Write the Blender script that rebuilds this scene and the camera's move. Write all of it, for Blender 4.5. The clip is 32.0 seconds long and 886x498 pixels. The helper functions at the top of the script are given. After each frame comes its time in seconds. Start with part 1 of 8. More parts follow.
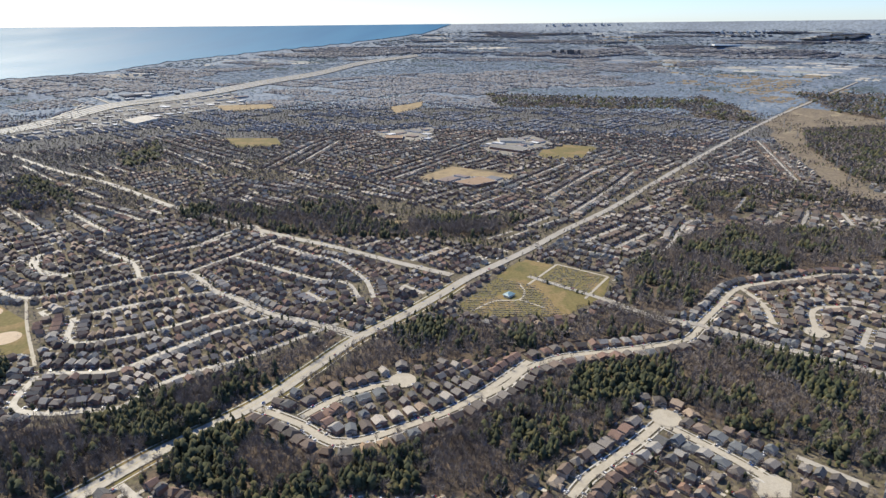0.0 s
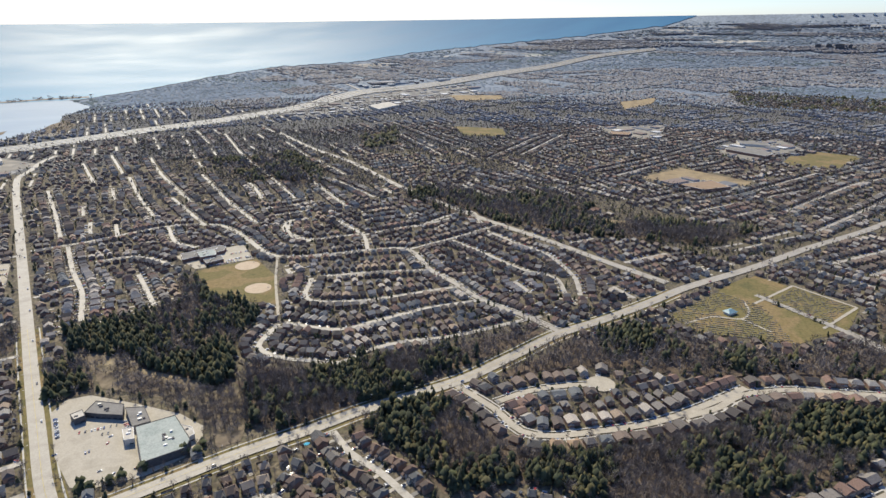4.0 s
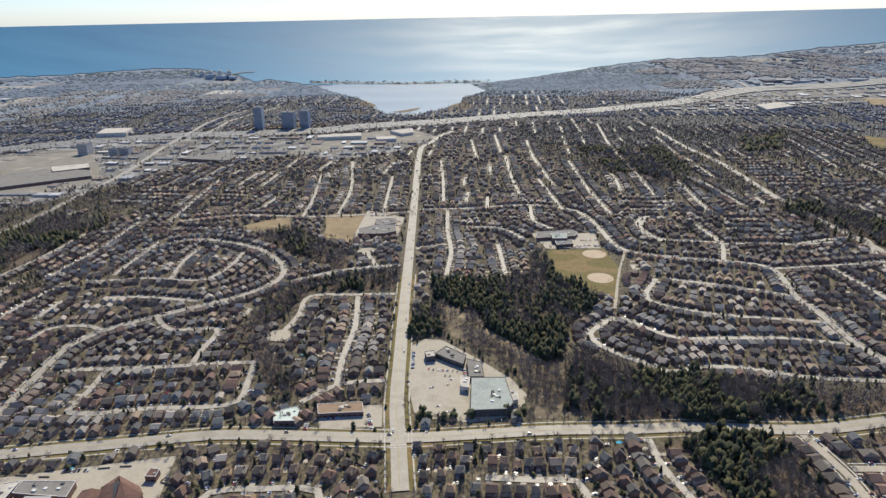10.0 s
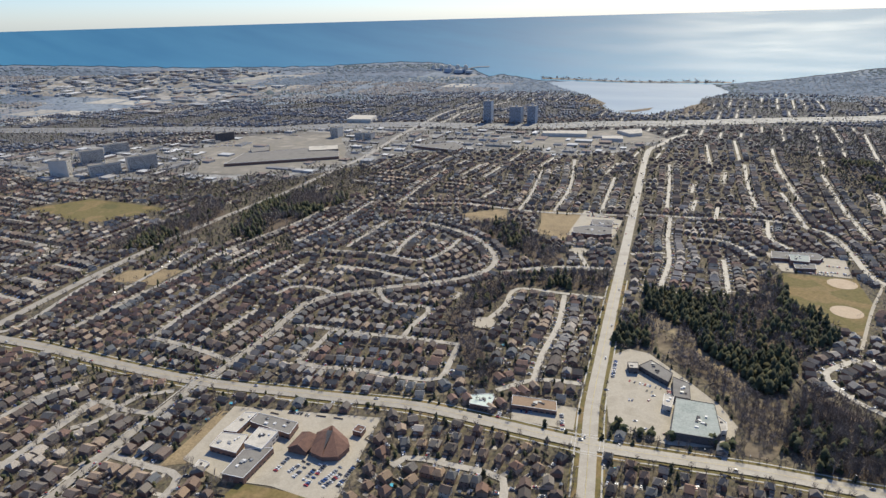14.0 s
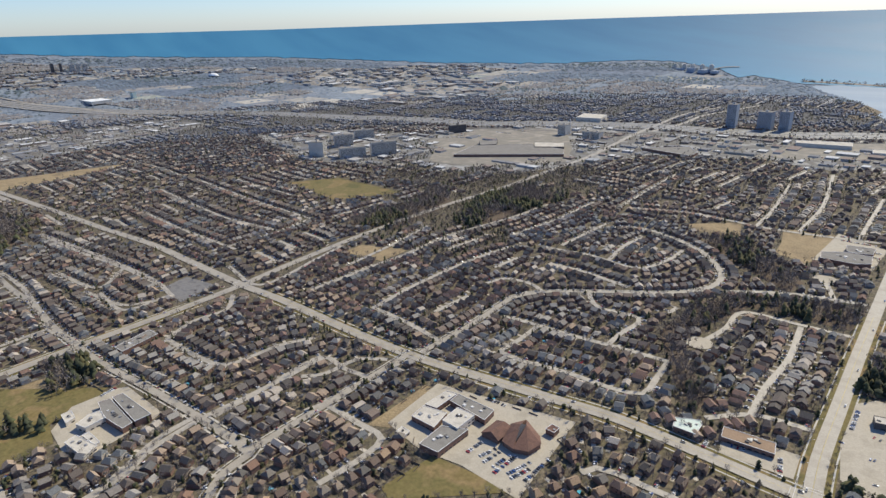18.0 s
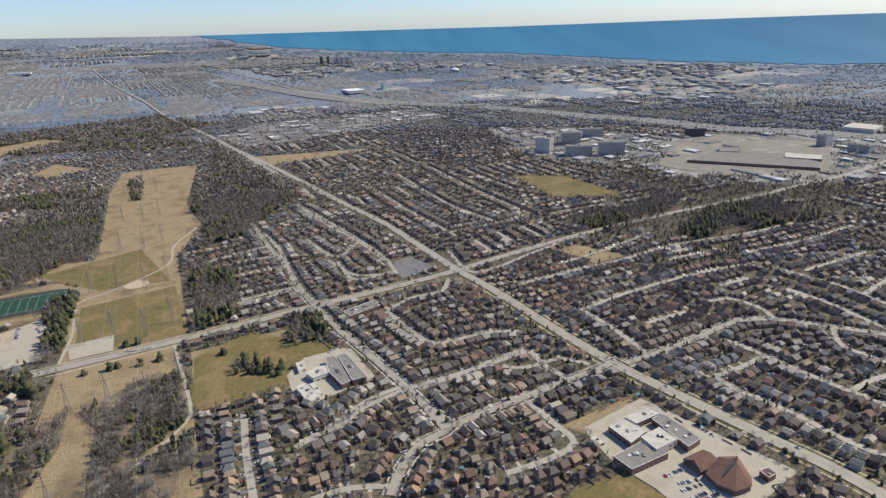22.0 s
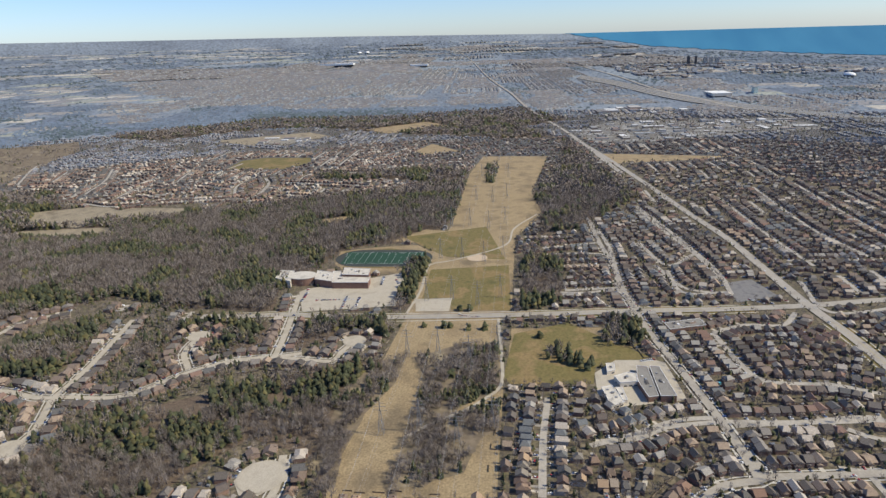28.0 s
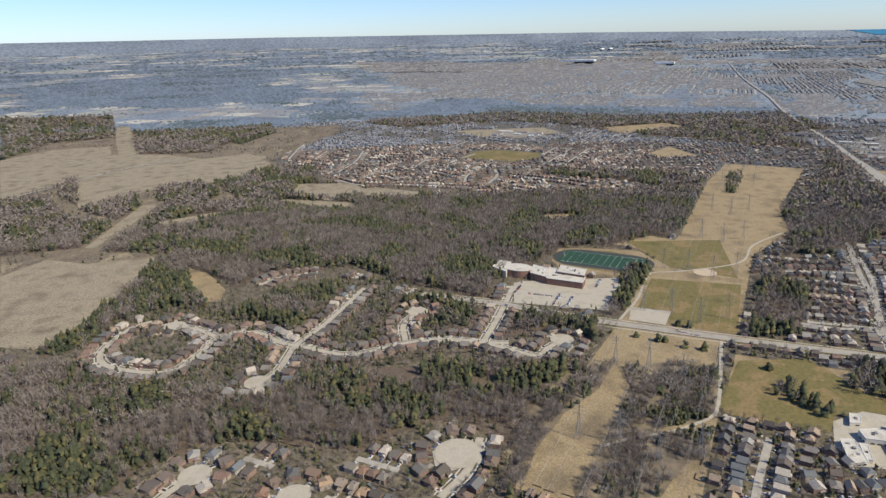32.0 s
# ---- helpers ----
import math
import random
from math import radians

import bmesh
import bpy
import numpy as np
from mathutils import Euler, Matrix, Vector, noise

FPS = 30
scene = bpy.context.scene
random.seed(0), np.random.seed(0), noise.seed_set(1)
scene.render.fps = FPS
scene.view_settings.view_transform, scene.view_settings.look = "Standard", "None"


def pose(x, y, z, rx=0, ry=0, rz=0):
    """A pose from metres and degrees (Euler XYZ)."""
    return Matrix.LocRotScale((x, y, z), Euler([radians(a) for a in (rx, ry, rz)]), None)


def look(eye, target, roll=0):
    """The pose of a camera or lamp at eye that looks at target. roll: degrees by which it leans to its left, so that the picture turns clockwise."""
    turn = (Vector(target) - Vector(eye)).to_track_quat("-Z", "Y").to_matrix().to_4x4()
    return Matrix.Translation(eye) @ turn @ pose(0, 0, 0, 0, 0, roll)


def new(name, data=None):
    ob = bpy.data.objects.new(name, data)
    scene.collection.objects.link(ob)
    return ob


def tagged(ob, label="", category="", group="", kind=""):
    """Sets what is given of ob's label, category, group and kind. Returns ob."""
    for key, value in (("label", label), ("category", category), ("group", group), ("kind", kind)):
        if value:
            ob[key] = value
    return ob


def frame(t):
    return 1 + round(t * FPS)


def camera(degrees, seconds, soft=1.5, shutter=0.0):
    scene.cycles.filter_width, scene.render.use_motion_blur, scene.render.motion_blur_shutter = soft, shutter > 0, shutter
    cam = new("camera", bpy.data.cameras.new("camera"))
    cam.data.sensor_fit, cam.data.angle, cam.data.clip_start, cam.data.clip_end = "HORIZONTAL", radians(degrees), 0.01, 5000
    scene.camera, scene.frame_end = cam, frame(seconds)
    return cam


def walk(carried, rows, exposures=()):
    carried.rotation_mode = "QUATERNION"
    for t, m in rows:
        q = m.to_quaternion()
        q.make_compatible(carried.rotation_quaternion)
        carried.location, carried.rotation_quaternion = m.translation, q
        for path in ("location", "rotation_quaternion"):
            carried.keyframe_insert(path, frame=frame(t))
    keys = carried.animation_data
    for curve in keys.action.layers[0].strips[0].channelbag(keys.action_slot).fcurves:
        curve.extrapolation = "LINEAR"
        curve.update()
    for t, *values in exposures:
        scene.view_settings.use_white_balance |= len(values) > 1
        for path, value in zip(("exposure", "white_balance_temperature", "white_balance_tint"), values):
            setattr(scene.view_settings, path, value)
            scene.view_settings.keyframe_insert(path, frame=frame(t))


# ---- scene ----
# ---------------- camera: it turns on the spot, high over the houses ----------------
cam = camera(69.66, 32.0, 1.45)
walk(cam, [
    (0.0, pose(0, 0, 390, 70.56, -0.28, -46.85)),
    (0.5, pose(0, 0, 390, 70.48, -0.25, -44.49)),
    (1.0, pose(0, 0, 390, 70.37, -0.20, -42.02)),
    (1.5, pose(0, 0, 390, 70.29, -0.20, -39.51)),
    (2.0, pose(0, 0, 390, 70.19, -0.19, -37.05)),
    (2.5, pose(0, 0, 390, 70.12, -0.16, -34.59)),
    (3.0, pose(0, 0, 390, 70.06, -0.03, -32.11)),
    (3.5, pose(0, 0, 390, 70.00, 0.08, -29.58)),
    (5.5, pose(0, 0, 390, 69.81, 0.33, -19.03)),
    (6.0, pose(0, 0, 390, 69.77, 0.40, -16.36)),
    (6.5, pose(0, 0, 390, 69.75, 0.45, -13.69)),
    (7.0, pose(0, 0, 390, 69.74, 0.57, -11.03)),
    (7.5, pose(0, 0, 390, 69.70, 0.64, -8.35)),
    (8.0, pose(0, 0, 390, 69.67, 0.70, -5.66)),
    (8.5, pose(0, 0, 390, 69.64, 0.75, -2.98)),
    (9.0, pose(0, 0, 390, 69.61, 0.83, -0.32)),
    (9.5, pose(0, 0, 390, 69.59, 0.85, 2.46)),
    (10.0, pose(0, 0, 390, 69.59, 0.94, 5.26)),
    (10.5, pose(0, 0, 390, 69.58, 1.02, 8.09)),
    (11.0, pose(0, 0, 390, 69.57, 1.08, 10.87)),
    (11.5, pose(0, 0, 390, 69.57, 1.12, 12.82)),
    (12.0, pose(0, 0, 390, 69.55, 1.19, 14.94)),
    (12.5, pose(0, 0, 390, 69.58, 1.28, 17.50)),
    (13.0, pose(0, 0, 390, 69.60, 1.34, 20.09)),
    (13.5, pose(0, 0, 390, 69.65, 1.36, 22.69)),
    (14.0, pose(0, 0, 390, 69.69, 1.40, 25.22)),
    (14.5, pose(0, 0, 390, 69.74, 1.48, 27.75)),
    (16.5, pose(0, 0, 390, 69.90, 1.66, 37.84)),
    (17.0, pose(0, 0, 390, 69.96, 1.74, 40.34)),
    (17.5, pose(0, 0, 390, 70.00, 1.79, 42.83)),
    (18.0, pose(0, 0, 390, 70.03, 1.84, 45.37)),
    (18.5, pose(0, 0, 390, 70.10, 1.88, 47.88)),
    (19.0, pose(0, 0, 390, 70.15, 1.89, 50.44)),
    (19.5, pose(0, 0, 390, 70.20, 1.91, 53.00)),
    (20.0, pose(0, 0, 390, 70.24, 1.97, 55.53)),
    (20.5, pose(0, 0, 390, 70.30, 2.01, 58.06)),
    (21.0, pose(0, 0, 390, 70.34, 2.05, 60.56)),
    (21.5, pose(0, 0, 390, 70.40, 2.09, 63.08)),
    (22.0, pose(0, 0, 390, 70.47, 2.12, 65.59)),
    (22.5, pose(0, 0, 390, 70.55, 2.14, 68.13)),
    (23.0, pose(0, 0, 390, 70.62, 2.18, 70.63)),
    (23.5, pose(0, 0, 390, 70.69, 2.30, 73.13)),
    (24.0, pose(0, 0, 390, 70.77, 2.34, 75.68)),
    (24.5, pose(0, 0, 390, 70.86, 2.29, 78.26)),
    (25.0, pose(0, 0, 390, 70.96, 2.27, 80.83)),
    (25.5, pose(0, 0, 390, 71.05, 2.27, 83.41)),
    (27.5, pose(0, 0, 390, 71.38, 2.24, 93.65)),
    (28.0, pose(0, 0, 390, 71.47, 2.13, 96.30)),
    (28.5, pose(0, 0, 390, 71.53, 2.08, 98.80)),
    (29.0, pose(0, 0, 390, 71.59, 2.09, 101.36)),
    (29.5, pose(0, 0, 390, 71.61, 2.10, 103.93)),
    (30.0, pose(0, 0, 390, 71.65, 2.03, 106.52)),
    (30.5, pose(0, 0, 390, 71.69, 1.99, 109.08)),
    (31.0, pose(0, 0, 390, 71.75, 1.91, 111.69)),
    (31.5, pose(0, 0, 390, 71.81, 1.85, 114.30)),
    (32.0, pose(0, 0, 390, 71.84, 1.81, 116.88))
], exposures=[(0.0, 0.36), (3.0, 0.28), (6.0, 0.12), (9.0, 0.07), (16.0, 0.05), (24.0, 0.06), (32.0, 0.09)])

# ---------------- sun, sky ----------------
world = bpy.data.worlds.new("sky")
scene.world = world
world.use_nodes = True
wn = world.node_tree.nodes
wl = world.node_tree.links
sky = wn.new("ShaderNodeTexSky")
sky.sky_type = "NISHITA"
sky.sun_disc = False
SUN_EL, SUN_AZ = radians(44), radians(4)      # azimuth from +y towards +x
sky.sun_elevation, sky.sun_rotation = SUN_EL, SUN_AZ
sky.altitude, sky.air_density, sky.dust_density, sky.ozone_density = 300, 1.0, 0.3, 6.0
wn["Background"].inputs["Strength"].default_value = 0.128
tint = wn.new("ShaderNodeVectorMath")
tint.operation = "MULTIPLY"
tint.inputs[1].default_value = (0.9, 0.97, 1.15)
wl.new(sky.outputs["Color"], tint.inputs[0])
wl.new(tint.outputs["Vector"], wn["Background"].inputs["Color"])
sun_data = bpy.data.lights.new("sun", "SUN")
sun_data.energy, sun_data.angle, sun_data.color = 4.8, radians(0.6), (1.0, 0.917, 0.71)
sun = new("sun", sun_data)
sun.matrix_world = look((0, 0, 0), (-math.sin(SUN_AZ) * math.cos(SUN_EL), -math.cos(SUN_AZ) * math.cos(SUN_EL), -math.sin(SUN_EL)))
scene.view_settings.exposure = 0.0


# ---------------- materials ----------------
def socket(node, *names):
    for n in names:
        if n in node.inputs:
            return node.inputs[n]


def mat(name, stops, scale=0.5, rough=0.85, bump=0.0, grain=6.0, vary="noise", spread=0.35, metal=0.0, detail=6.0, spec=0.3):
    """A surface: stops are the colours of a ramp, run through by coarse noise (vary='noise') or by a random value
    for each object or each island; fine grain darkens and lightens it by the given spread."""
    m = bpy.data.materials.new(name)
    m.use_nodes = True
    nt = m.node_tree
    n, l = nt.nodes, nt.links
    bsdf = n["Principled BSDF"]
    tc = n.new("ShaderNodeTexCoord")
    ns = n.new("ShaderNodeTexNoise")
    ns.inputs["Scale"].default_value, ns.inputs["Detail"].default_value = scale, detail
    geo = n.new("ShaderNodeNewGeometry")
    l.new(geo.outputs["Position"], ns.inputs["Vector"])
    ramp = n.new("ShaderNodeValToRGB")
    while len(ramp.color_ramp.elements) < len(stops):
        ramp.color_ramp.elements.new(0.5)
    lo, hi = (0.33, 0.67) if vary == "noise" else (0.0, 1.0)
    for i, (e, c) in enumerate(zip(ramp.color_ramp.elements, stops)):
        e.position = lo + (hi - lo) * i / max(1, len(stops) - 1) if vary == "noise" else i / len(stops)
        e.color = (*c, 1)
    if vary == "noise":
        l.new(ns.outputs["Fac"], ramp.inputs["Fac"])
    else:
        ramp.color_ramp.interpolation = "CONSTANT"
        if vary == "tone":
            tone = n.new("ShaderNodeAttribute")
            tone.attribute_name = "tone"
            src = tone.outputs["Fac"]
        elif vary == "object":
            src = n.new("ShaderNodeObjectInfo").outputs["Random"]
        else:
            src = geo.outputs["Random Per Island"]
        l.new(src, ramp.inputs["Fac"])
    fine = n.new("ShaderNodeTexNoise")
    fine.inputs["Scale"].default_value, fine.inputs["Detail"].default_value = grain, 3.0
    l.new(geo.outputs["Position"], fine.inputs["Vector"])
    rng = n.new("ShaderNodeMapRange")
    rng.inputs["From Min"].default_value, rng.inputs["From Max"].default_value = 0.3, 0.7
    rng.inputs["To Min"].default_value, rng.inputs["To Max"].default_value = 1 - spread, 1 + spread
    l.new(fine.outputs["Fac"], rng.inputs["Value"])
    mul = n.new("ShaderNodeVectorMath")
    mul.operation = "SCALE"
    l.new(ramp.outputs["Color"], mul.inputs[0])
    l.new(rng.outputs["Result"], mul.inputs["Scale"])
    l.new(mul.outputs["Vector"], bsdf.inputs["Base Color"])
    bsdf.inputs["Roughness"].default_value = rough
    bsdf.inputs["Metallic"].default_value = metal
    socket(bsdf, "Specular IOR Level", "Specular").default_value = spec
    if bump:
        b = n.new("ShaderNodeBump")
        b.inputs["Strength"].default_value, b.inputs["Distance"].default_value = bump, 0.3
        l.new(fine.outputs["Fac"], b.inputs["Height"])
        l.new(b.outputs["Normal"], bsdf.inputs["Normal"])
    return m


MID_ROOFS = [(0.122, 0.104, 0.089), (0.117, 0.111, 0.105), (0.196, 0.149, 0.119), (0.217, 0.192, 0.167), (0.085, 0.074, 0.067), (0.208, 0.134, 0.104), (0.154, 0.133, 0.115), (0.416, 0.361, 0.299), (0.144, 0.148, 0.148), (0.13, 0.105, 0.089), (0.296, 0.272, 0.239), (0.316, 0.238, 0.173)]
ROOFS = [(0.158, 0.117, 0.09), (0.126, 0.116, 0.103), (0.221, 0.153, 0.11), (0.187, 0.165, 0.138), (0.104, 0.087, 0.072), (0.224, 0.138, 0.097), (0.188, 0.139, 0.106), (0.304, 0.244, 0.184), (0.14, 0.137, 0.128), (0.162, 0.112, 0.087), (0.223, 0.191, 0.153), (0.333, 0.233, 0.149)]
WALLS = [(0.217, 0.139, 0.113), (0.262, 0.19, 0.154), (0.178, 0.116, 0.097), (0.354, 0.293, 0.238), (0.239, 0.161, 0.133), (0.448, 0.398, 0.338), (0.276, 0.183, 0.141), (0.203, 0.147, 0.126)]
# Roof and wall tones with blue-grey haze mixed into the colour.
HAZED_ROOFS = [(0.166, 0.17, 0.188), (0.147, 0.16, 0.188), (0.207, 0.197, 0.206), (0.194, 0.211, 0.24), (0.133, 0.141, 0.16), (0.217, 0.192, 0.193), (0.18, 0.18, 0.193), (0.262, 0.268, 0.28), (0.161, 0.182, 0.222), (0.17, 0.166, 0.179), (0.217, 0.231, 0.25), (0.291, 0.263, 0.246)]
HAZED_WALLS = [(0.181, 0.172, 0.18), (0.209, 0.204, 0.212), (0.171, 0.162, 0.171), (0.26, 0.265, 0.274), (0.196, 0.186, 0.194), (0.317, 0.33, 0.346), (0.211, 0.199, 0.205), (0.184, 0.178, 0.187)]
CARS = [(0.6, 0.6, 0.6), (0.03, 0.03, 0.035), (0.65, 0.65, 0.64), (0.3, 0.31, 0.33), (0.05, 0.06, 0.09), (0.35, 0.04, 0.04), (0.13, 0.13, 0.14), (0.7, 0.7, 0.7), (0.05, 0.1, 0.25)]
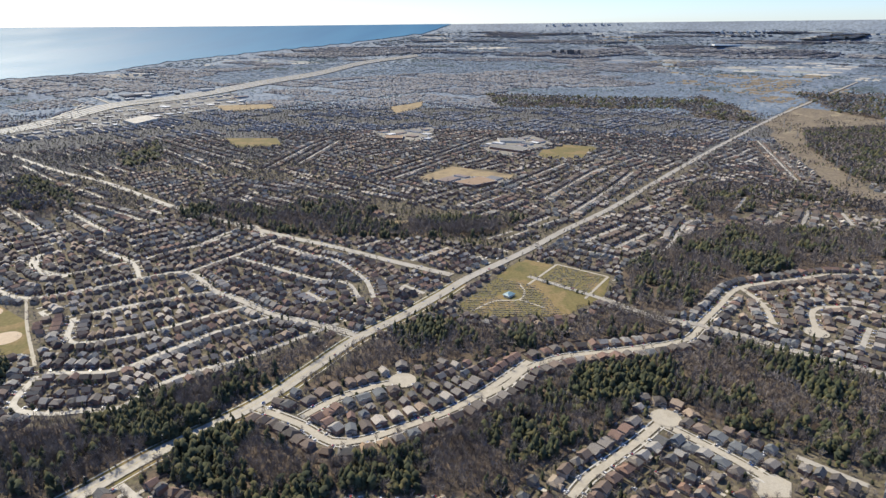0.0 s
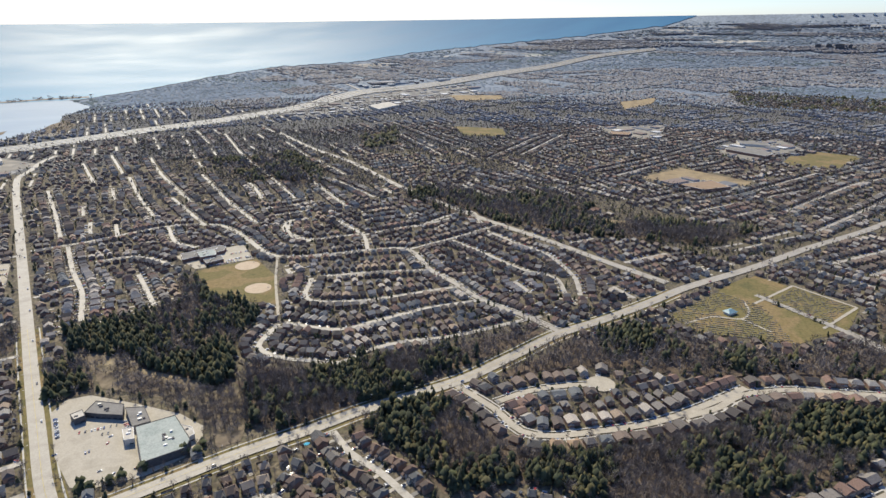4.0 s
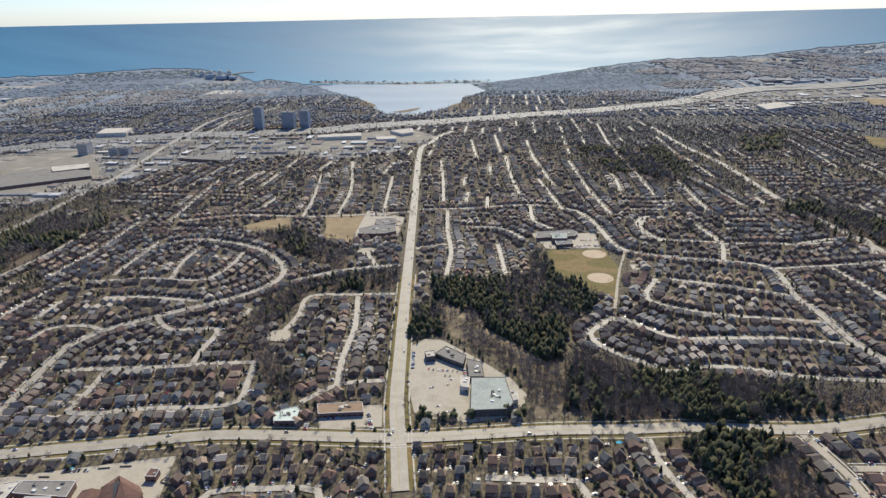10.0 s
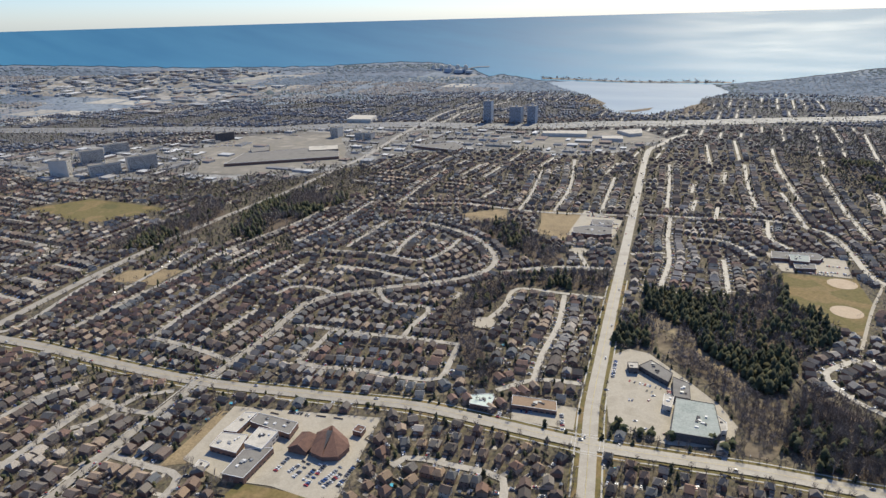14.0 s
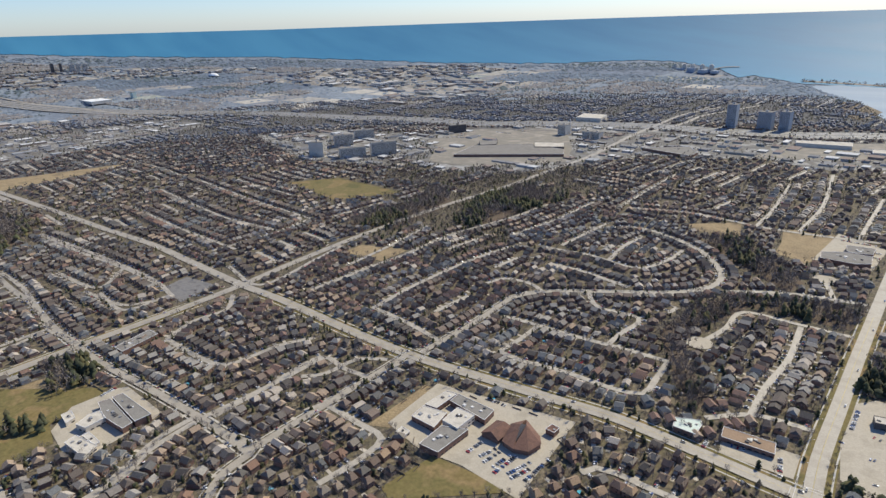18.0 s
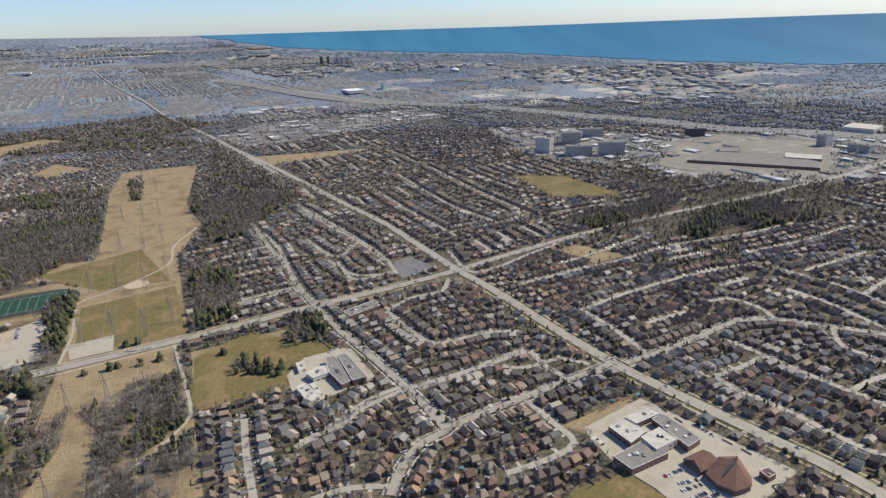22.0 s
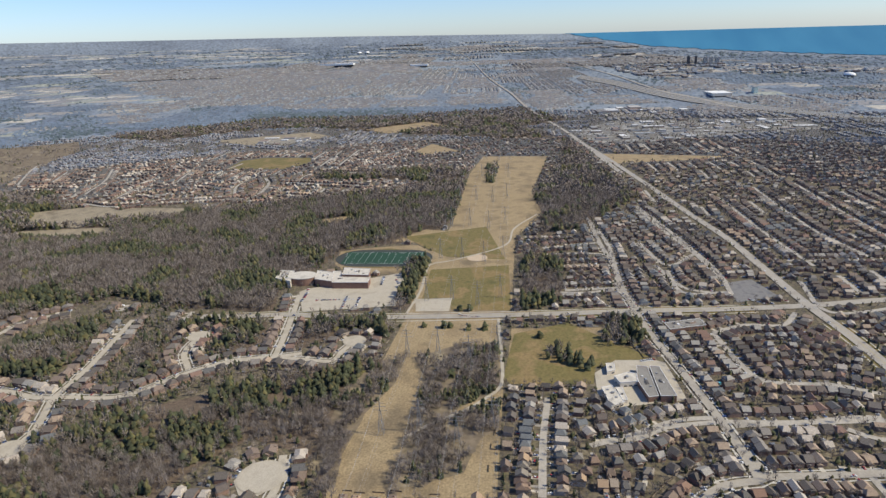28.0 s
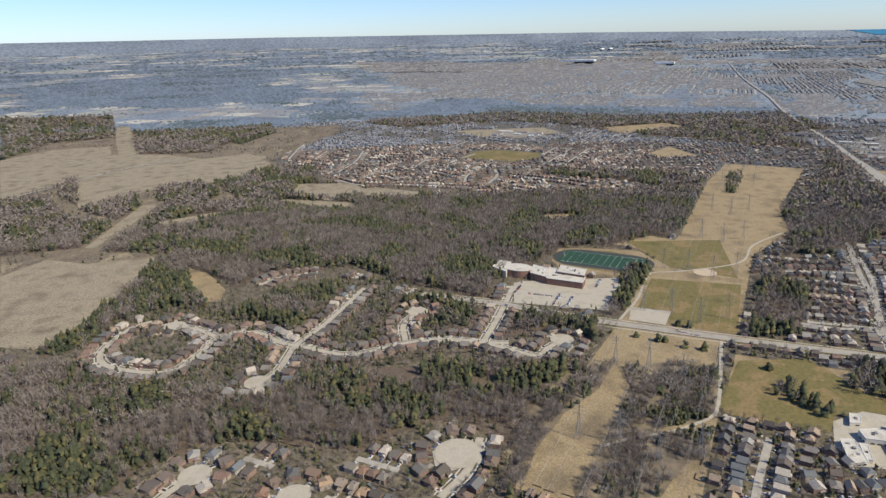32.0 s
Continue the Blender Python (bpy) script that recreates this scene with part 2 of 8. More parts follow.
M = {
    "ground": mat("lawn_and_soil", [(0.087, 0.07, 0.052), (0.142, 0.123, 0.073), (0.102, 0.084, 0.061), (0.194, 0.16, 0.106), (0.092, 0.077, 0.055)], 0.07, 0.95, 0.0, 0.25, spread=0.3),
    # Outer yard ground: lawn and soil tones greyed to imitate haze.
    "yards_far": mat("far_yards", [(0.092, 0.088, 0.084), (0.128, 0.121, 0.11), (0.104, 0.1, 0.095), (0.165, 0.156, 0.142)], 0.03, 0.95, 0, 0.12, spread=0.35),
    # Far ground and woods are coloured blue-grey to stand in for haze.
    "far": mat("hazed_land", [(0.156, 0.181, 0.217), (0.188, 0.218, 0.258), (0.221, 0.254, 0.287)], 0.003, 0.95, 0, 0.06, spread=0.26, detail=9.0),
    "far_litter": mat("hazed_wood_floor", [(0.111, 0.135, 0.174), (0.144, 0.172, 0.216), (0.126, 0.15, 0.186)], 0.004, 0.95, 0, 0.04, spread=0.3, detail=9.0),
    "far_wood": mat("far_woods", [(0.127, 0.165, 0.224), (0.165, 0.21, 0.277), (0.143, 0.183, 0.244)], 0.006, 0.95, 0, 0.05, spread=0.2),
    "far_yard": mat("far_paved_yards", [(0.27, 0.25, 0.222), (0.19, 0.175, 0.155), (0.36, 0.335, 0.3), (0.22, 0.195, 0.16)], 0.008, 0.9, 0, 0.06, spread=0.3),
    # Conifer green shifted to blue: the same painted haze.
    "far_fir": mat("hazed_conifer_woods", [(0.084, 0.114, 0.133), (0.109, 0.14, 0.161)], 0.01, 0.95, 0, 0.05, spread=0.25),
    "bright_roof": mat("bright_white_roof", [(0.72, 0.72, 0.7), (0.8, 0.8, 0.78)], 0.05, 0.6, 0, 0.4, spread=0.06, spec=0.08),
    "bright_wall": mat("bright_cladding", [(0.66, 0.66, 0.64), (0.74, 0.74, 0.72)], 0.05, 0.7, 0, 0.4, spread=0.06),
    "grass": mat("spring_turf", [(0.118, 0.106, 0.04), (0.175, 0.138, 0.054), (0.15, 0.126, 0.047), (0.235, 0.166, 0.077), (0.19, 0.142, 0.056)], 0.02, 0.95, 0, 0.25, spread=0.2),
    "tan": mat("dry_grass", [(0.23, 0.173, 0.099), (0.317, 0.24, 0.136), (0.267, 0.2, 0.115), (0.189, 0.145, 0.088)], 0.02, 0.95, 0, 0.4, spread=0.25),
    "meadow": mat("pale_winter_meadow", [(0.215, 0.176, 0.12), (0.295, 0.245, 0.168), (0.25, 0.208, 0.143), (0.175, 0.142, 0.097)], 0.02, 0.95, 0, 0.3, spread=0.3),
    "forest_floor": mat("leaf_litter", [(0.095, 0.07, 0.052), (0.135, 0.1, 0.072), (0.11, 0.085, 0.06)], 0.05, 0.95, 0, 0.4, spread=0.3),
    "concrete": mat("pale_paving", [(0.36, 0.317, 0.246), (0.43, 0.38, 0.3), (0.39, 0.346, 0.273)], 0.05, 0.85, 0, 0.7, spread=0.1),
    "rural": mat("rough_pasture", [(0.13, 0.1, 0.075), (0.2, 0.16, 0.105), (0.16, 0.125, 0.09), (0.27, 0.22, 0.14)], 0.012, 0.95, 0, 0.12, spread=0.3),
    "yard": mat("mixed_yards", [(0.12, 0.115, 0.105), (0.2, 0.192, 0.18), (0.15, 0.135, 0.112), (0.34, 0.33, 0.31), (0.14, 0.132, 0.12)], 0.016, 0.9, 0, 0.15, spread=0.25),
    "gravel": mat("pale_gravel", [(0.29, 0.255, 0.205), (0.22, 0.2, 0.165), (0.34, 0.3, 0.245)], 0.02, 0.9, 0, 0.8, spread=0.1),
    "asphalt": mat("worn_asphalt", [(0.16, 0.155, 0.15), (0.2, 0.19, 0.18), (0.13, 0.125, 0.125)], 0.08, 0.85, 0, 0.8, spread=0.12),
    "road": mat("road_surface", [(0.285, 0.252, 0.205), (0.36, 0.322, 0.264), (0.315, 0.28, 0.228)], 0.04, 0.65, 0, 0.7, spread=0.12, spec=0.45),
    # Tan and brown field tones, lightened and cooled as haze would.
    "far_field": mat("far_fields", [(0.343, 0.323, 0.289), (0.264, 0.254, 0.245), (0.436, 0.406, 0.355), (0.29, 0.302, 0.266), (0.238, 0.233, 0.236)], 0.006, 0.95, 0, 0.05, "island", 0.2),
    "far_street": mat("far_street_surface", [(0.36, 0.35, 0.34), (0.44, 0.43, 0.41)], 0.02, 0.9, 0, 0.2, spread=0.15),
    "highway": mat("highway_surface", [(0.24, 0.232, 0.218), (0.29, 0.278, 0.258), (0.26, 0.25, 0.232)], 0.04, 0.6, 0, 0.7, spread=0.12, spec=0.5),
    "street": mat("street_surface", [(0.3, 0.27, 0.225), (0.4, 0.36, 0.3), (0.345, 0.31, 0.256)], 0.05, 0.65, 0, 0.7, spread=0.14, spec=0.45),
    "drive": mat("driveway_paving", [(0.42, 0.375, 0.31), (0.2, 0.184, 0.162), (0.5, 0.45, 0.37), (0.3, 0.268, 0.228), (0.46, 0.41, 0.335)], 0.3, 0.75, 0, 0.7, "island", 0.12),
    "rail": mat("track_ballast", [(0.2, 0.18, 0.16), (0.16, 0.145, 0.13)], 0.1, 0.9, 0, 0.7, spread=0.2),
    "kerb": mat("kerb_concrete", [(0.46, 0.43, 0.37), (0.52, 0.49, 0.43)], 0.3, 0.85, 0, 2.0, spread=0.1),
    "yellow": mat("lane_paint", [(0.55, 0.42, 0.12), (0.5, 0.4, 0.16)], 0.5, 0.7, 0, 2.0, spread=0.15),
    "white": mat("white_paint", [(0.7, 0.69, 0.66), (0.62, 0.61, 0.58)], 0.5, 0.7, 0, 2.0, spread=0.1),
    "roof": mat("shingles", ROOFS, 0.3, 0.9, 0.3, 1.6, "object", 0.25),
    "wall": mat("brick_or_siding", WALLS, 0.3, 0.9, 0.2, 2.5, "object", 0.15),
    "roof_n": mat("shingles_mid", MID_ROOFS, 0.3, 0.9, 0, 1.0, "tone", 0.25),
    "wall_n": mat("brick_mid", WALLS, 0.3, 0.9, 0, 1.0, "tone", 0.2),
    "roof_s": mat("shingles_hazed", HAZED_ROOFS, 0.3, 0.9, 0, 1.0, "island", 0.3),
    "wall_s": mat("brick_hazed", HAZED_WALLS, 0.3, 0.9, 0, 1.0, "island", 0.15),
    "glass": mat("window_glass", [(0.03, 0.035, 0.045), (0.05, 0.055, 0.065)], 0.5, 0.12, 0, 2.0, spread=0.1, spec=0.7),
    "trim": mat("white_trim", [(0.62, 0.6, 0.56), (0.7, 0.68, 0.65)], 0.5, 0.6, 0, 3.0, spread=0.08),
    "garage": mat("garage_paint", [(0.6, 0.58, 0.54), (0.4, 0.34, 0.27), (0.5, 0.48, 0.45), (0.3, 0.24, 0.2)], 0.5, 0.6, 0, 3.0, "object", 0.08),
    "car": mat("car_paint", CARS, 0.5, 0.25, 0, 3.0, "object", 0.03, spec=0.6),
    "car_s": mat("car_paint_far", CARS, 0.5, 0.3, 0, 3.0, "island", 0.03, spec=0.6),
    "tyre": mat("rubber", [(0.025, 0.025, 0.025), (0.035, 0.035, 0.035)], 2.0, 0.9, 0, 8.0),
    "bark": mat("bark", [(0.15, 0.12, 0.1), (0.2, 0.165, 0.14)], 0.6, 0.95, 0, 3.0, spread=0.25),
    "twigs": mat("bare_twigs", [(0.178, 0.146, 0.124), (0.238, 0.203, 0.178), (0.15, 0.122, 0.103), (0.262, 0.225, 0.197), (0.196, 0.164, 0.141)], 0.02, 0.95, 0, 0.13, spread=0.3),
    "needles": mat("conifer_needles", [(0.038, 0.044, 0.024), (0.058, 0.061, 0.031), (0.089, 0.081, 0.039), (0.048, 0.055, 0.03), (0.067, 0.072, 0.033), (0.042, 0.047, 0.027), (0.105, 0.093, 0.04), (0.051, 0.057, 0.03)], 0.03, 0.9, 0, 0.12, "island", 0.4),
    "flat_roof": mat("roof_membrane", [(0.3, 0.33, 0.295), (0.38, 0.4, 0.36), (0.33, 0.355, 0.32)], 0.06, 0.8, 0, 0.7, spread=0.16, spec=0.08),
    "white_roof": mat("white_membrane", [(0.47, 0.43, 0.365), (0.56, 0.515, 0.44), (0.42, 0.385, 0.33)], 0.06, 0.9, 0, 0.7, spread=0.12, spec=0.08),
    "grey_roof": mat("gravel_roof", [(0.2, 0.185, 0.165), (0.25, 0.235, 0.21), (0.22, 0.2, 0.18)], 0.06, 0.9, 0, 0.8, spread=0.15, spec=0.08),
    "mint_roof": mat("pale_green_roof", [(0.5, 0.58, 0.5), (0.58, 0.64, 0.56)], 0.08, 0.7, 0, 0.8, spread=0.12),
    "red_roof": mat("red_brown_shingles", [(0.14, 0.082, 0.062), (0.18, 0.1, 0.074), (0.12, 0.07, 0.055)], 0.1, 0.9, 0, 1.2, spread=0.18),
    "tan_roof": mat("tan_shingles", [(0.26, 0.18, 0.115), (0.31, 0.215, 0.14)], 0.1, 0.9, 0, 1.2, spread=0.18),
    "blue_roof": mat("blue_metal_roof", [(0.2, 0.31, 0.34), (0.24, 0.36, 0.39)], 0.2, 0.4, 0, 1.2, spread=0.1),
    "blue_wall": mat("blue_grey_glass_wall", [(0.33, 0.37, 0.42), (0.4, 0.44, 0.48)], 0.2, 0.4, 0, 0.8, spread=0.12),
    "brick": mat("brown_brick", [(0.19, 0.11, 0.085), (0.24, 0.145, 0.11)], 0.2, 0.9, 0, 1.5, spread=0.15),
    "pale_wall": mat("pale_cladding", [(0.56, 0.51, 0.43), (0.64, 0.58, 0.5)], 0.1, 0.8, 0, 0.8, spread=0.12),
    "dark_wall": mat("dark_cladding", [(0.09, 0.085, 0.085), (0.12, 0.11, 0.105)], 0.2, 0.8, 0, 0.8, spread=0.15),
    "steel": mat("galvanised_steel", [(0.3, 0.3, 0.3), (0.36, 0.36, 0.355)], 0.5, 0.55, 0, 2.0, spread=0.1, metal=0.4),
    "turf": mat("green_sports_turf", [(0.018, 0.055, 0.033), (0.022, 0.066, 0.04)], 0.05, 0.9, 0, 0.4, spread=0.12),
    "track": mat("running_track", [(0.045, 0.051, 0.048), (0.057, 0.06, 0.057)], 0.1, 0.9, 0, 0.5, spread=0.1),
    "clay": mat("infield_clay", [(0.47, 0.36, 0.25), (0.52, 0.41, 0.29)], 0.1, 0.95, 0, 0.6, spread=0.1),
    "pool": mat("pool_water", [(0.1, 0.45, 0.6), (0.13, 0.5, 0.65)], 0.2, 0.1, 0, 1.0, spread=0.08),
    "fence": mat("weathered_fence", [(0.2, 0.16, 0.125), (0.26, 0.21, 0.165)], 0.3, 0.9, 0, 2.0, spread=0.2),
    "shed_roof": mat("industrial_roofs", [(0.28, 0.275, 0.27), (0.62, 0.61, 0.6), (0.19, 0.185, 0.185), (0.4, 0.38, 0.36), (0.24, 0.19, 0.165), (0.34, 0.345, 0.355), (0.23, 0.225, 0.225), (0.5, 0.5, 0.5)], 0.05, 0.8, 0, 0.4, "island", 0.15, spec=0.08),
    "far_roof": mat("far_pale_roofs", [(0.22, 0.235, 0.255), (0.32, 0.33, 0.345), (0.26, 0.27, 0.285), (0.55, 0.56, 0.57), (0.29, 0.275, 0.26)], 0.05, 0.85, 0, 0.4, "island", 0.1),
    "shed_wall": mat("industrial_walls", [(0.4, 0.36, 0.3), (0.25, 0.2, 0.17), (0.5, 0.48, 0.45), (0.33, 0.33, 0.33)], 0.05, 0.8, 0, 0.4, "island", 0.12),
}


def water_material(name, deep, pale, spec):
    m = bpy.data.materials.new(name)
    m.use_nodes = True
    n, l = m.node_tree.nodes, m.node_tree.links
    b = n["Principled BSDF"]
    geo = n.new("ShaderNodeNewGeometry")
    big = n.new("ShaderNodeTexNoise")
    stretch = n.new("ShaderNodeVectorMath")
    stretch.operation = "MULTIPLY"
    stretch.inputs[1].default_value = (0.0016, 0.006, 0.003)
    l.new(geo.outputs["Position"], stretch.inputs[0])
    l.new(stretch.outputs["Vector"], big.inputs["Vector"])
    big.inputs["Scale"].default_value, big.inputs["Detail"].default_value = 1.0, 4.0
    ramp = n.new("ShaderNodeValToRGB")
    ramp.color_ramp.elements[0].position, ramp.color_ramp.elements[1].position = 0.35, 0.65
    ramp.color_ramp.elements[0].color, ramp.color_ramp.elements[1].color = deep, pale
    l.new(big.outputs["Fac"], ramp.inputs["Fac"])
    l.new(ramp.outputs["Color"], b.inputs["Base Color"])
    rr = n.new("ShaderNodeMapRange")
    rr.inputs["From Min"].default_value, rr.inputs["From Max"].default_value = 0.38, 0.62
    rr.inputs["To Min"].default_value, rr.inputs["To Max"].default_value = 0.585, 0.64
    l.new(big.outputs["Fac"], rr.inputs["Value"])
    l.new(rr.outputs["Result"], b.inputs["Roughness"])
    socket(b, "Specular IOR Level", "Specular").default_value = spec
    fine = n.new("ShaderNodeTexNoise")
    fine.inputs["Scale"].default_value, fine.inputs["Detail"].default_value = 0.05, 5.0
    l.new(geo.outputs["Position"], fine.inputs["Vector"])
    bp = n.new("ShaderNodeBump")
    bp.inputs["Strength"].default_value, bp.inputs["Distance"].default_value = 0.25, 1.0
    l.new(fine.outputs["Fac"], bp.inputs["Height"])
    l.new(bp.outputs["Normal"], b.inputs["Normal"])
    return m


M["water"] = water_material("lake_water", (0.038, 0.178, 0.31, 1), (0.05, 0.212, 0.347, 1), 0.3)
M["bay"] = water_material("shallow_bay_water", (0.2, 0.27, 0.345, 1), (0.26, 0.325, 0.39, 1), 0.2)


# ---------------- the lie of the land ----------------
EYE_Z = 390.0                     # the drone's height over the streets
R_FLAT, R_RIM = 3200.0, 4850.0    # level ground, then rising to the skyline
RIM_AZ = (-180, -120, -82, -50, -30, -12, 20, 60, 85, 105, 131, 152, 180)
RIM_EL = (0.6, 0.6, 0.5, 0.05, -0.25, -0.42, -0.5, -0.5, -0.25, 0.24, 0.65, 0.78, 0.6)
rng = np.random.default_rng(7)


def land(x, y):
    """Height of the ground."""
    x, y = np.asarray(x, float), np.asarray(y, float)
    r = np.hypot(x, y)
    az = np.degrees(np.arctan2(-x, y))
    top = EYE_Z + R_RIM * np.tan(np.radians(np.interp(az, RIM_AZ, RIM_EL)))
    s = np.clip((r - R_FLAT) / (R_RIM - R_FLAT), 0, 1)
    return top * s * s


def azimuth(x, y):
    return np.degrees(np.arctan2(-np.asarray(x, float), np.asarray(y, float)))


def mesh_of(name, verts, faces, material, mats=None):
    me = bpy.data.meshes.new(name)
    me.from_pydata([tuple(v) for v in verts], [], [tuple(f) for f in faces])
    for k in (material if isinstance(material, (list, tuple)) else [material]):
        me.materials.append(M[k])
    if mats is not None:
        me.polygons.foreach_set("material_index", np.asarray(mats, dtype=np.int32))
    return me


def level(me):
    """The far land is level ground drawn nearer: it takes the light as level ground."""
    me.shade_smooth()
    me.normals_split_custom_set_from_vertices([(0.0, 0.0, 1.0)] * len(me.vertices))
    return me


def tris_mesh(name, verts, tris, materials, mat_index=None):
    """A large mesh of triangles from arrays."""
    me = bpy.data.meshes.new(name)
    nv, nf = len(verts), len(tris)
    me.vertices.add(nv)
    me.vertices.foreach_set("co", np.asarray(verts, np.float32).ravel())
    me.loops.add(nf * 3)
    me.loops.foreach_set("vertex_index", np.asarray(tris, np.int32).ravel())
    me.polygons.add(nf)
    me.polygons.foreach_set("loop_start", np.arange(0, nf * 3, 3, dtype=np.int32))
    for k in materials:
        me.materials.append(M[k])
    if mat_index is not None:
        me.polygons.foreach_set("material_index", np.asarray(mat_index, np.int32))
    me.update(calc_edges=True)
    if materials != ["needles"]:
        me.shade_flat()
    return me


def part(name, me, parent, label=""):
    ob = new(name, me)
    ob.parent = parent
    if label:
        ob["label"] = label
    return ob


class Shape:
    """Collects boxes, prisms and blades into one mesh."""

    def __init__(self):
        self.v, self.f = [], []

    def add(self, verts, faces):
        k = len(self.v)
        self.v += [tuple(p) for p in verts]
        self.f += [tuple(i + k for i in f) for f in faces]
        return self

    def box(self, x0, x1, y0, y1, z0, z1, bottom=False):
        v = [(x0, y0, z0), (x1, y0, z0), (x1, y1, z0), (x0, y1, z0), (x0, y0, z1), (x1, y0, z1), (x1, y1, z1), (x0, y1, z1)]
        f = [(4, 5, 6, 7), (0, 1, 5, 4), (1, 2, 6, 5), (2, 3, 7, 6), (3, 0, 4, 7)]
        if bottom:
            f.append((3, 2, 1, 0))
        return self.add(v, f)

    def prism(self, poly, z0, z1):
        n = len(poly)
        if sum(poly[i][0] * poly[(i + 1) % n][1] - poly[(i + 1) % n][0] * poly[i][1] for i in range(n)) < 0:
            poly = poly[::-1]
        v = [(x, y, z0) for x, y in poly] + [(x, y, z1) for x, y in poly]
        return self.add(v, [tuple(range(n, 2 * n))] + [(i, (i + 1) % n, n + (i + 1) % n, n + i) for i in range(n)])

    def hip(self, x0, x1, y0, y1, z, h, inset, lip=0.25):
        """A hipped roof (inset > 0) or a gable roof (inset 0), its ridge along the longer side."""
        if x1 - x0 >= y1 - y0:
            a, b = (x0 + inset, (y0 + y1) / 2, z + h), (x1 - inset, (y0 + y1) / 2, z + h)
            f = [(4, 5, 9, 8), (6, 7, 8, 9), (5, 6, 9), (7, 4, 8)]
        else:
            a, b = ((x0 + x1) / 2, y0 + inset, z + h), ((x0 + x1) / 2, y1 - inset, z + h)
            f = [(5, 6, 9, 8), (7, 4, 8, 9), (4, 5, 8), (6, 7, 9)]
        v = [(x0, y0, z - lip), (x1, y0, z - lip), (x1, y1, z - lip), (x0, y1, z - lip), (x0, y0, z), (x1, y0, z), (x1, y1, z), (x0, y1, z), a, b]
        f += [(0, 1, 5, 4), (1, 2, 6, 5), (2, 3, 7, 6), (3, 0, 4, 7), (3, 2, 1, 0)]
        return self.add(v, f)

    def beam(self, p, q, r, sides=4):
        p, q = Vector(p), Vector(q)
        d = (q - p).normalized()
        a = d.orthogonal().normalized()
        b = d.cross(a)
        ring = [a * math.cos(2 * math.pi * i / sides) * r + b * math.sin(2 * math.pi * i / sides) * r for i in range(sides)]
        v = [p + o for o in ring] + [q + o for o in ring]
        return self.add(v, [(i, (i + 1) % sides, sides + (i + 1) % sides, sides + i) for i in range(sides)] + [tuple(range(sides, 2 * sides))])

    def mesh(self, name, material):
        return mesh_of(name, self.v, self.f, material)

    def tris(self):
        t = []
        for f in self.f:
            t += [(f[0], f[i], f[i + 1]) for i in range(1, len(f) - 1)]
        return np.array(self.v, float), np.array(t, int)


# ---------------- the plan: streets and areas ----------------
CELL, HALF = 3.0, 3420.0
N = int(2 * HALF / CELL)
plan = np.zeros((N, N), np.uint8)          # 0 free, 1 street, 2 open area, 3 woods, 4 house
roads, areas, coast, turning_circles = [], [], [], []
WIDTH = {"highway": 112, "railway": 16, "arterial": 15.5, "collector": 9.4, "street": 7.4, "lane": 8.0, "path": 4.2}


def smooth(pts, step):
    """Points along a smooth curve through pts, about step apart."""
    p = [np.array(q, float) for q in pts]
    out = []
    for i in range(len(p) - 1):
        a, b = p[i], p[i + 1]
        m0 = (b - p[i - 1]) / 2 if i else b - a
        m1 = (p[i + 2] - a) / 2 if i + 2 < len(p) else b - a
        d = np.linalg.norm(b - a)
        m0 *= min(1, d / (np.linalg.norm(m0) + 1e-6))
        m1 *= min(1, d / (np.linalg.norm(m1) + 1e-6))
        k = max(1, int(d / step))
        for j in range(k):
            t = j / k
            out.append((2 * t**3 - 3 * t**2 + 1) * a + (t**3 - 2 * t**2 + t) * m0 + (3 * t**2 - 2 * t**3) * b + (t**3 - t**2) * m1)
    out.append(p[-1])
    return np.array(out)


def cells(x, y):
    return ((np.asarray(x) + HALF) / CELL).astype(int), ((np.asarray(y) + HALF) / CELL).astype(int)


def stamp(line, radius, code):
    k = int(np.ceil(radius / CELL))
    dx, dy = np.meshgrid(np.arange(-k, k + 1), np.arange(-k, k + 1), indexing="ij")
    keep = dx**2 + dy**2 <= (radius / CELL) ** 2
    i, j = cells(line[:, 0], line[:, 1])
    i = (i[:, None] + dx[keep][None]).ravel()
    j = (j[:, None] + dy[keep][None]).ravel()
    ok = (i >= 0) & (i < N) & (j >= 0) & (j < N)
    plan[i[ok], j[ok]] = code


def inside(poly, x, y):
    r = np.zeros(np.shape(x), bool)
    px, py = zip(*poly)
    for a in range(len(poly)):
        b = a - 1
        x0, y0, x1, y1 = px[a], py[a], px[b], py[b]
        if y0 != y1:
            r ^= ((y0 > y) != (y1 > y)) & (x < (x1 - x0) * (y - y0) / (y1 - y0) + x0)
    return r


def fill(poly, code):
    xs, ys = zip(*poly)
    i0, j0 = cells(max(min(xs), -HALF + 9), max(min(ys), -HALF + 9))
    i1, j1 = cells(min(max(xs), HALF - 9), min(max(ys), HALF - 9))
    if i1 <= i0 or j1 <= j0:
        return
    I, J = np.meshgrid(np.arange(i0, i1 + 1), np.arange(j0, j1 + 1), indexing="ij")
    m = inside(poly, (I + 0.5) * CELL - HALF, (J + 0.5) * CELL - HALF)
    sub = plan[i0:i1 + 1, j0:j1 + 1]
    sub[m] = code


def road(kind, *pts):
    roads.append((kind, smooth(pts, 12.0)))


def area(kind, conifers, *pts):
    areas.append((kind, conifers, list(pts)))


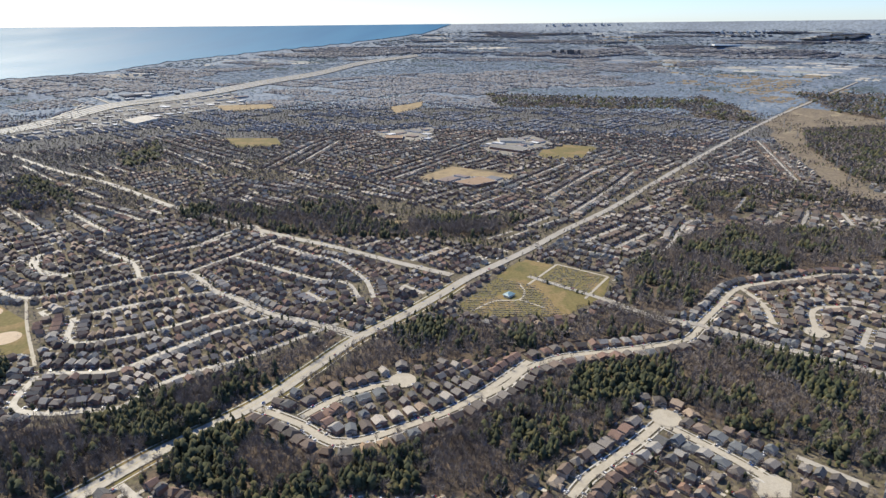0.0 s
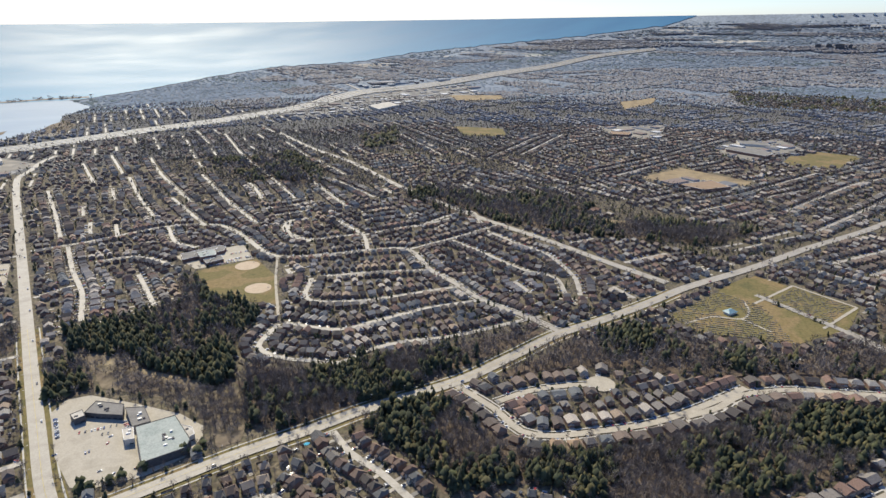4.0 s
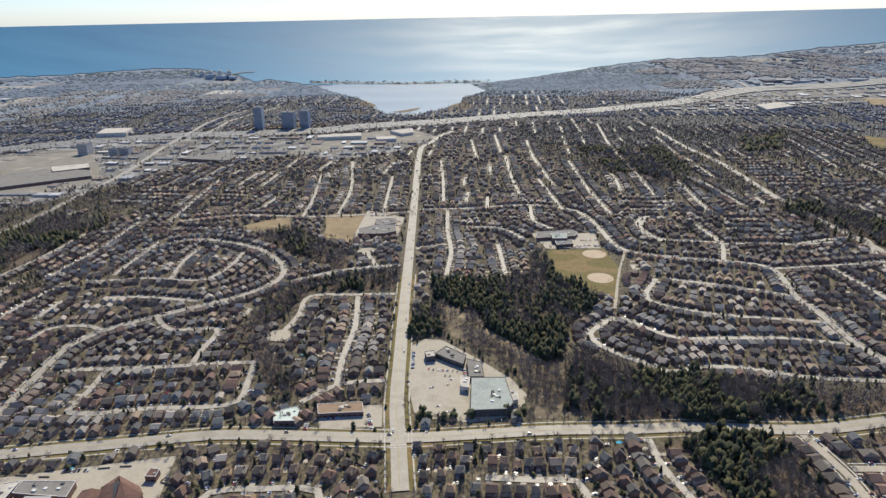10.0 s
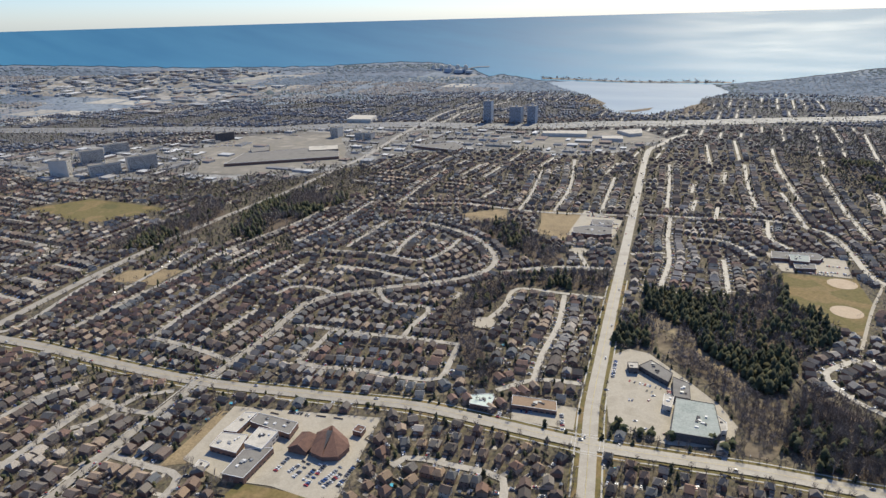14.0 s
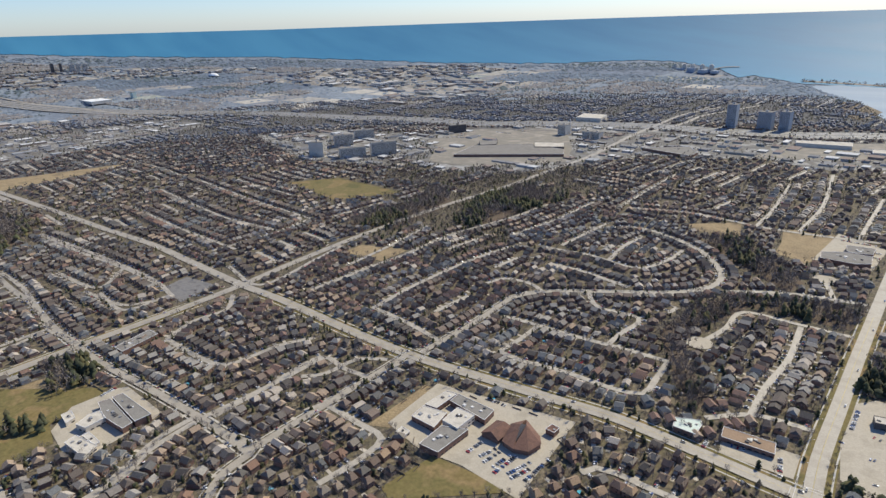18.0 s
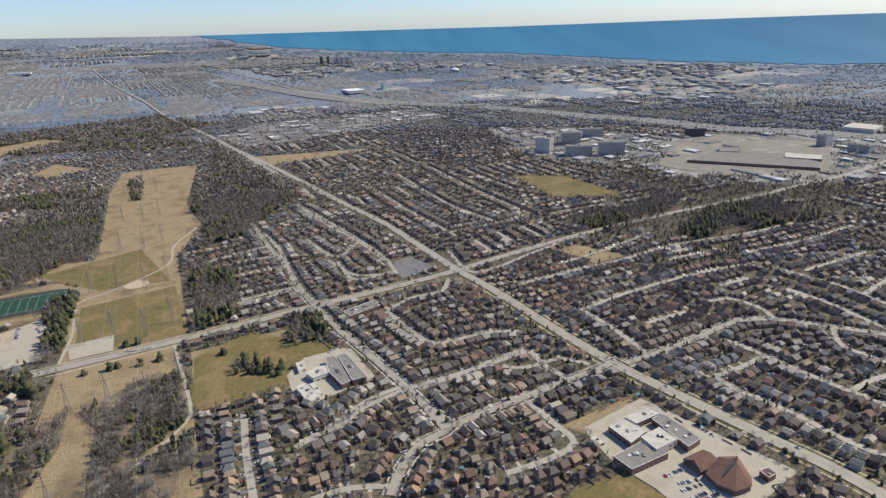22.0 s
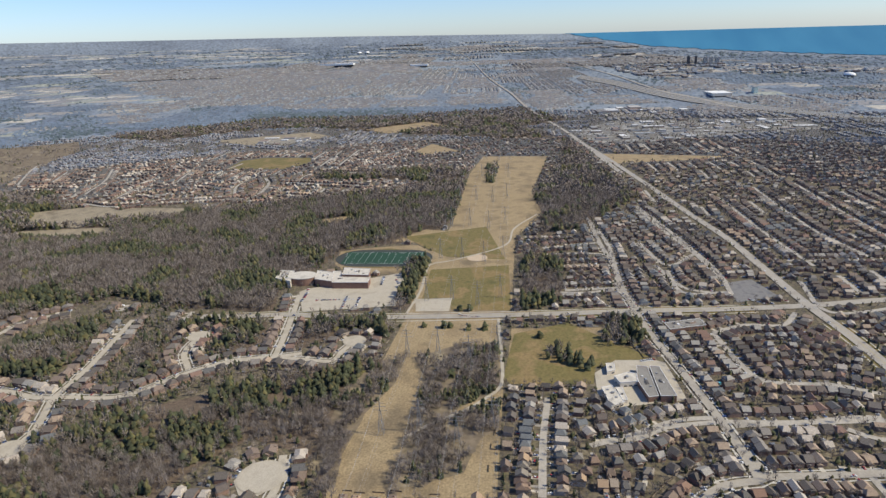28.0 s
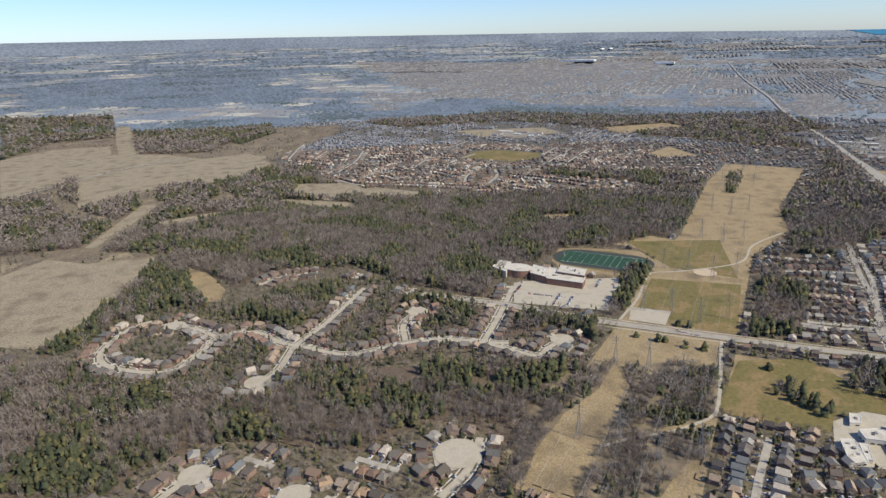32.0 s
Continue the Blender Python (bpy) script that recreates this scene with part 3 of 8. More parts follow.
road("highway", (-4113, 380), (-3922, 601), (-3539, 881), (-3107, 1235), (-2749, 1476), (-2313, 1624), (-1931, 1776), (-1673, 1832), (-1412, 2005), (-1145, 2123), (-879, 2167), (-635, 2242), (-494, 2330), (-241, 2422), (91, 2584), (389, 2713), (743, 2929), (808, 2990), (1165, 3274), (1532, 3291), (2038, 3325), (2378, 3283), (2732, 3252), (3071, 3107))
road("railway", (-2126, 1473), (-1814, 1646), (-1473, 1809), (-1111, 1957), (-881, 2123), (-481, 2270), (-196, 2380))
road("arterial", (-84, 439), (-97, 509), (-109, 575), (-120, 668), (-134, 790), (-157, 1004), (-189, 1304), (-240, 1776))
road("arterial", (-240, 1776), (-249, 1935), (-227, 2023), (-212, 2119), (-177, 2211))
road("arterial", (-2499, 211), (-2112, 276), (-1713, 333), (-1403, 373), (-1214, 401), (-1049, 410), (-902, 418), (-790, 431), (-653, 438), (-526, 450), (-417, 473), (-350, 488), (-268, 505), (-97, 512), (-21, 523), (54, 535), (124, 541), (187, 549), (302, 553), (385, 572), (469, 593), (558, 600), (652, 613), (734, 627), (846, 633), (923, 639), (1061, 655), (1267, 669), (1780, 739), (2446, 820), (3214, 894), (3660, 850), (4040, 745))
road("arterial", (513, 2309), (537, 1974), (578, 1722), (592, 1398), (618, 1196), (646, 1031), (677, 894), (699, 765), (722, 654))
road("arterial", (-834, -474), (-836, -413), (-845, -344), (-838, -261), (-841, -171), (-851, -30), (-866, 117), (-874, 191), (-881, 291), (-897, 416), (-921, 532), (-948, 704), (-967, 902), (-970, 1165), (-988, 1366), (-1004, 1568), (-1078, 1934), (-1122, 2235), (-1148, 2455), (-1120, 2726))
road("arterial", (-1064, 2036), (-1053, 2254), (-1075, 2472), (-1005, 2843))
road("collector", (805, 560), (808, 441), (802, 346), (822, 281), (828, 231), (830, 168), (843, 68))
road("collector", (-796, 483), (-801, 599), (-803, 684), (-815, 809), (-798, 975), (-799, 1092))
road("collector", (-525, 461), (-531, 563), (-544, 664), (-521, 712), (-457, 768), (-389, 822), (-352, 874), (-351, 928), (-383, 981), (-428, 1024), (-493, 1056), (-573, 1069), (-640, 1010))
road("collector", (-504, 217), (-577, 212), (-683, 197), (-801, 177), (-871, 171), (-962, 165), (-1066, 166), (-1193, 157), (-1350, 154))
road("collector", (475, 602), (458, 665), (435, 731), (429, 807), (420, 869), (426, 978), (362, 1007), (302, 1017), (208, 1056), (180, 1191), (147, 1281), (58, 1318), (-78, 1288), (-172, 1277))
road("collector", (-655, 1177), (-540, 1222), (-397, 1218), (-315, 1229), (-192, 1259))
road("collector", (-327, 884), (-265, 930), (-209, 952), (-165, 963))
road("collector", (-508, 224), (-516, 300), (-522, 353), (-534, 452))
road("collector", (-595, 209), (-547, 215), (-508, 224), (-494, 184), (-467, 153), (-439, 133))
road("street", (-595, 209), (-598, 287), (-610, 370), (-565, 375), (-527, 382))
road("street", (-804, 260), (-830, 309), (-831, 358), (-873, 391))
road("street", (-804, 260), (-726, 267), (-680, 284), (-675, 354), (-658, 396))
road("street", (-518, 316), (-465, 319), (-428, 319), (-418, 280), (-419, 238))
road("street", (-466, 68), (-465, 104), (-451, 137))
road("street", (-595, 209), (-581, 150), (-561, 121), (-554, 83))
road("street", (-468, 22), (-553, 26), (-632, 34))
road("street", (-546, 72), (-567, 116), (-595, 167), (-603, 214))
road("street", (-588, 221), (-596, 279), (-606, 375))
road("street", (-1466, 272), (-1285, 292), (-1127, 318), (-989, 331))
road("street", (-1193, 157), (-1172, 91), (-1159, 48))
road("street", (-962, 165), (-956, 120), (-949, 75))
road("street", (-1066, 166), (-1066, 122), (-1060, 73))
road("street", (-1067, 237), (-964, 260), (-942, 305))
road("street", (-1193, 231), (-1067, 256), (-1127, 318))
road("lane", (-685, -390), (-702, -367), (-713, -315), (-705, -237), (-730, -230), (-763, -220))
road("lane", (-716, -315), (-780, -324), (-864, -339), (-923, -351))
road("lane", (-725, -282), (-681, -397), (-612, -461), (-605, -530), (-602, -567), (-614, -630), (-576, -663), (-527, -648), (-476, -653), (-457, -731), (-473, -773), (-517, -800), (-558, -810), (-580, -800))
road("lane", (-580, -667), (-588, -720), (-582, -754))
road("lane", (-599, -545), (-685, -552), (-820, -577))
road("lane", (-599, -545), (-534, -519), (-503, -522))
road("lane", (-677, -415), (-721, -443), (-769, -446))
road("lane", (-513, -231), (-463, -221), (-415, -227))
road("lane", (-347, -455), (-317, -459), (-298, -458))
road("lane", (-762, -753), (-810, -744), (-845, -696))
road("lane", (408, 226), (440, 229), (484, 225), (535, 221), (577, 220))
road("lane", (567, 216), (563, 175), (559, 141), (552, 108))
road("lane", (293, 548), (308, 488), (312, 442), (336, 421), (376, 408), (428, 394), (470, 390), (526, 391), (578, 394))
road("lane", (316, 497), (361, 499), (403, 489), (440, 474))
road("lane", (474, 385), (519, 381), (559, 386), (618, 369), (657, 343), (715, 304), (768, 278), (817, 279))
road("lane", (825, 283), (898, 287), (998, 290), (1088, 242), (1160, 201), (1210, 132))
road("lane", (908, 159), (986, 182), (1031, 149), (1032, 101))
road("lane", (998, 290), (955, 243), (896, 209))
road("street", (144, 528), (149, 487), (164, 448), (175, 400))
road("street", (-11, 462), (37, 462), (70, 463), (77, 435))
road("street", (152, 790), (115, 740), (133, 699), (163, 675), (194, 654), (234, 667), (280, 667), (351, 651), (431, 649), (481, 647))
road("street", (160, 791), (219, 738), (275, 739), (353, 743), (427, 733))
road("street", (237, 927), (210, 852), (275, 811), (386, 796), (430, 791))
road("street", (247, 928), (327, 908), (421, 872))
road("street", (362, 1007), (383, 1090), (369, 1202))
road("street", (383, 1090), (453, 1097), (524, 1097), (580, 1110))
road("street", (282, 1238), (263, 1180), (276, 1117), (378, 1099))
road("street", (426, 978), (523, 995), (603, 1014), (660, 1028))
road("street", (519, 987), (538, 899), (554, 803), (581, 753), (557, 693))
road("street", (605, 1013), (616, 918), (632, 842), (609, 739), (573, 678))
road("street", (58, 1318), (63, 1210), (94, 1164))
road("street", (-173, 1751), (-145, 1512), (-128, 1336))
road("street", (7, 1811), (21, 1566), (39, 1404))
road("street", (-104, 2053), (-75, 1787))
road("street", (-29, 2142), (-6, 1853))
road("street", (180, 1755), (197, 1454), (220, 1257))
road("street", (73, 2050), (84, 1808), (121, 1478))
road("street", (-114, 1277), (-103, 1145), (-87, 1028), (-86, 923))
road("street", (-7, 1070), (7, 931))
road("street", (-150, 1042), (-98, 1068))
road("street", (-33, 1382), (-32, 1289))
road("street", (-70, 1166), (-5, 1161), (42, 1099))
road("street", (-207, 1532), (-159, 1542))
road("street", (87, 1545), (125, 1288))
road("street", (337, 2378), (323, 1939), (334, 1654), (336, 1409))
road("street", (426, 1774), (418, 1559), (420, 1282))
road("street", (-285, 711), (-278, 772), (-280, 833), (-214, 843), (-152, 849))
road("street", (-209, 838), (-192, 743), (-189, 665), (-181, 602))
road("street", (-212, 565), (-178, 603), (-129, 614))
road("street", (-455, 530), (-423, 530), (-364, 544), (-309, 550), (-280, 563), (-283, 595), (-292, 644))
road("street", (-516, 607), (-474, 616), (-411, 624), (-352, 635), (-292, 644))
road("street", (-455, 530), (-456, 572), (-462, 616))
road("street", (-609, 679), (-600, 713), (-557, 722), (-523, 709))
road("street", (-623, 895), (-626, 956), (-631, 1060))
road("street", (-672, 503), (-690, 615), (-695, 765), (-680, 849))
road("street", (-676, 506), (-603, 506), (-523, 499))
road("street", (-478, 757), (-435, 719), (-374, 723), (-370, 670), (-366, 631))
road("street", (-646, 868), (-556, 886), (-468, 885), (-448, 956), (-451, 1008))
road("street", (-521, 883), (-538, 966), (-538, 1025))
road("street", (-585, 811), (-525, 816), (-439, 807))
road("street", (-726, 880), (-721, 1016), (-734, 1168))
road("street", (-467, 1580), (-421, 1335), (-409, 1223))
road("street", (-421, 1733), (-356, 1430), (-338, 1235))
road("street", (-278, 1565), (-257, 1355), (-246, 1252))
road("street", (-673, 1185), (-694, 1339), (-715, 1516))
road("street", (-236, 1025), (-204, 956))
road("street", (-256, 410), (-250, 425), (-233, 431), (-207, 433), (-173, 437), (-156, 434), (-146, 407))
road("street", (-588, 329), (-572, 353), (-571, 398), (-543, 423))
road("street", (-526, 429), (-526, 378), (-521, 317), (-525, 293))
road("street", (-1370, 150), (-1187, 171), (-1029, 166), (-953, 159), (-881, 178))
road("street", (-1464, 274), (-1209, 312), (-1031, 331), (-937, 324))
road("street", (-1122, 54), (-1130, 118), (-1119, 170))
road("street", (-940, 67), (-941, 112), (-956, 151))
road("street", (-1041, 250), (-945, 254), (-946, 322))
road("street", (-996, 444), (-875, 439), (-904, 561), (-928, 637))
road("street", (-1090, 461), (-1097, 625), (-1118, 685))
road("street", (-1540, 477), (-1266, 481), (-1063, 494))
road("street", (-1641, 588), (-1283, 579), (-1103, 605))
road("street", (-1678, 700), (-1350, 691), (-1115, 695))
road("street", (-838, 580), (-858, 691), (-892, 821))
road("street", (1120, 962), (1276, 964), (1618, 1015))
road("street", (1221, 821), (1532, 887), (1619, 902))
road("street", (1166, 708), (1432, 761), (1653, 814))
road("street", (999, 474), (1098, 458), (1258, 495), (1310, 499))
road("street", (1440, 458), (1586, 484))
road("street", (1430, 317), (1555, 339))
road("street", (1504, 241), (1593, 281))
road("street", (2442, 739), (2153, 593), (1867, 449))
road("street", (1561, 672), (1718, 648))
road("street", (974, 586), (990, 492))
road("street", (954, 1581), (1298, 1811), (1492, 1867))
road("street", (1066, 1577), (1387, 1801))
road("street", (1119, 1309), (1395, 1363), (1799, 1470))
road("street", (1139, 1240), (1444, 1313))
road("street", (971, 2220), (957, 1807))
road("street", (887, 2078), (853, 1683))
road("street", (820, 1474), (861, 1306))
road("street", (986, 1177), (999, 1050))
road("street", (468, 1560), (501, 1334))
road("street", (285, 1101), (259, 1183), (280, 1241), (321, 1241))
road("street", (490, 1088), (636, 1137), (620, 1049))
road("path", (-840, -27), (-715, -19), (-654, -19), (-625, -37), (-600, -59), (-575, -90), (-549, -115))
road("path", (-1398, 44), (-1289, -6), (-1176, -24), (-1088, -118), (-1064, -156), (-944, -155), (-856, -163))
road("path", (211, 1046), (184, 943), (158, 817))
area("woods", 0.95, (-107, 902), (-39, 899), (47, 922), (47, 1017), (85, 1021), (91, 939), (126, 886), (140, 835), (96, 785), (82, 718), (69, 663), (46, 667), (10, 709), (-21, 740), (-26, 783), (-67, 814), (-102, 848))
area("woods", 0.95, (-125, 796), (-100, 810), (-73, 767), (-69, 720), (-98, 718), (-115, 715))
area("shrubs", 0.0, (-127, 835), (-68, 812), (-26, 776), (-21, 734), (10, 703), (42, 663), (75, 649), (79, 602), (59, 555), (37, 553), (36, 592), (18, 641), (-11, 678), (-62, 723), (-71, 771), (-100, 815))
area("woods", 0.45, (72, 671), (165, 629), (253, 636), (418, 627), (464, 610), (397, 592), (299, 576), (225, 564), (132, 552), (104, 564))
area("woods", 0.65, (212, 546), (271, 547), (295, 533), (298, 429), (316, 401), (375, 369), (496, 363), (531, 354), (483, 313), (203, 398), (198, 463), (177, 502), (159, 520))
area("woods", 0.5, (290, 361), (269, 407), (320, 405), (400, 360), (491, 359), (586, 348), (726, 271), (801, 236), (828, 65), (645, 34), (620, 60), (628, 101), (594, 212), (594, 251), (486, 257), (419, 271), (370, 266))
area("woods", 0.5, (215, 666), (281, 614), (301, 576), (262, 554), (204, 560), (158, 582), (73, 614), (94, 702), (157, 650))
area("woods", 0.3, (66, 587), (73, 614), (148, 568), (177, 575), (141, 564), (103, 548))
area("woods", 0.25, (468, 569), (579, 566), (592, 514), (681, 409), (800, 389), (809, 308), (781, 292), (642, 384), (570, 420), (528, 458), (458, 505), (364, 526), (347, 545), (400, 552))
area("woods", 0.3, (935, 462), (1123, 469), (1323, 416), (1471, 177), (1312, 149), (1128, 253), (1036, 313), (844, 302), (812, 377))
area("leafy", 0, (692, 1329), (916, 1290), (959, 1166), (995, 937), (1100, 828), (1087, 672), (942, 666), (865, 699), (799, 873), (752, 990), (671, 1130))
area("woods", 0.35, (735, 1180), (800, 1210), (880, 1150), (905, 1040), (850, 1010), (780, 1080))
area("woods", 0.25, (850, 880), (930, 900), (985, 820), (960, 740), (890, 760))
area("tan", 0, (820, 930), (850, 960), (890, 930), (860, 900))
area("woods", 0.3, (3236, 1418), (3428, 1353), (3304, 1130), (2924, 886), (2880, 1123))
area("woods", 0.7, (753, 2144), (919, 2193), (806, 1900), (685, 1886))
area("woods", 0.6, (397, 1952), (468, 1926), (468, 1632), (418, 1480), (322, 1643))
area("woods", 0.4, (2816, 691), (3125, 464), (1925, 256), (2042, 367), (2424, 568))
area("woods", 0.2, (1552, 638), (1787, 440), (1734, 223), (1625, 204), (1663, 405), (1356, 451), (1401, 531))
area("woods", 0.15, (-337, 707), (-337, 834), (-311, 865), (-162, 944), (-148, 869), (-280, 855), (-297, 766), (-289, 679), (-224, 598), (-224, 561), (-268, 611))
area("woods", 0.2, (-454, 1074), (-406, 1136), (-253, 991), (-259, 940), (-374, 1014))
area("woods", 0.2, (-2473, 177), (-2066, 227), (-1555, 284), (-1410, 157), (-1270, 124), (-1240, 44))
area("woods", 0.5, (-869, 869), (-953, 1028), (-932, 1195), (-788, 1162), (-787, 997), (-806, 856))
area("woods", 0.28, (-1160, -1081), (-1333, -938), (-1456, -643), (-1565, -519), (-1744, -134), (-1621, -95), (-1312, -152), (-1202, -197), (-1159, -349), (-1009, -410), (-860, -370), (-866, -544), (-922, -634), (-807, -786))
area("woods", 0.15, (-1603, 36), (-1878, 157), (-1546, 292), (-1308, 135), (-1344, 36), (-1230, -12))
area("woods", 0.5, (-1120, 7), (-1089, 85), (-893, 65), (-870, 6))
area("woods", 0.45, (-388, -853), (-446, -777), (-449, -611), (-497, -495), (-590, -420), (-677, -264), (-725, -147), (-622, -174), (-447, -158), (-436, -181), (-512, -199), (-539, -276), (-482, -314), (-443, -330), (-400, -471), (-330, -513), (-287, -505), (-244, -598))
area("woods", 0.95, (-426, -842), (-612, -891), (-784, -954), (-744, -833), (-652, -795), (-610, -849), (-485, -822))
area("woods", 0.32, (-770, -1006), (-903, -1053), (-1526, -1354), (-1471, -1019), (-1436, -716), (-1591, -462), (-1641, -136), (-1345, -149), (-1264, -247), (-1111, -341), (-930, -393), (-853, -371), (-870, -524), (-936, -766), (-737, -781), (-788, -959))
area("woods", 0.95, (-1020, -220), (-1079, -160), (-877, -149), (-861, -188))
area("woods", 0.95, (-720, 36), (-750, 39), (-742, 62), (-722, 77), (-711, 93), (-694, 89), (-706, 66))
area("woods", 0.95, (-839, 124), (-840, 177), (-784, 168), (-779, 117))
area("woods", 0.95, (-821, -326), (-829, -184), (-772, -173), (-785, -280))
area("woods", 0.2, (-1034, 716), (-1047, 926), (-1097, 1031), (-1052, 1039), (-964, 959), (-924, 760))
area("tan", 0, (-2131, -114), (-2111, 101), (-1615, 36), (-1398, 57), (-1230, -4), (-870, -8), (-830, -27), (-648, -16), (-465, -18), (-455, -172), (-640, -175), (-846, -162), (-1126, -165), (-1312, -140), (-1834, -140))
area("grass", 0, (-1041, -151), (-1065, -15), (-870, -9), (-871, -147))
area("grass", 0, (-1232, -231), (-1303, -66), (-1095, -21), (-1110, -131), (-1159, -174))
area("tan", 0, (-809, -8), (-817, 127), (-784, 174), (-758, 134), (-737, -11))
area("grass", 0, (-727, -9), (-753, 126), (-777, 173), (-717, 97), (-665, 88), (-660, -10))
area("woods", 0.95, (-765, 110), (-799, 115), (-805, 140), (-786, 167), (-766, 160), (-753, 129))
area("woods", 0.95, (-1006, -195), (-1059, -200), (-1096, -181), (-1086, -158), (-1022, -156), (-975, -162))
area("grass", 0, (77, 1044), (177, 1056), (188, 968), (164, 856), (82, 926))
area("tan", 0, (-332, 1099), (-356, 1240), (-272, 1246), (-268, 1138), (-277, 1074))
area("tan", 0, (-66, 795), (-17, 746), (40, 687), (25, 665), (-31, 709))
area("grass", 0, (639, 567), (766, 594), (867, 611), (880, 549), (899, 463), (820, 428), (719, 433), (638, 512))
area("grass", 0, (1760, 1195), (1920, 1077), (1688, 1040), (1644, 1136))
area("tan", 0, (2170, 2394), (2424, 2408), (2281, 2286), (2018, 2189))
area("tan", 0, (1562, 3004), (1797, 2871), (1747, 2744), (1510, 2803))
area("grass", 0, (1132, 2141), (1267, 2005), (1198, 1866), (1070, 1936))
area("tan", 0, (1181, 1197), (1352, 1229), (1390, 1032), (1290, 993), (1177, 1109))
area("grass", 0, (-1440, 840), (-1373, 953), (-1127, 960), (-1204, 816))
area("tan", 0, (-904, 663), (-818, 706), (-809, 634), (-896, 619))
area("grass", 0, (-374, 274), (-371, 336), (-304, 348), (-287, 347), (-356, 269))
area("tan", 0, (-456, 323), (-467, 415), (-451, 419), (-433, 338))
area("grass", 0, (-792, -4), (-830, 71), (-760, 137), (-731, 168), (-704, 92), (-679, 59), (-664, -18))
area("tan", 0, (-770, -938), (-742, -838), (-682, -752), (-691, -825))
area("rural", 0, (2864, 789), (2399, 477), (1862, 279), (1857, 244), (1600, 199), (1920, 394), (2606, 748))
area("tan", 0, (-2143, 267), (-2056, 684), (-2015, 565), (-1968, 266))
area("tan", 0, (-511, 1153), (-437, 1224), (-406, 1136), (-479, 1122))
area("tan", 0, (-363, 1228), (-278, 1252), (-278, 1108), (-322, 1088))
area("concrete", 0, (-110, 693), (-96, 714), (-72, 712), (-25, 668), (12, 629), (30, 597), (27, 579), (7, 553), (-28, 542), (-75, 546), (-88, 556), (-102, 609))
area("concrete", 0, (-443, 340), (-459, 427), (-303, 471), (-276, 345), (-342, 344), (-388, 333))
area("concrete", 0, (-935, -355), (-948, -345), (-1029, -192), (-882, -185), (-857, -325))
area("concrete", 0, (-909, -158), (-915, -101), (-864, -101), (-862, -151))
area("concrete", 0, (53, 1133), (171, 1140), (173, 1058), (78, 1052))
area("concrete", 0, (-690, 92), (-723, 121), (-725, 170), (-719, 180), (-637, 186), (-632, 175), (-617, 111), (-643, 90))
area("concrete", 0, (-191, 557), (-123, 567), (-117, 529), (-179, 521))
area("asphalt", 0, (-984, 327), (-1002, 374), (-932, 390), (-907, 323))
area("concrete", 0, (-197, 1222), (-282, 1267), (-276, 1101), (-192, 1106))
area("gravel", 0, (-1337, 1243), (-1487, 1424), (-1572, 1453), (-1600, 1723), (-1333, 1920), (-1111, 1636), (-1019, 1472), (-1170, 1275))
area("gravel", 0, (-602, 2104), (-341, 2276), (-204, 2089), (-485, 1882), (-648, 1826))
area("concrete", 0, (-472, -265), (-492, -259), (-504, -236), (-498, -219), (-477, -215), (-453, -234), (-453, -252))
area("concrete", 0, (539, 122), (564, 107), (562, 92), (541, 86), (522, 106))
area("gravel", 0, (1187, 1098), (1271, 1154), (1336, 1010), (1256, 984))
area("gravel", 0, (1709, 1396), (1967, 1390), (1876, 1228), (1680, 1275))
area("gravel", 0, (1594, 1857), (1863, 1788), (1612, 1574), (1514, 1674))
area("water", 0, (-1010, 3460), (-885, 3536), (-535, 3555), (-186, 3574), (-87, 3369), (-196, 3134), (-201, 2861), (-351, 2599), (-490, 2619), (-587, 2836), (-707, 3123))
coast += [(-4766, 489), (-4546, 872), (-4327, 1346), (-4032, 1875), (-3834, 2184), (-3324, 2669), (-2940, 2944), (-2945, 2955), (-2611, 3190), (-2380, 3341), (-1998, 3622), (-1765, 3690), (-1524, 3638), (-1381, 3526), (-1309, 3590), (-1069, 3505), (-723, 3527), (-139, 3568), (190, 3742), (524, 3911), (898, 4004), (1396, 3929), (1781, 3933), (2314, 3806), (2792, 3604), (3232, 3389), (3382, 3307)]
area("commerce", 0, (-1696, 1615), (-1523, 1819), (-1320, 2046), (-1010, 2058), (-600, 2132), (-520, 1877), (-702, 1759), (-890, 1668), (-972, 1443), (-1053, 1263), (-1243, 1161))
area("commerce", 0, (-746, 2093), (-356, 2227), (-234, 2090), (-305, 1881), (-477, 1757), (-625, 1826))
area("commerce", 0, (-2188, 1166), (-2022, 1416), (-1581, 1587), (-1282, 1241), (-1427, 1111), (-1647, 1022))
area("commerce", 0, (612, 2842), (946, 3157), (1446, 3242), (1815, 3225), (1691, 2960), (1120, 2751), (661, 2615))
area("commerce", 0, (-2614, 226), (-2948, 411), (-2914, 1113), (-2606, 1209), (-2491, 801), (-2369, 492), (-2361, 280))
area("rural", 0, (-594, -1216), (-799, -1065), (-1526, -1354), (-1762, -1594), (-2417, -1777), (-2639, -1937), (-1768, -3277))
area("rural", 0, (2924, 886), (1925, 256), (3462, 526), (3441, 913))
area("woods", 0.2, (-2781, -1896), (-3231, -1260), (-3265, -672), (-3474, 26), (-3031, 233), (-2859, 70), (-2874, -589), (-2954, -1152), (-2637, -1606))
area("woods", 0.3, (2791, 2288), (3323, 1428), (3092, 1293), (2551, 2017))
area("woods", 0.3, (3704, 996), (3818, 599), (3334, 502), (3420, 713))
turning_circles.append((-769, -446, 16))
turning_circles.append((-505, -524, 16))
turning_circles.append((-345, -456, 16))
turning_circles.append((-582, -754, 16))
turning_circles.append((-763, -220, 16))
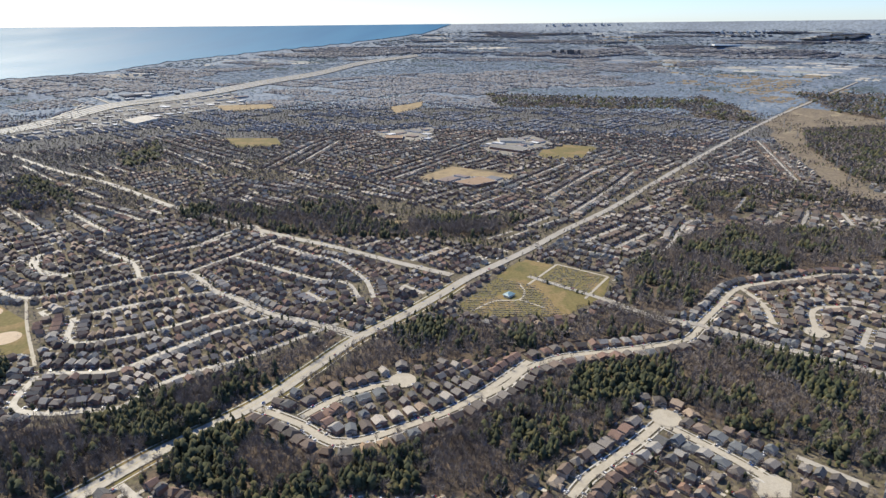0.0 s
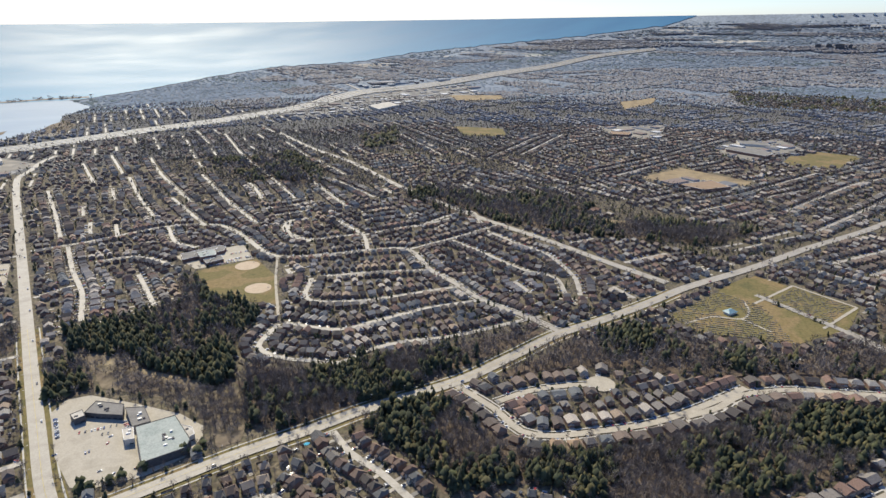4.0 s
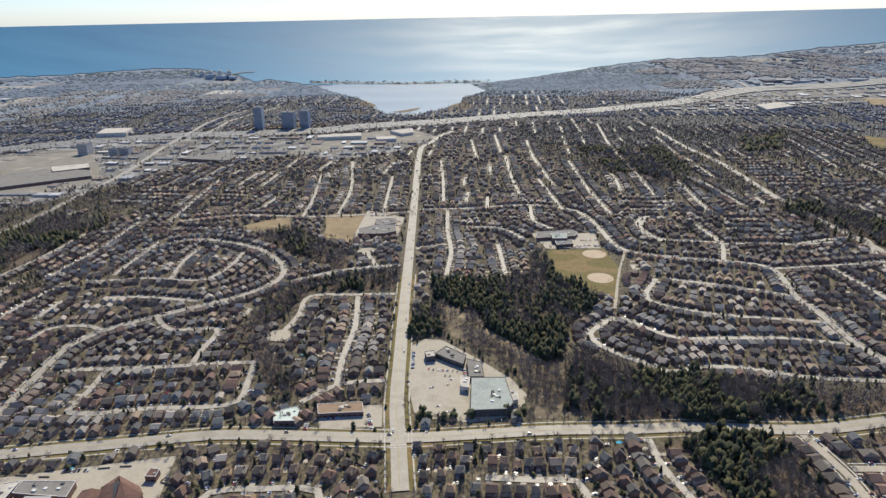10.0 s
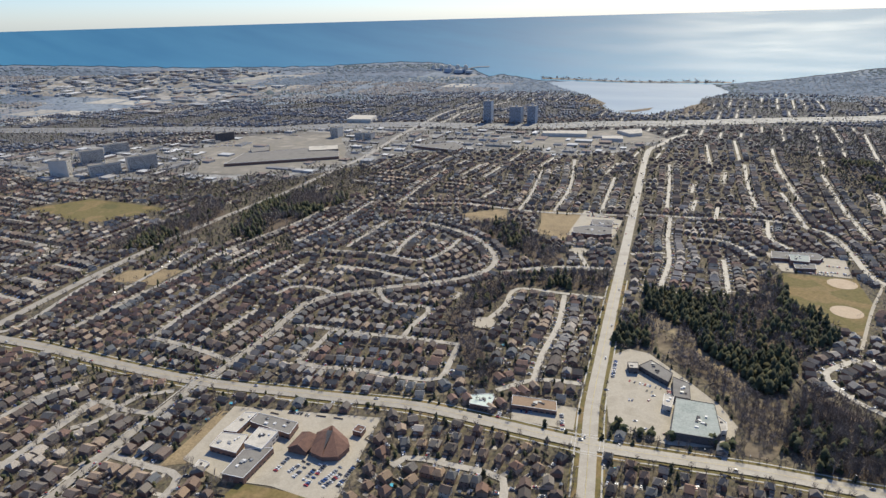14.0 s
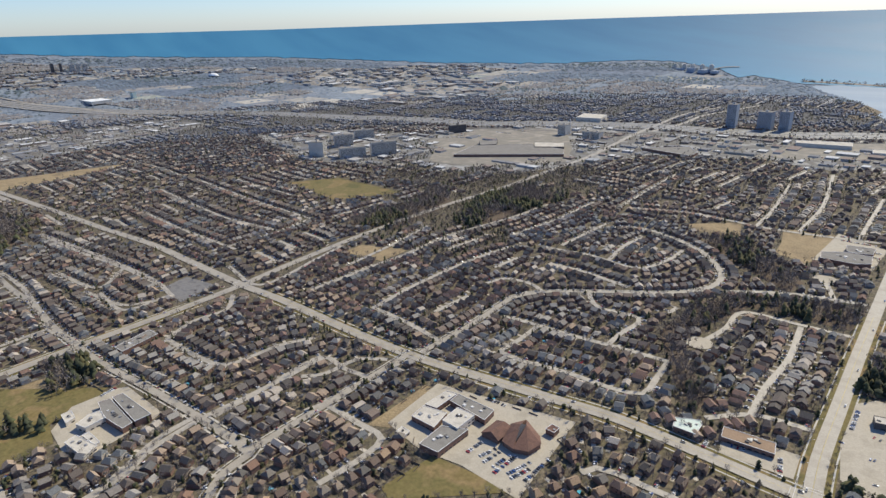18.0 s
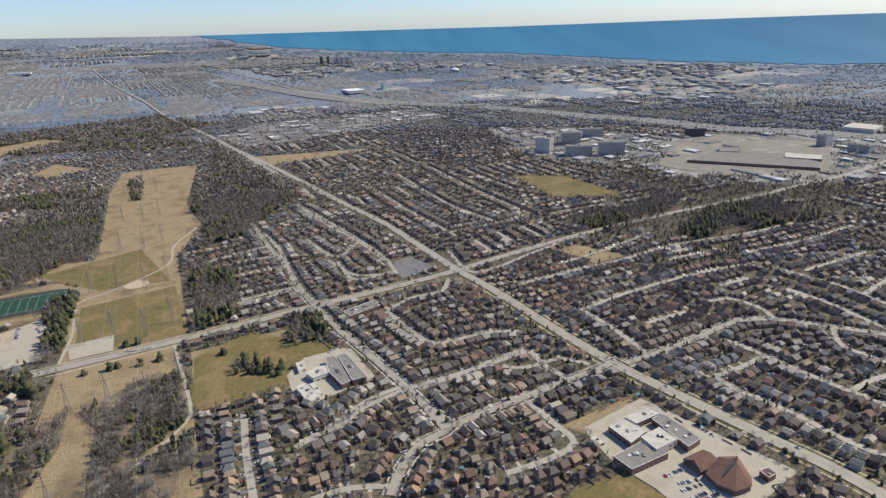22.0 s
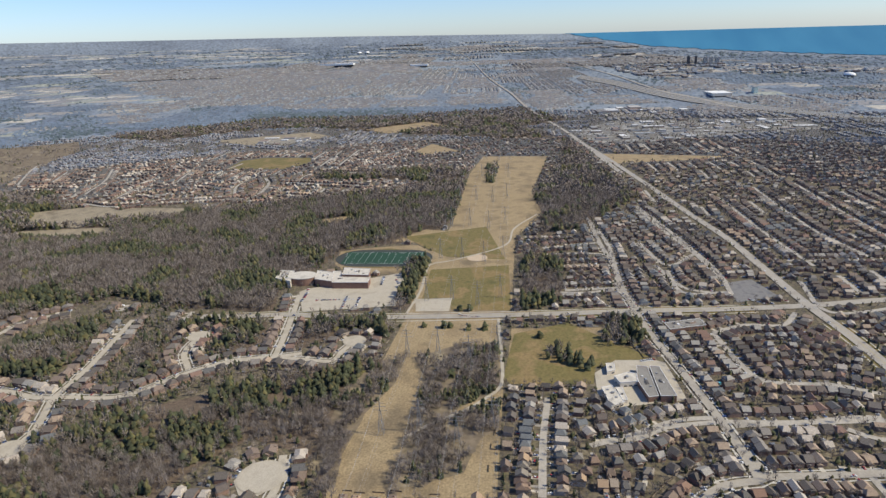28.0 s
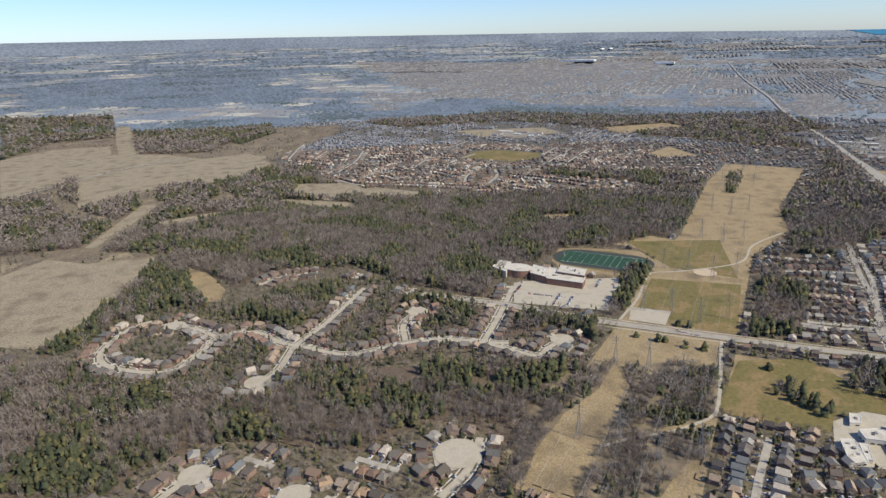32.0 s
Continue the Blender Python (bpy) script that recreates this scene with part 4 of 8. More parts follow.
turning_circles.append((579, 219, 16))
turning_circles.append((440, 474, 16))
turning_circles.append((908, 159, 16))
turning_circles.append((-285, 711, 16))
turning_circles.append((-236, 1025, 16))
turning_circles.append((-361, -349, 16))
area("shrubs", 0.1, (-719, -131), (-759, -77), (-758, -25), (-696, -23), (-689, -67), (-659, -106))
area("shrubs", 0.2, (-650, -112), (-683, -66), (-677, -30), (-647, -27), (-581, -85), (-569, -95))
area("shrubs", 0.2, (-558, -97), (-572, -56), (-579, -28), (-526, -44), (-497, -50), (-471, -106), (-511, -95))
area("shrubs", 0.2, (-678, -191), (-731, -141), (-656, -144), (-554, -178), (-470, -166), (-465, -178), (-566, -201))
area("grass", 0, (-1099, -333), (-1139, -330), (-1159, -247), (-1139, -175), (-1100, -155), (-1052, -175), (-1046, -225), (-1056, -311))
area("woods", 0.75, (-644, -702), (-747, -690), (-815, -625), (-790, -585), (-695, -580), (-635, -595), (-641, -655))
area("woods", 0.6, (-722, -517), (-798, -503), (-833, -420), (-819, -365), (-735, -337), (-710, -395), (-758, -430), (-688, -447), (-657, -474))
area("woods", 0.6, (-800, -330), (-836, -272), (-839, -189), (-782, -182), (-748, -219), (-802, -227), (-737, -287))
turning_circles.append((-480, -240, 24))
road("path", (729, 2860), (946, 3157), (1109, 3419), (1219, 3364), (1301, 3171), (1458, 3267))
road("arterial", (-1846, 292), (-2702, 189), (-3749, -13), (-4158, -186), (-4420, -295), (-4572, -393))
road("arterial", (-2904, 1197), (-3526, 944), (-3736, 799), (-4086, 598), (-4344, 357), (-4465, 194))
area("meadow", 0, (-2595, -1284), (-2796, -926), (-2647, -777), (-2443, -1052))
area("meadow", 0, (-1238, -1152), (-1283, -1128), (-1312, -933), (-1240, -878), (-1205, -991))
area("meadow", 0, (-1435, -1022), (-1485, -979), (-1476, -827), (-1409, -804), (-1358, -932))
area("tan", 0, (-1354, -465), (-1399, -382), (-1348, -347), (-1311, -412))
area("tan", 0, (-1204, -249), (-1288, -192), (-1265, -124), (-1186, -155))
area("meadow", 0, (-1465, -2264), (-1636, -2323), (-1712, -2121), (-1685, -1867), (-1829, -1768), (-1689, -1546), (-1459, -1449), (-1329, -1547), (-1231, -1600), (-1076, -1573), (-1004, -1597))
area("meadow", 0, (-1449, -1230), (-1508, -1077), (-1436, -962), (-1309, -1010), (-1322, -1156))
area("woods", 0.35, (563, 1356), (693, 1318), (763, 1108), (852, 967), (1003, 814), (1064, 754), (928, 750), (803, 844), (684, 992), (586, 1143))
area("woods", 0.35, (220, 1953), (331, 1901), (430, 1738), (397, 1554), (274, 1618))
area("tan", 0, (-2852, -683), (-3069, -428), (-2908, -289), (-2703, -553))
area("tan", 0, (-1067, -332), (-1140, -340), (-1164, -278), (-1181, -196), (-1127, -152), (-1053, -147), (-1017, -219), (-1025, -298))
area("woods", 0.3, (-3134, -1162), (-3055, -528), (-2878, -17), (-2480, 154), (-2519, -106), (-2771, -643))
area("leafy", 0, (39, 2505), (908, 2555), (537, 1414), (375, 1467), (161, 1695), (37, 1967))
area("leafy", 0, (616, 2578), (960, 2690), (1323, 2129), (1054, 1478), (854, 1396), (798, 1739), (626, 1812), (554, 2346))
area("leafy", 0, (-1604, 1319), (-1255, 1447), (-860, 1452), (-775, 1249), (-873, 1058), (-995, 894), (-1133, 898))
area("leafy", 0, (-1035, 782), (-914, 1084), (-667, 815), (-746, 723), (-922, 702))
area("grass", 0, (794, 537), (887, 558), (898, 464), (798, 447))
area("grass", 0, (770, 600), (852, 614), (843, 561), (787, 547))
road("path", (777, 540), (884, 557))
road("path", (884, 557), (894, 464))
road("path", (894, 464), (791, 445))
road("collector", (1048, 3393), (1087, 3339), (1165, 3277), (1232, 3169), (1259, 3034))
road("collector", (791, 2979), (945, 3204), (1082, 3325))
road("collector", (1181, 3511), (1193, 3412), (1195, 3328))
area("grass", 0, (1733, 1150), (1879, 1207), (1928, 1097), (1727, 1024))
area("gravel", 0, (1702, 1402), (1867, 1418), (1900, 1317), (1785, 1212), (1596, 1210), (1601, 1312))
area("meadow", 0, (-608, -1242), (-706, -1253), (-717, -1155), (-802, -1060), (-737, -1004), (-617, -939), (-515, -877), (-447, -876), (-432, -931))
area("woods", 0.92, (-782, -1044), (-793, -964), (-725, -881), (-654, -760), (-629, -820), (-542, -838), (-452, -822), (-436, -859), (-499, -867), (-609, -928), (-738, -1002))
area("tan", 0, (-779, -941), (-770, -881), (-720, -789), (-677, -765), (-670, -782), (-705, -859))
area("meadow", 0, (-1404, -2651), (-1664, -2701), (-1790, -2526), (-1465, -2074), (-1166, -1962), (-990, -1918))
area("woods", 0.5, (-1875, -3448), (-2250, -3105), (-1963, -2719), (-1748, -2869), (-1404, -2651))
area("gravel", 0, (-1818, -3357), (-1894, -3302), (-1938, -3132), (-1744, -3153), (-1716, -3190))
area("meadow", 0, (-2126, -2928), (-2163, -2872), (-1578, -2083), (-1452, -2012), (-1913, -2654))
area("woods", 0.05, (-1985, -2670), (-2042, -2073), (-1806, -1961), (-1673, -2185))
area("woods", 0.6, (-2108, -2804), (-2236, -2560), (-2522, -2273), (-2342, -2081), (-2018, -1986), (-1985, -2537))
area("meadow", 0, (-1536, -2029), (-1644, -1906), (-1821, -1686), (-1614, -1501), (-1420, -1736), (-1439, -1922))
area("woods", 0.12, (-1242, -1994), (-1346, -1818), (-1088, -1457), (-967, -1387), (-978, -1508), (-1095, -1825))
area("woods", 0.4, (-1405, -1783), (-1481, -1699), (-1261, -1350), (-1142, -1309), (-1150, -1467))
area("woods", 0.55, (-1370, -1483), (-1499, -1493), (-1657, -1465), (-1652, -1318), (-1381, -1109), (-1231, -1238))
area("meadow", 0, (-1088, -1457), (-1129, -1431), (-942, -1314), (-794, -1228), (-784, -1252), (-949, -1363))
area("meadow", 0, (-980, -1283), (-1118, -1205), (-1063, -1159), (-970, -1214))
area("woods", 0.35, (-969, -1880), (-1089, -1842), (-933, -1553), (-927, -1354), (-780, -1264), (-679, -1368))
area("woods", 0.35, (-1110, -1397), (-1191, -1259), (-1353, -1087), (-1128, -819), (-965, -789), (-817, -1069), (-785, -1199), (-952, -1288))
road("collector", (-981, -1903), (-1150, -1937), (-1391, -1975), (-1556, -1965), (-1669, -1904))
road("collector", (-1528, -1143), (-1495, -1042), (-1538, -909), (-1562, -764), (-1584, -699), (-1732, -713), (-1826, -758))
road("street", (-2008, -1674), (-2111, -1703), (-2152, -1550), (-2124, -1347))
road("street", (-1759, -1527), (-2008, -1674))
road("street", (-1772, -1480), (-1758, -1357), (-1809, -1289))
road("street", (-1793, -1439), (-2006, -1514), (-2021, -1445))
road("street", (-1637, -1218), (-1808, -1270), (-2005, -1368))
road("street", (-1568, -1088), (-1701, -1103), (-1829, -1087))
road("street", (-1770, -1018), (-1955, -1048), (-1975, -951), (-2070, -933))
road("street", (-1661, -976), (-1728, -926), (-1680, -792))
road("street", (-1752, -678), (-1739, -572), (-1702, -415))
road("street", (-1613, -628), (-1577, -523), (-1561, -398), (-1697, -302), (-1750, -238))
road("street", (-2127, -531), (-2276, -461))
road("street", (-2318, -749), (-2350, -583), (-2426, -456))
road("street", (-1938, -559), (-2034, -490), (-2181, -422), (-2326, -368))
road("street", (-2018, -300), (-2054, -147))
road("street", (-2632, -385), (-2635, -186))
road("street", (-2496, -1173), (-2358, -896))
road("street", (-1908, -624), (-1888, -457))
road("street", (-1836, -797), (-1722, -802), (-1619, -766))
area("grass", 0, (-1975, -951), (-2123, -955), (-2170, -891), (-2155, -720), (-2060, -690), (-1961, -753))
area("gravel", 0, (-2482, -1059), (-2630, -1069), (-2656, -915), (-2538, -817), (-2454, -930))
area("tan", 0, (-2254, -364), (-2410, -322), (-2237, -199), (-2183, -327))
area("woods", 0.4, (-1882, -616), (-1921, -199), (-1834, -140), (-1727, -212), (-1786, -350), (-1800, -591))
area("shrubs", 0.2, (-663, -110), (-735, -80), (-756, -25), (-644, -19), (-608, -63), (-529, -96), (-462, -108), (-462, -118), (-556, -114))
area("shrubs", 0.2, (-583, -76), (-627, -19), (-568, -18), (-538, -58), (-487, -75), (-471, -88), (-503, -98))
area("shrubs", 0.1, (-645, -202), (-657, -170), (-577, -166), (-486, -176), (-493, -200))
area("estate", 0, (-1894, -1664), (-2203, -1665), (-2298, -1113), (-2138, -373), (-1620, -270), (-1529, -599), (-1517, -1085), (-1605, -1406))
area("woods", 0.6, (-1745, -28), (-1732, 9), (-1454, -3), (-1462, -29))
area("woods", 0.5, (-1963, -92), (-1951, -57), (-1722, -64), (-1730, -89))
area("woods", 0.5, (-2010, 27), (-2014, 66), (-1758, 38), (-1751, 16))
area("leafy", 0, (-520, -897), (-600, -862), (-673, -734), (-847, -650), (-882, -536), (-783, -383), (-651, -338), (-587, -416), (-474, -461), (-461, -571), (-406, -732))


# ---------------- ground, water, areas, streets ----------------
def build_ground():
    radii = [0, 150, 330, 600, 1000, 1500, 2000, 2500, 3000] + [3200 + 55 * k for k in range(31)]
    n = 360
    v, f, mi = [(0, 0, 0)], [], []
    for r in radii[1:]:
        for k in range(n):
            a = 2 * math.pi * k / n
            x, y = r * math.cos(a), r * math.sin(a)
            v.append((x, y, float(land(x, y))))
    for k in range(n):
        f.append((0, 1 + k, 1 + (k + 1) % n))
        mi.append(0)
    for i in range(len(radii) - 2):
        for k in range(n):
            a, b = 1 + i * n, 1 + (i + 1) * n
            f.append((a + k, b + k, b + (k + 1) % n, a + (k + 1) % n))
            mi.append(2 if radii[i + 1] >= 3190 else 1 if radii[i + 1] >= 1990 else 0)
    # the outer rings are greyed, then blue-grey, in place of haze
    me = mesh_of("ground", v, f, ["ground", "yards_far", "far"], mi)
    level(me)
    tagged(new("ground", me), "brown early spring lawns and bare soil, haze-tinted towards the skyline", "ground", kind="structure")


def drape(name, poly, material, lift, kind="structure", label="", category=""):
    """A sheet on the ground, of the given outline."""
    bm = bmesh.new()
    vs = [bm.verts.new((x, y, 0)) for x, y in poly]
    bm.faces.new(vs)
    bmesh.ops.triangulate(bm, faces=bm.faces[:])
    if max(math.hypot(x, y) for x, y in poly) > 3100:
        for _ in range(7):
            e = [e for e in bm.edges if e.calc_length() > 130]
            if not e:
                break
            bmesh.ops.subdivide_edges(bm, edges=e, cuts=1)
            bmesh.ops.triangulate(bm, faces=[q for q in bm.faces if len(q.verts) > 3])
    for q in bm.verts:
        h = float(land(q.co.x, q.co.y))
        q.co.z = h + lift + (1.5 if h > 0 else 0)
    for q in bm.faces:
        if q.normal.z < 0:
            q.normal_flip()
    me = bpy.data.meshes.new(name)
    bm.to_mesh(me)
    bm.free()
    me.materials.append(M[material])
    return tagged(new(name, me if material in ("bay", "water") else level(me)), label, category, kind=kind)


def ribbon(line, w, lift, off=0.0):
    """Vertices and quads of a band of width w along a line, off to its left."""
    d = np.gradient(line, axis=0)
    d /= np.linalg.norm(d, axis=1)[:, None] + 1e-9
    nrm = np.c_[-d[:, 1], d[:, 0]]
    k = np.clip(1 - land(line[:, 0], line[:, 1]) / EYE_Z, 0.3, 1)[:, None] ** 1.5    # far off the land stands for more land
    a, b = line + nrm * (off + w / 2) * k, line + nrm * (off - w / 2) * k
    v = np.r_[np.c_[a, land(a[:, 0], a[:, 1]) + lift], np.c_[b, land(b[:, 0], b[:, 1]) + lift]]
    v[:, 2] += np.where(np.r_[np.hypot(*a.T), np.hypot(*b.T)] > R_FLAT, 2.5, 0)
    n = len(line)
    return v, [(n + i, n + i + 1, i + 1, i) for i in range(n - 1)]


def strips(name, bands, material, **tags):
    v, f = [], []
    for vv, ff in bands:
        k = len(v)
        v += vv.tolist()
        f += [tuple(i + k for i in q) for q in ff]
    return tagged(new(name, level(mesh_of(name, v, f, material))), **tags)


build_ground()

coast.sort(key=lambda p: -math.atan2(-p[0], p[1]))
coast.append((R_RIM * math.sin(radians(47.5)), R_RIM * math.cos(radians(47.5))))
coast.insert(0, (-R_RIM * math.sin(radians(86)), R_RIM * math.cos(radians(86))))
c_az = np.array([math.degrees(math.atan2(-x, y)) for x, y in coast])[::-1]
c_r = np.array([math.hypot(x, y) for x, y in coast])[::-1]


def shore(az):
    return np.interp(az, c_az, c_r)


def build_lake():
    az = np.linspace(c_az[0], c_az[-1], 420)
    wob = np.array([noise.noise((a * 1.3, 0, 3)) for a in az]) * 22
    r0 = np.minimum(shore(az) + wob, R_RIM - 5)
    v, f = [], []
    steps = 18
    for a, r in zip(az, r0):
        for k in range(steps + 1):
            q = r + (R_RIM - 1 - r) * k / steps
            x, y = -q * math.sin(radians(a)), q * math.cos(radians(a))
            h = float(land(x, y))
            v.append((x, y, h + 0.6 + (2.0 if h > 0 else 0)))
    m = steps + 1
    for i in range(len(az) - 1):
        for k in range(steps):
            f.append((i * m + k, (i + 1) * m + k, (i + 1) * m + k + 1, i * m + k + 1)[::-1])
    me = mesh_of("lake", v, f, "water")
    for p in me.polygons:
        p.use_smooth = True
    tagged(new("lake_water", me), "wide blue lake glittering under the sun", "lake", kind="structure")


build_lake()

AREA_LOOK = {
    "woods": ("woodland_floor", "forest_floor", 0.10, 3, "leaf litter under bare woods", "ground"),
    "shrubs": ("scrub_floor", "rural", 0.14, 2, "dry grass under brown scrub", "ground"),
    "rural": ("rough_pasture", "rural", 0.1, 6, "rough brown pasture and scrub", "meadow"),
    "meadow": ("pale_meadow", "meadow", 0.12, 2, "open pale meadow after winter", "meadow"),
    "tan": ("dry_meadow", "tan", 0.12, 2, "open meadow of dry tan grass", "meadow"),
    "grass": ("lawn", "grass", 0.16, 2, "olive green playing field just after winter", "lawn"),
    "concrete": ("parking_lot", "concrete", 0.20, 2, "pale concrete parking lot", "parking lot"),
    "gravel": ("gravel_lot", "gravel", 0.22, 2, "pale gravel yard", "yard"),
    "asphalt": ("asphalt_lot", "asphalt", 0.24, 2, "dark asphalt parking lot", "parking lot"),
    "water": ("bay_water", "bay", 0.5, 2, "calm bay behind a sand spit", "bay"),
    "commerce": ("commercial_ground", "yard", 0.12, 5, "pale paved yards round shops", "ground"),
}
layer = 0.0
for pri in ("rural", "commerce", "woods", "tan", "meadow", "shrubs", "grass", "concrete", "gravel", "asphalt", "water"):
    for kind, con, poly in areas:
        if kind == pri:
            nm, mt, lift, code, lab, cat = AREA_LOOK[kind]
            layer += 0.004
            drape(nm, poly, mt, lift * 0.1 + layer, label=lab, category=cat)
            fill(poly, code)
# open water is no building land
gi, gj = np.meshgrid(np.arange(N), np.arange(N), indexing="ij")
gx, gy = (gi + 0.5) * CELL - HALF, (gj + 0.5) * CELL - HALF
gaz, gr = azimuth(gx, gy), np.hypot(gx, gy)
sea = (gaz > c_az[0]) & (gaz < c_az[-1]) & (gr > shore(gaz) - 25)
plan[sea] = 2
held = plan.copy()
for kind, con, poly in areas:
    if kind == "leafy":
        fill(poly, 9)
leafy = plan == 9
plan[:] = held
for kind, con, poly in areas:
    if kind == "estate":
        fill(poly, 9)
estate = plan == 9
plan[:] = held
SEEN = (gaz > -90) & (gaz < 160)
for kind, line in roads:
    stamp(smooth(line[:: max(1, len(line) // 400)], 3.0), WIDTH[kind] / 2 + (2.5 if kind != "path" else 0.5), 1)

SURFACE = {"highway": "highway", "railway": "rail", "arterial": "road", "collector": "road", "street": "street", "lane": "concrete", "path": "concrete"}
LIFT = {"highway": 0.75, "railway": 0.5, "arterial": 0.55, "collector": 0.45, "street": 0.0, "lane": 0.0, "path": -0.03}
SAYS = {"highway": "pale multi-lane highway", "railway": "railway track bed with dark ballast", "arterial": "pale four-lane road with kerbs",
        "collector": "pale two-lane road", "street": "pale residential street", "lane": "pale residential street with wide lots", "path": "narrow paved footpath"}
kerbs, lanes, verges, medians = [], [], [], []
for n_, (kind, line) in enumerate(roads):
    bands = [ribbon(line, WIDTH[kind], LIFT[kind] + 0.5 + 0.003 * n_)]
    if kind == "highway":
        bands = [ribbon(line, 19, LIFT[kind] + 0.5 + 0.003 * n_, o) for o in (-42, -14, 14, 42)]
        medians.append(ribbon(line, 118, 0.9))
    strips({"path": "footpath", "railway": "railway"}.get(kind, "road"), bands, SURFACE[kind], label=SAYS[kind], category="road", kind="structure")
    near = np.hypot(*line.T).min() < 900
    if kind in ("arterial", "collector", "lane") and near:
        ok = np.hypot(*line.T) < 950
        seg = line[ok]
        if len(seg) > 3:
            for s in (-1, 1):
                kerbs.append(ribbon(seg, 1.6, 0.4 + 0.003 * n_, s * (WIDTH[kind] / 2 + (5.5 if kind == "arterial" else 3.0))))
            if kind == "arterial":
                verges.append(ribbon(seg, WIDTH[kind] + 16, 0.2 + 0.0013 * n_))
                lanes.append(ribbon(seg, 0.3, 1.62, 0.2))
    if kind == "highway":
        for o in (-42, -14, 14, 42):
            lanes.append(ribbon(line, 0.5, 1.9, o))
for n_, (x, y, wide) in enumerate(turning_circles):
    a = np.linspace(0, 2 * math.pi, 25)[:-1]
    tagged(new("turning_circle", mesh_of("turning_circle", [(x + wide * math.cos(t), y + wide * math.sin(t), 0.99 + 0.003 * n_) for t in a], [tuple(range(24))], "concrete")), "round end of a pale cul-de-sac", "road", kind="structure")
    stamp(np.array([(x, y)], float), wide + 1, 1)
strips("highway_verge", medians, "yards_far", label="brown grass beside and between the carriageways", category="verge", kind="structure")
strips("verge", verges, "grass", label="olive grass verges along the main roads", category="verge", kind="structure")
strips("pavement", kerbs, "kerb", label="narrow concrete sidewalks along the streets", category="sidewalk", kind="structure")
strips("lane_marking", lanes, "yellow", label="faded yellow centre lines", category="road marking", kind="structure")


# ---------------- infill streets where houses stand further off ----------------
def runs(flags, least):
    out, k = [], 0
    while k < len(flags):
        if flags[k]:
            e = k
            while e < len(flags) and flags[e]:
                e += 1
            if e - k >= least:
                out.append((k, e))
            k = e
        else:
            k += 1
    return out


before = plan.copy()
for kind, line in roads:
    if kind in ("street", "lane", "collector"):
        stamp(smooth(line[:: max(1, len(line) // 400)], 6.0), 34, 9)
beside = plan == 9
plan[:] = before
free = (plan == 0) & SEEN & (gr > 440) & (gr < 3380) & ~beside
infill = []


def r_far(x, y):
    return math.hypot(x, y)


BLOCK = 360.0
for bx in np.arange(-3420, 3420, BLOCK):
    for by in np.arange(-2160, 3420, BLOCK):
        across = (abs(bx + 180) > abs(by + 180)) == (rng.random() < 0.72)
        tilt = rng.normal(0, 3)
        shift = rng.uniform(-28, 28)
        a0, a1 = rng.uniform(0, 40), BLOCK - rng.uniform(0, 40)
        for k in range(int(BLOCK // 60)):
            t = np.arange(a0, a1, 6.0)
            if r_far(bx, by) > 1500 and rng.random() < 0.35:
                t = t[: int(len(t) * rng.uniform(0.4, 0.8))]
            o = shift + k * 60.0 + 30 + tilt * np.sin(t / 70)
            x, y = (bx + t, by + o) if across else (bx + o, by + t)
            i, j = cells(x, y)
            ok = (i > 4) & (i < N - 5) & (j > 4) & (j < N - 5)
            i, j = np.clip(i, 4, N - 5), np.clip(j, 4, N - 5)
            ok &= free[i, j] & free[i - 4, j] & free[i + 4, j] & free[i, j - 4] & free[i, j + 4]
            for a, b in runs(ok, 6):
                # broken off into short pieces, one street behind the other
                while b - a >= 6:
                    m = min(b, a + int(rng.integers(11, 30)))
                    if rng.random() < 0.82 and m - a >= 6:
                        infill.append(np.c_[x[a:m], y[a:m]])
                    a = m + int(rng.integers(3, 9))
for line in infill:
    stamp(smooth(line[::2], 3.0), 6.0, 1)
strips("side_street", [ribbon(l[:: 2 if len(l) > 4 else 1], 6.8, 0.45) for l in infill], "street", label="pale side streets between rows of houses", category="road", kind="structure")


# ---------------- houses ----------------
def jitter_grid(x0, x1, y0, y1, step):
    x, y = np.meshgrid(np.arange(x0, x1, step), np.arange(y0, y1, step))
    x, y = x.ravel(), y.ravel()
    return x + rng.uniform(-0.5, 0.5, len(x)) * step, y + rng.uniform(-0.5, 0.5, len(y)) * step


def thin(c):
    """Share of the plots that trees hide altogether, growing with the distance."""
    return float(np.interp(math.hypot(c[0], c[1]), (900, 1300, 2000, 3000), (0.0, 0.06, 0.28, 0.45)))


